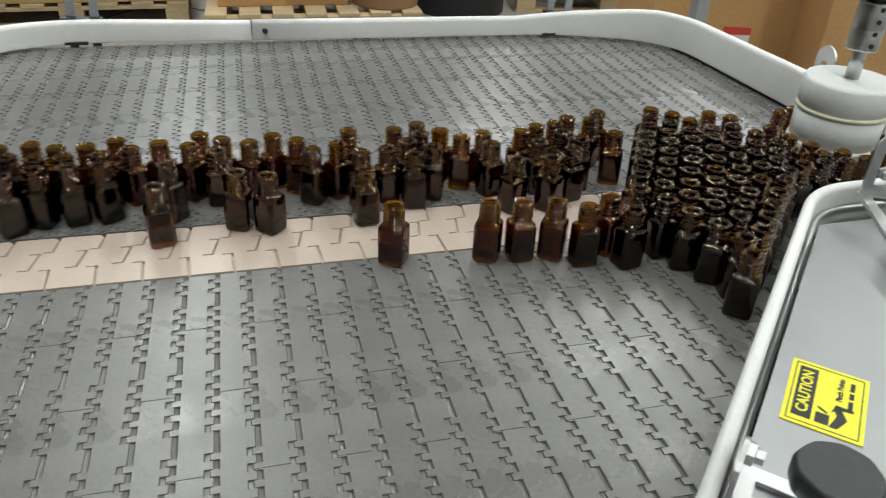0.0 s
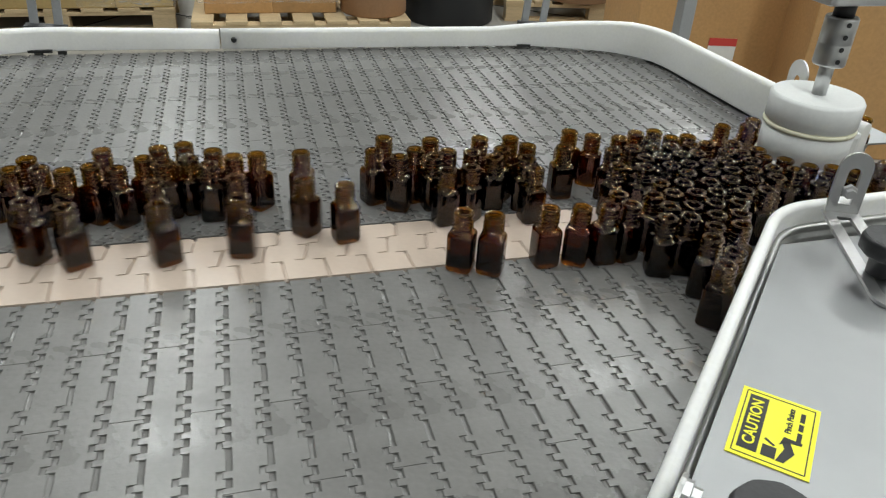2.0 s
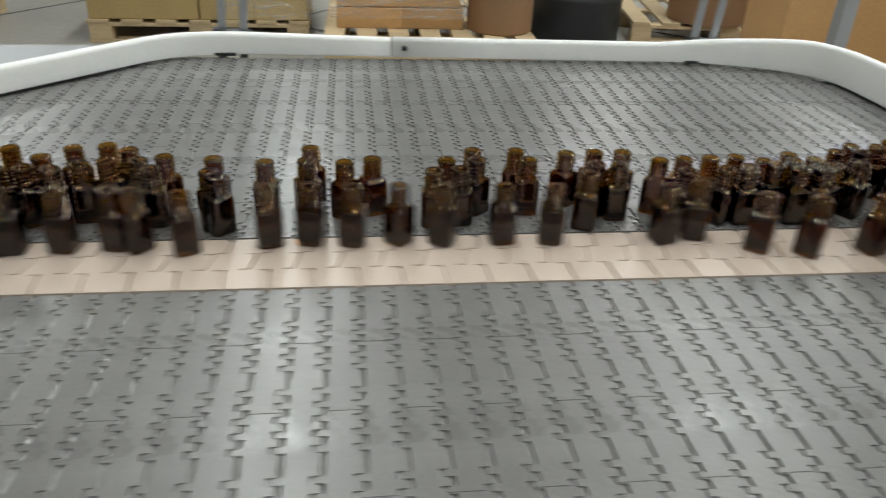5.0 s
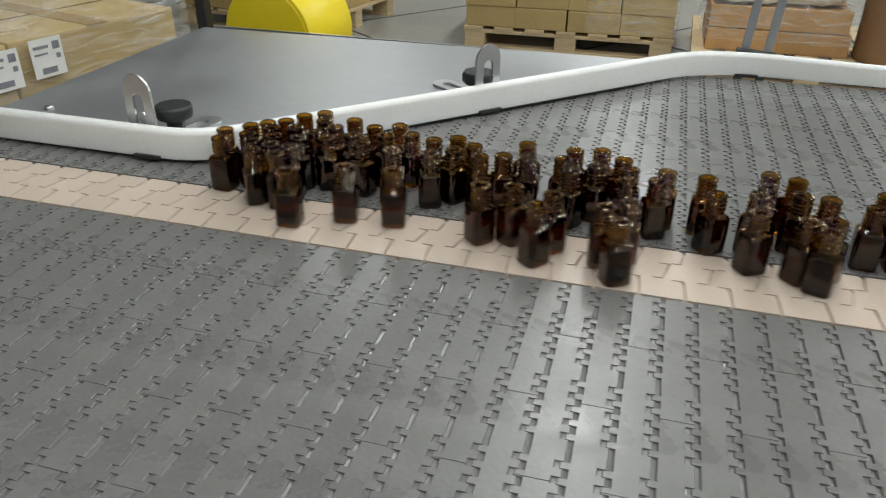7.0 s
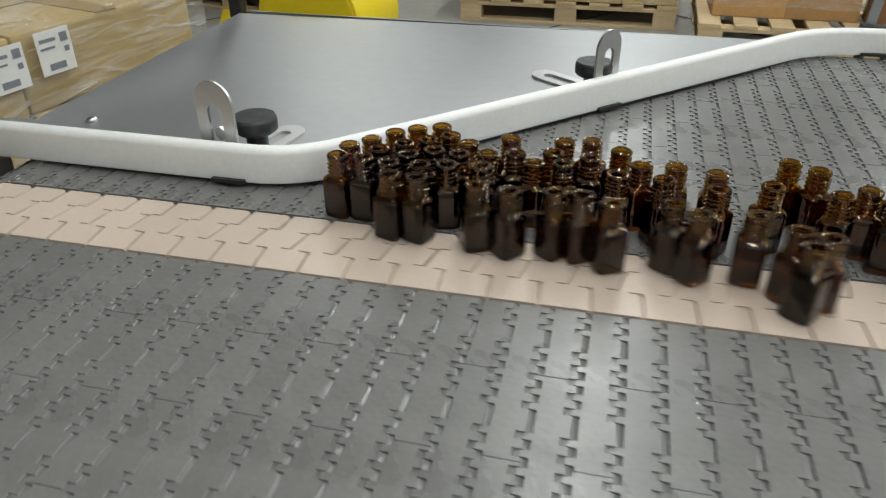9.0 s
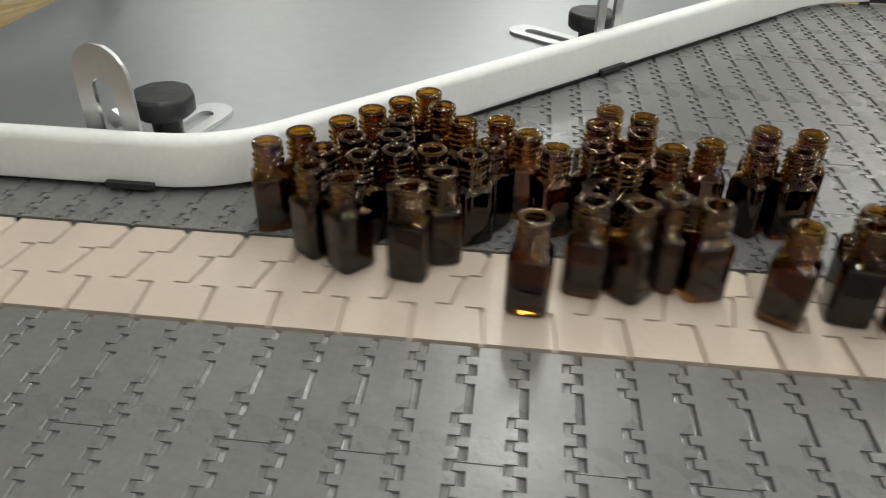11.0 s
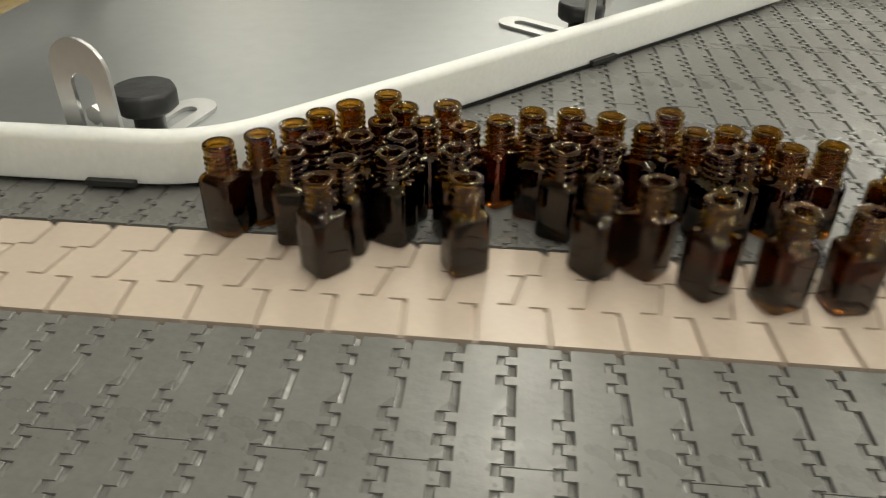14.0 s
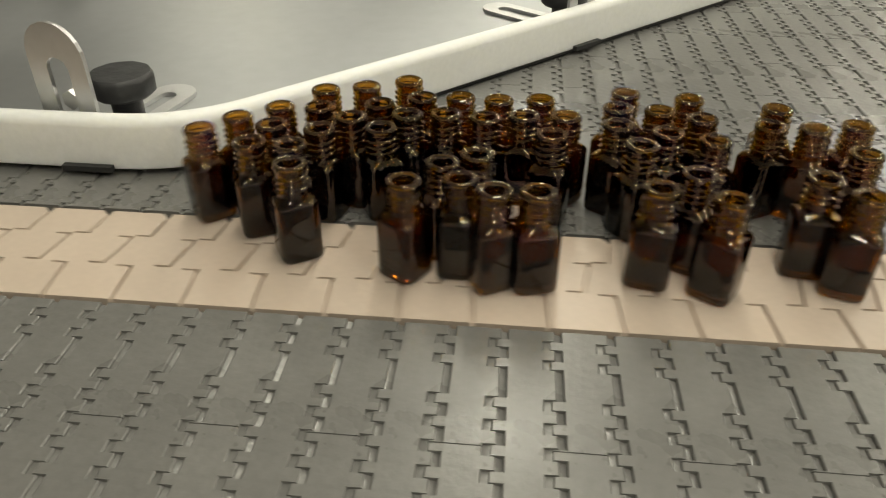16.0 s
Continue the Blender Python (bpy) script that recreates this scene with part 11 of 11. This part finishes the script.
    slide(215, [(0,1741,85,70), (0.93,1782,82,70), (1.47,1815,78,71), (2.6,1888,78,72), (2.87,1898,86,73), (3.03,1899,90,73), (3.2,1892,93,73), (3.53,1866,99,73), (5.77,1659,99,77), (6.03,1638,97,78), (6.17,1633,98,78), (6.5,1633,92,78), (6.83,1633,95,78), (6.97,1634,91,78), (7.1,1641,86,78), (7.27,1666,82,79), (7.73,1763,72,80), (8.07,1835,69,82), (8.17,1854,68,82), (8.27,1863,67,82), (8.7,1893,82,83), (8.77,1895,85,83), (8.83,1893,89,83), (9.03,1875,97,84), (10.37,1752,95,86), (10.73,1723,91,86), (10.9,1718,88,87), (11,1724,85,87), (11.1,1739,80,87), (11.27,1773,73,88), (11.53,1830,72,89), (11.67,1852,72,89), (11.8,1865,71,89), (12.03,1888,74,90), (12.23,1899,84,90), (12.37,1903,96,90), (12.5,1896,106,91), (12.7,1877,109,91), (13.4,1805,104,92), (14.47,1706,102,94), (15.17,1653,98,95), (15.37,1646,90,95), (15.63,1652,82,96), (15.73,1665,76,96), (15.93,1708,74,97), (16,1718,74,97)])
    slide(216, [(0,1319,175,3), (0.8,1294,169,3), (1.53,1263,151,4), (2.2,1245,151,5), (2.63,1242,151,5), (3.03,1257,154,5), (3.23,1250,154,6), (11.5,485,154,25), (12.07,439,152,27), (13.63,297,155,30), (14.3,236,159,32), (14.73,201,159,33), (15.07,182,156,33), (15.77,147,129,35), (16,124,126,35)])
    slide(217, [(0,1826,143,64), (3.1,1740,143,62), (3.23,1734,143,62), (4.6,1608,143,61), (5.07,1567,151,60), (16,558,151,46)])
    slide(218, [(0,1717,88,34), (1.97,1747,87,33), (2.27,1756,85,33), (2.7,1777,81,33), (3.17,1809,81,33), (3.23,1818,81,32), (3.37,1845,80,32), (3.57,1882,75,32), (3.67,1889,78,31), (3.8,1894,89,31), (3.93,1885,95,31), (6.17,1679,95,29), (6.43,1659,94,28), (6.63,1655,90,28), (6.7,1658,86,28), (6.77,1667,83,28), (7.5,1822,73,26), (7.6,1839,73,26), (7.8,1857,74,26), (8.23,1879,78,25), (8.4,1886,87,25), (8.53,1878,95,25), (8.77,1855,98,25), (9.93,1743,95,23), (10.67,1682,93,23), (10.93,1671,95,23), (11.23,1654,95,22), (11.47,1635,94,22), (11.87,1634,88,22), (11.97,1642,84,22), (12.17,1679,74,21), (12.93,1845,71,19), (13.03,1862,69,19), (13.17,1874,67,19), (13.43,1886,75,19), (13.63,1897,77,19), (13.83,1906,90,18), (14,1899,102,18), (14.27,1876,109,18), (16,1717,110,16)])
    slide(219, [(0,1853,98,8), (1.17,1821,98,8), (1.47,1815,102,8), (3.17,1768,105,7), (4.4,1656,105,5), (4.7,1633,103,5), (5.3,1633,99,5), (5.77,1631,107,4), (6.27,1620,129,4), (6.63,1599,145,4), (7,1568,151,3), (16,737,151,-10)])
    slide(220, [(0,1877,111,59), (3.17,1791,111,60), (4.67,1657,111,61), (5.07,1649,118,61), (5.4,1625,124,61), (5.7,1611,137,61), (5.93,1596,147,61), (6.27,1566,151,61), (16,667,151,66)])
    slide(221, [(0,1675,176,84), (3.1,1590,176,84), (3.23,1583,176,84), (15.27,471,175,83), (15.67,439,170,83), (15.83,431,163,83), (16,427,154,83)])
    slide(222, [(0,1895,128,19), (3.1,1810,128,20), (3.23,1804,128,20), (4.63,1675,129,22), (4.9,1653,136,23), (5.33,1612,140,24), (5.63,1589,149,24), (5.83,1571,151,24), (16,632,151,40)])
    slide(223, [(0,1451,154,57), (0.83,1433,152,56), (1.57,1429,147,56), (2.47,1403,148,56), (3,1381,139,56), (3.23,1372,139,55), (12.53,512,139,42), (12.7,496,142,42), (12.97,475,152,41), (13.1,462,153,41), (13.3,437,157,41), (13.53,396,163,40), (14.07,345,167,39), (15.07,257,168,38), (15.37,241,165,38), (15.73,211,168,37), (16,197,175,37)])
    slide(224, [(0,1387,175,27), (1.57,1344,175,28), (1.9,1329,167,28), (2.23,1304,148,29), (3.1,1281,153,29), (3.23,1275,153,29), (11.67,495,153,45), (12.1,460,153,46), (12.6,414,159,47), (13.57,327,154,48), (14.17,272,161,50), (14.7,227,161,50), (15.07,205,166,51), (15.33,190,166,51), (15.57,171,167,52), (15.8,154,162,52), (16,146,155,52)])
    slide(225, [(0,1645,163,67), (3.1,1561,164,67), (3.23,1554,164,67), (16,376,164,64)])


motions()
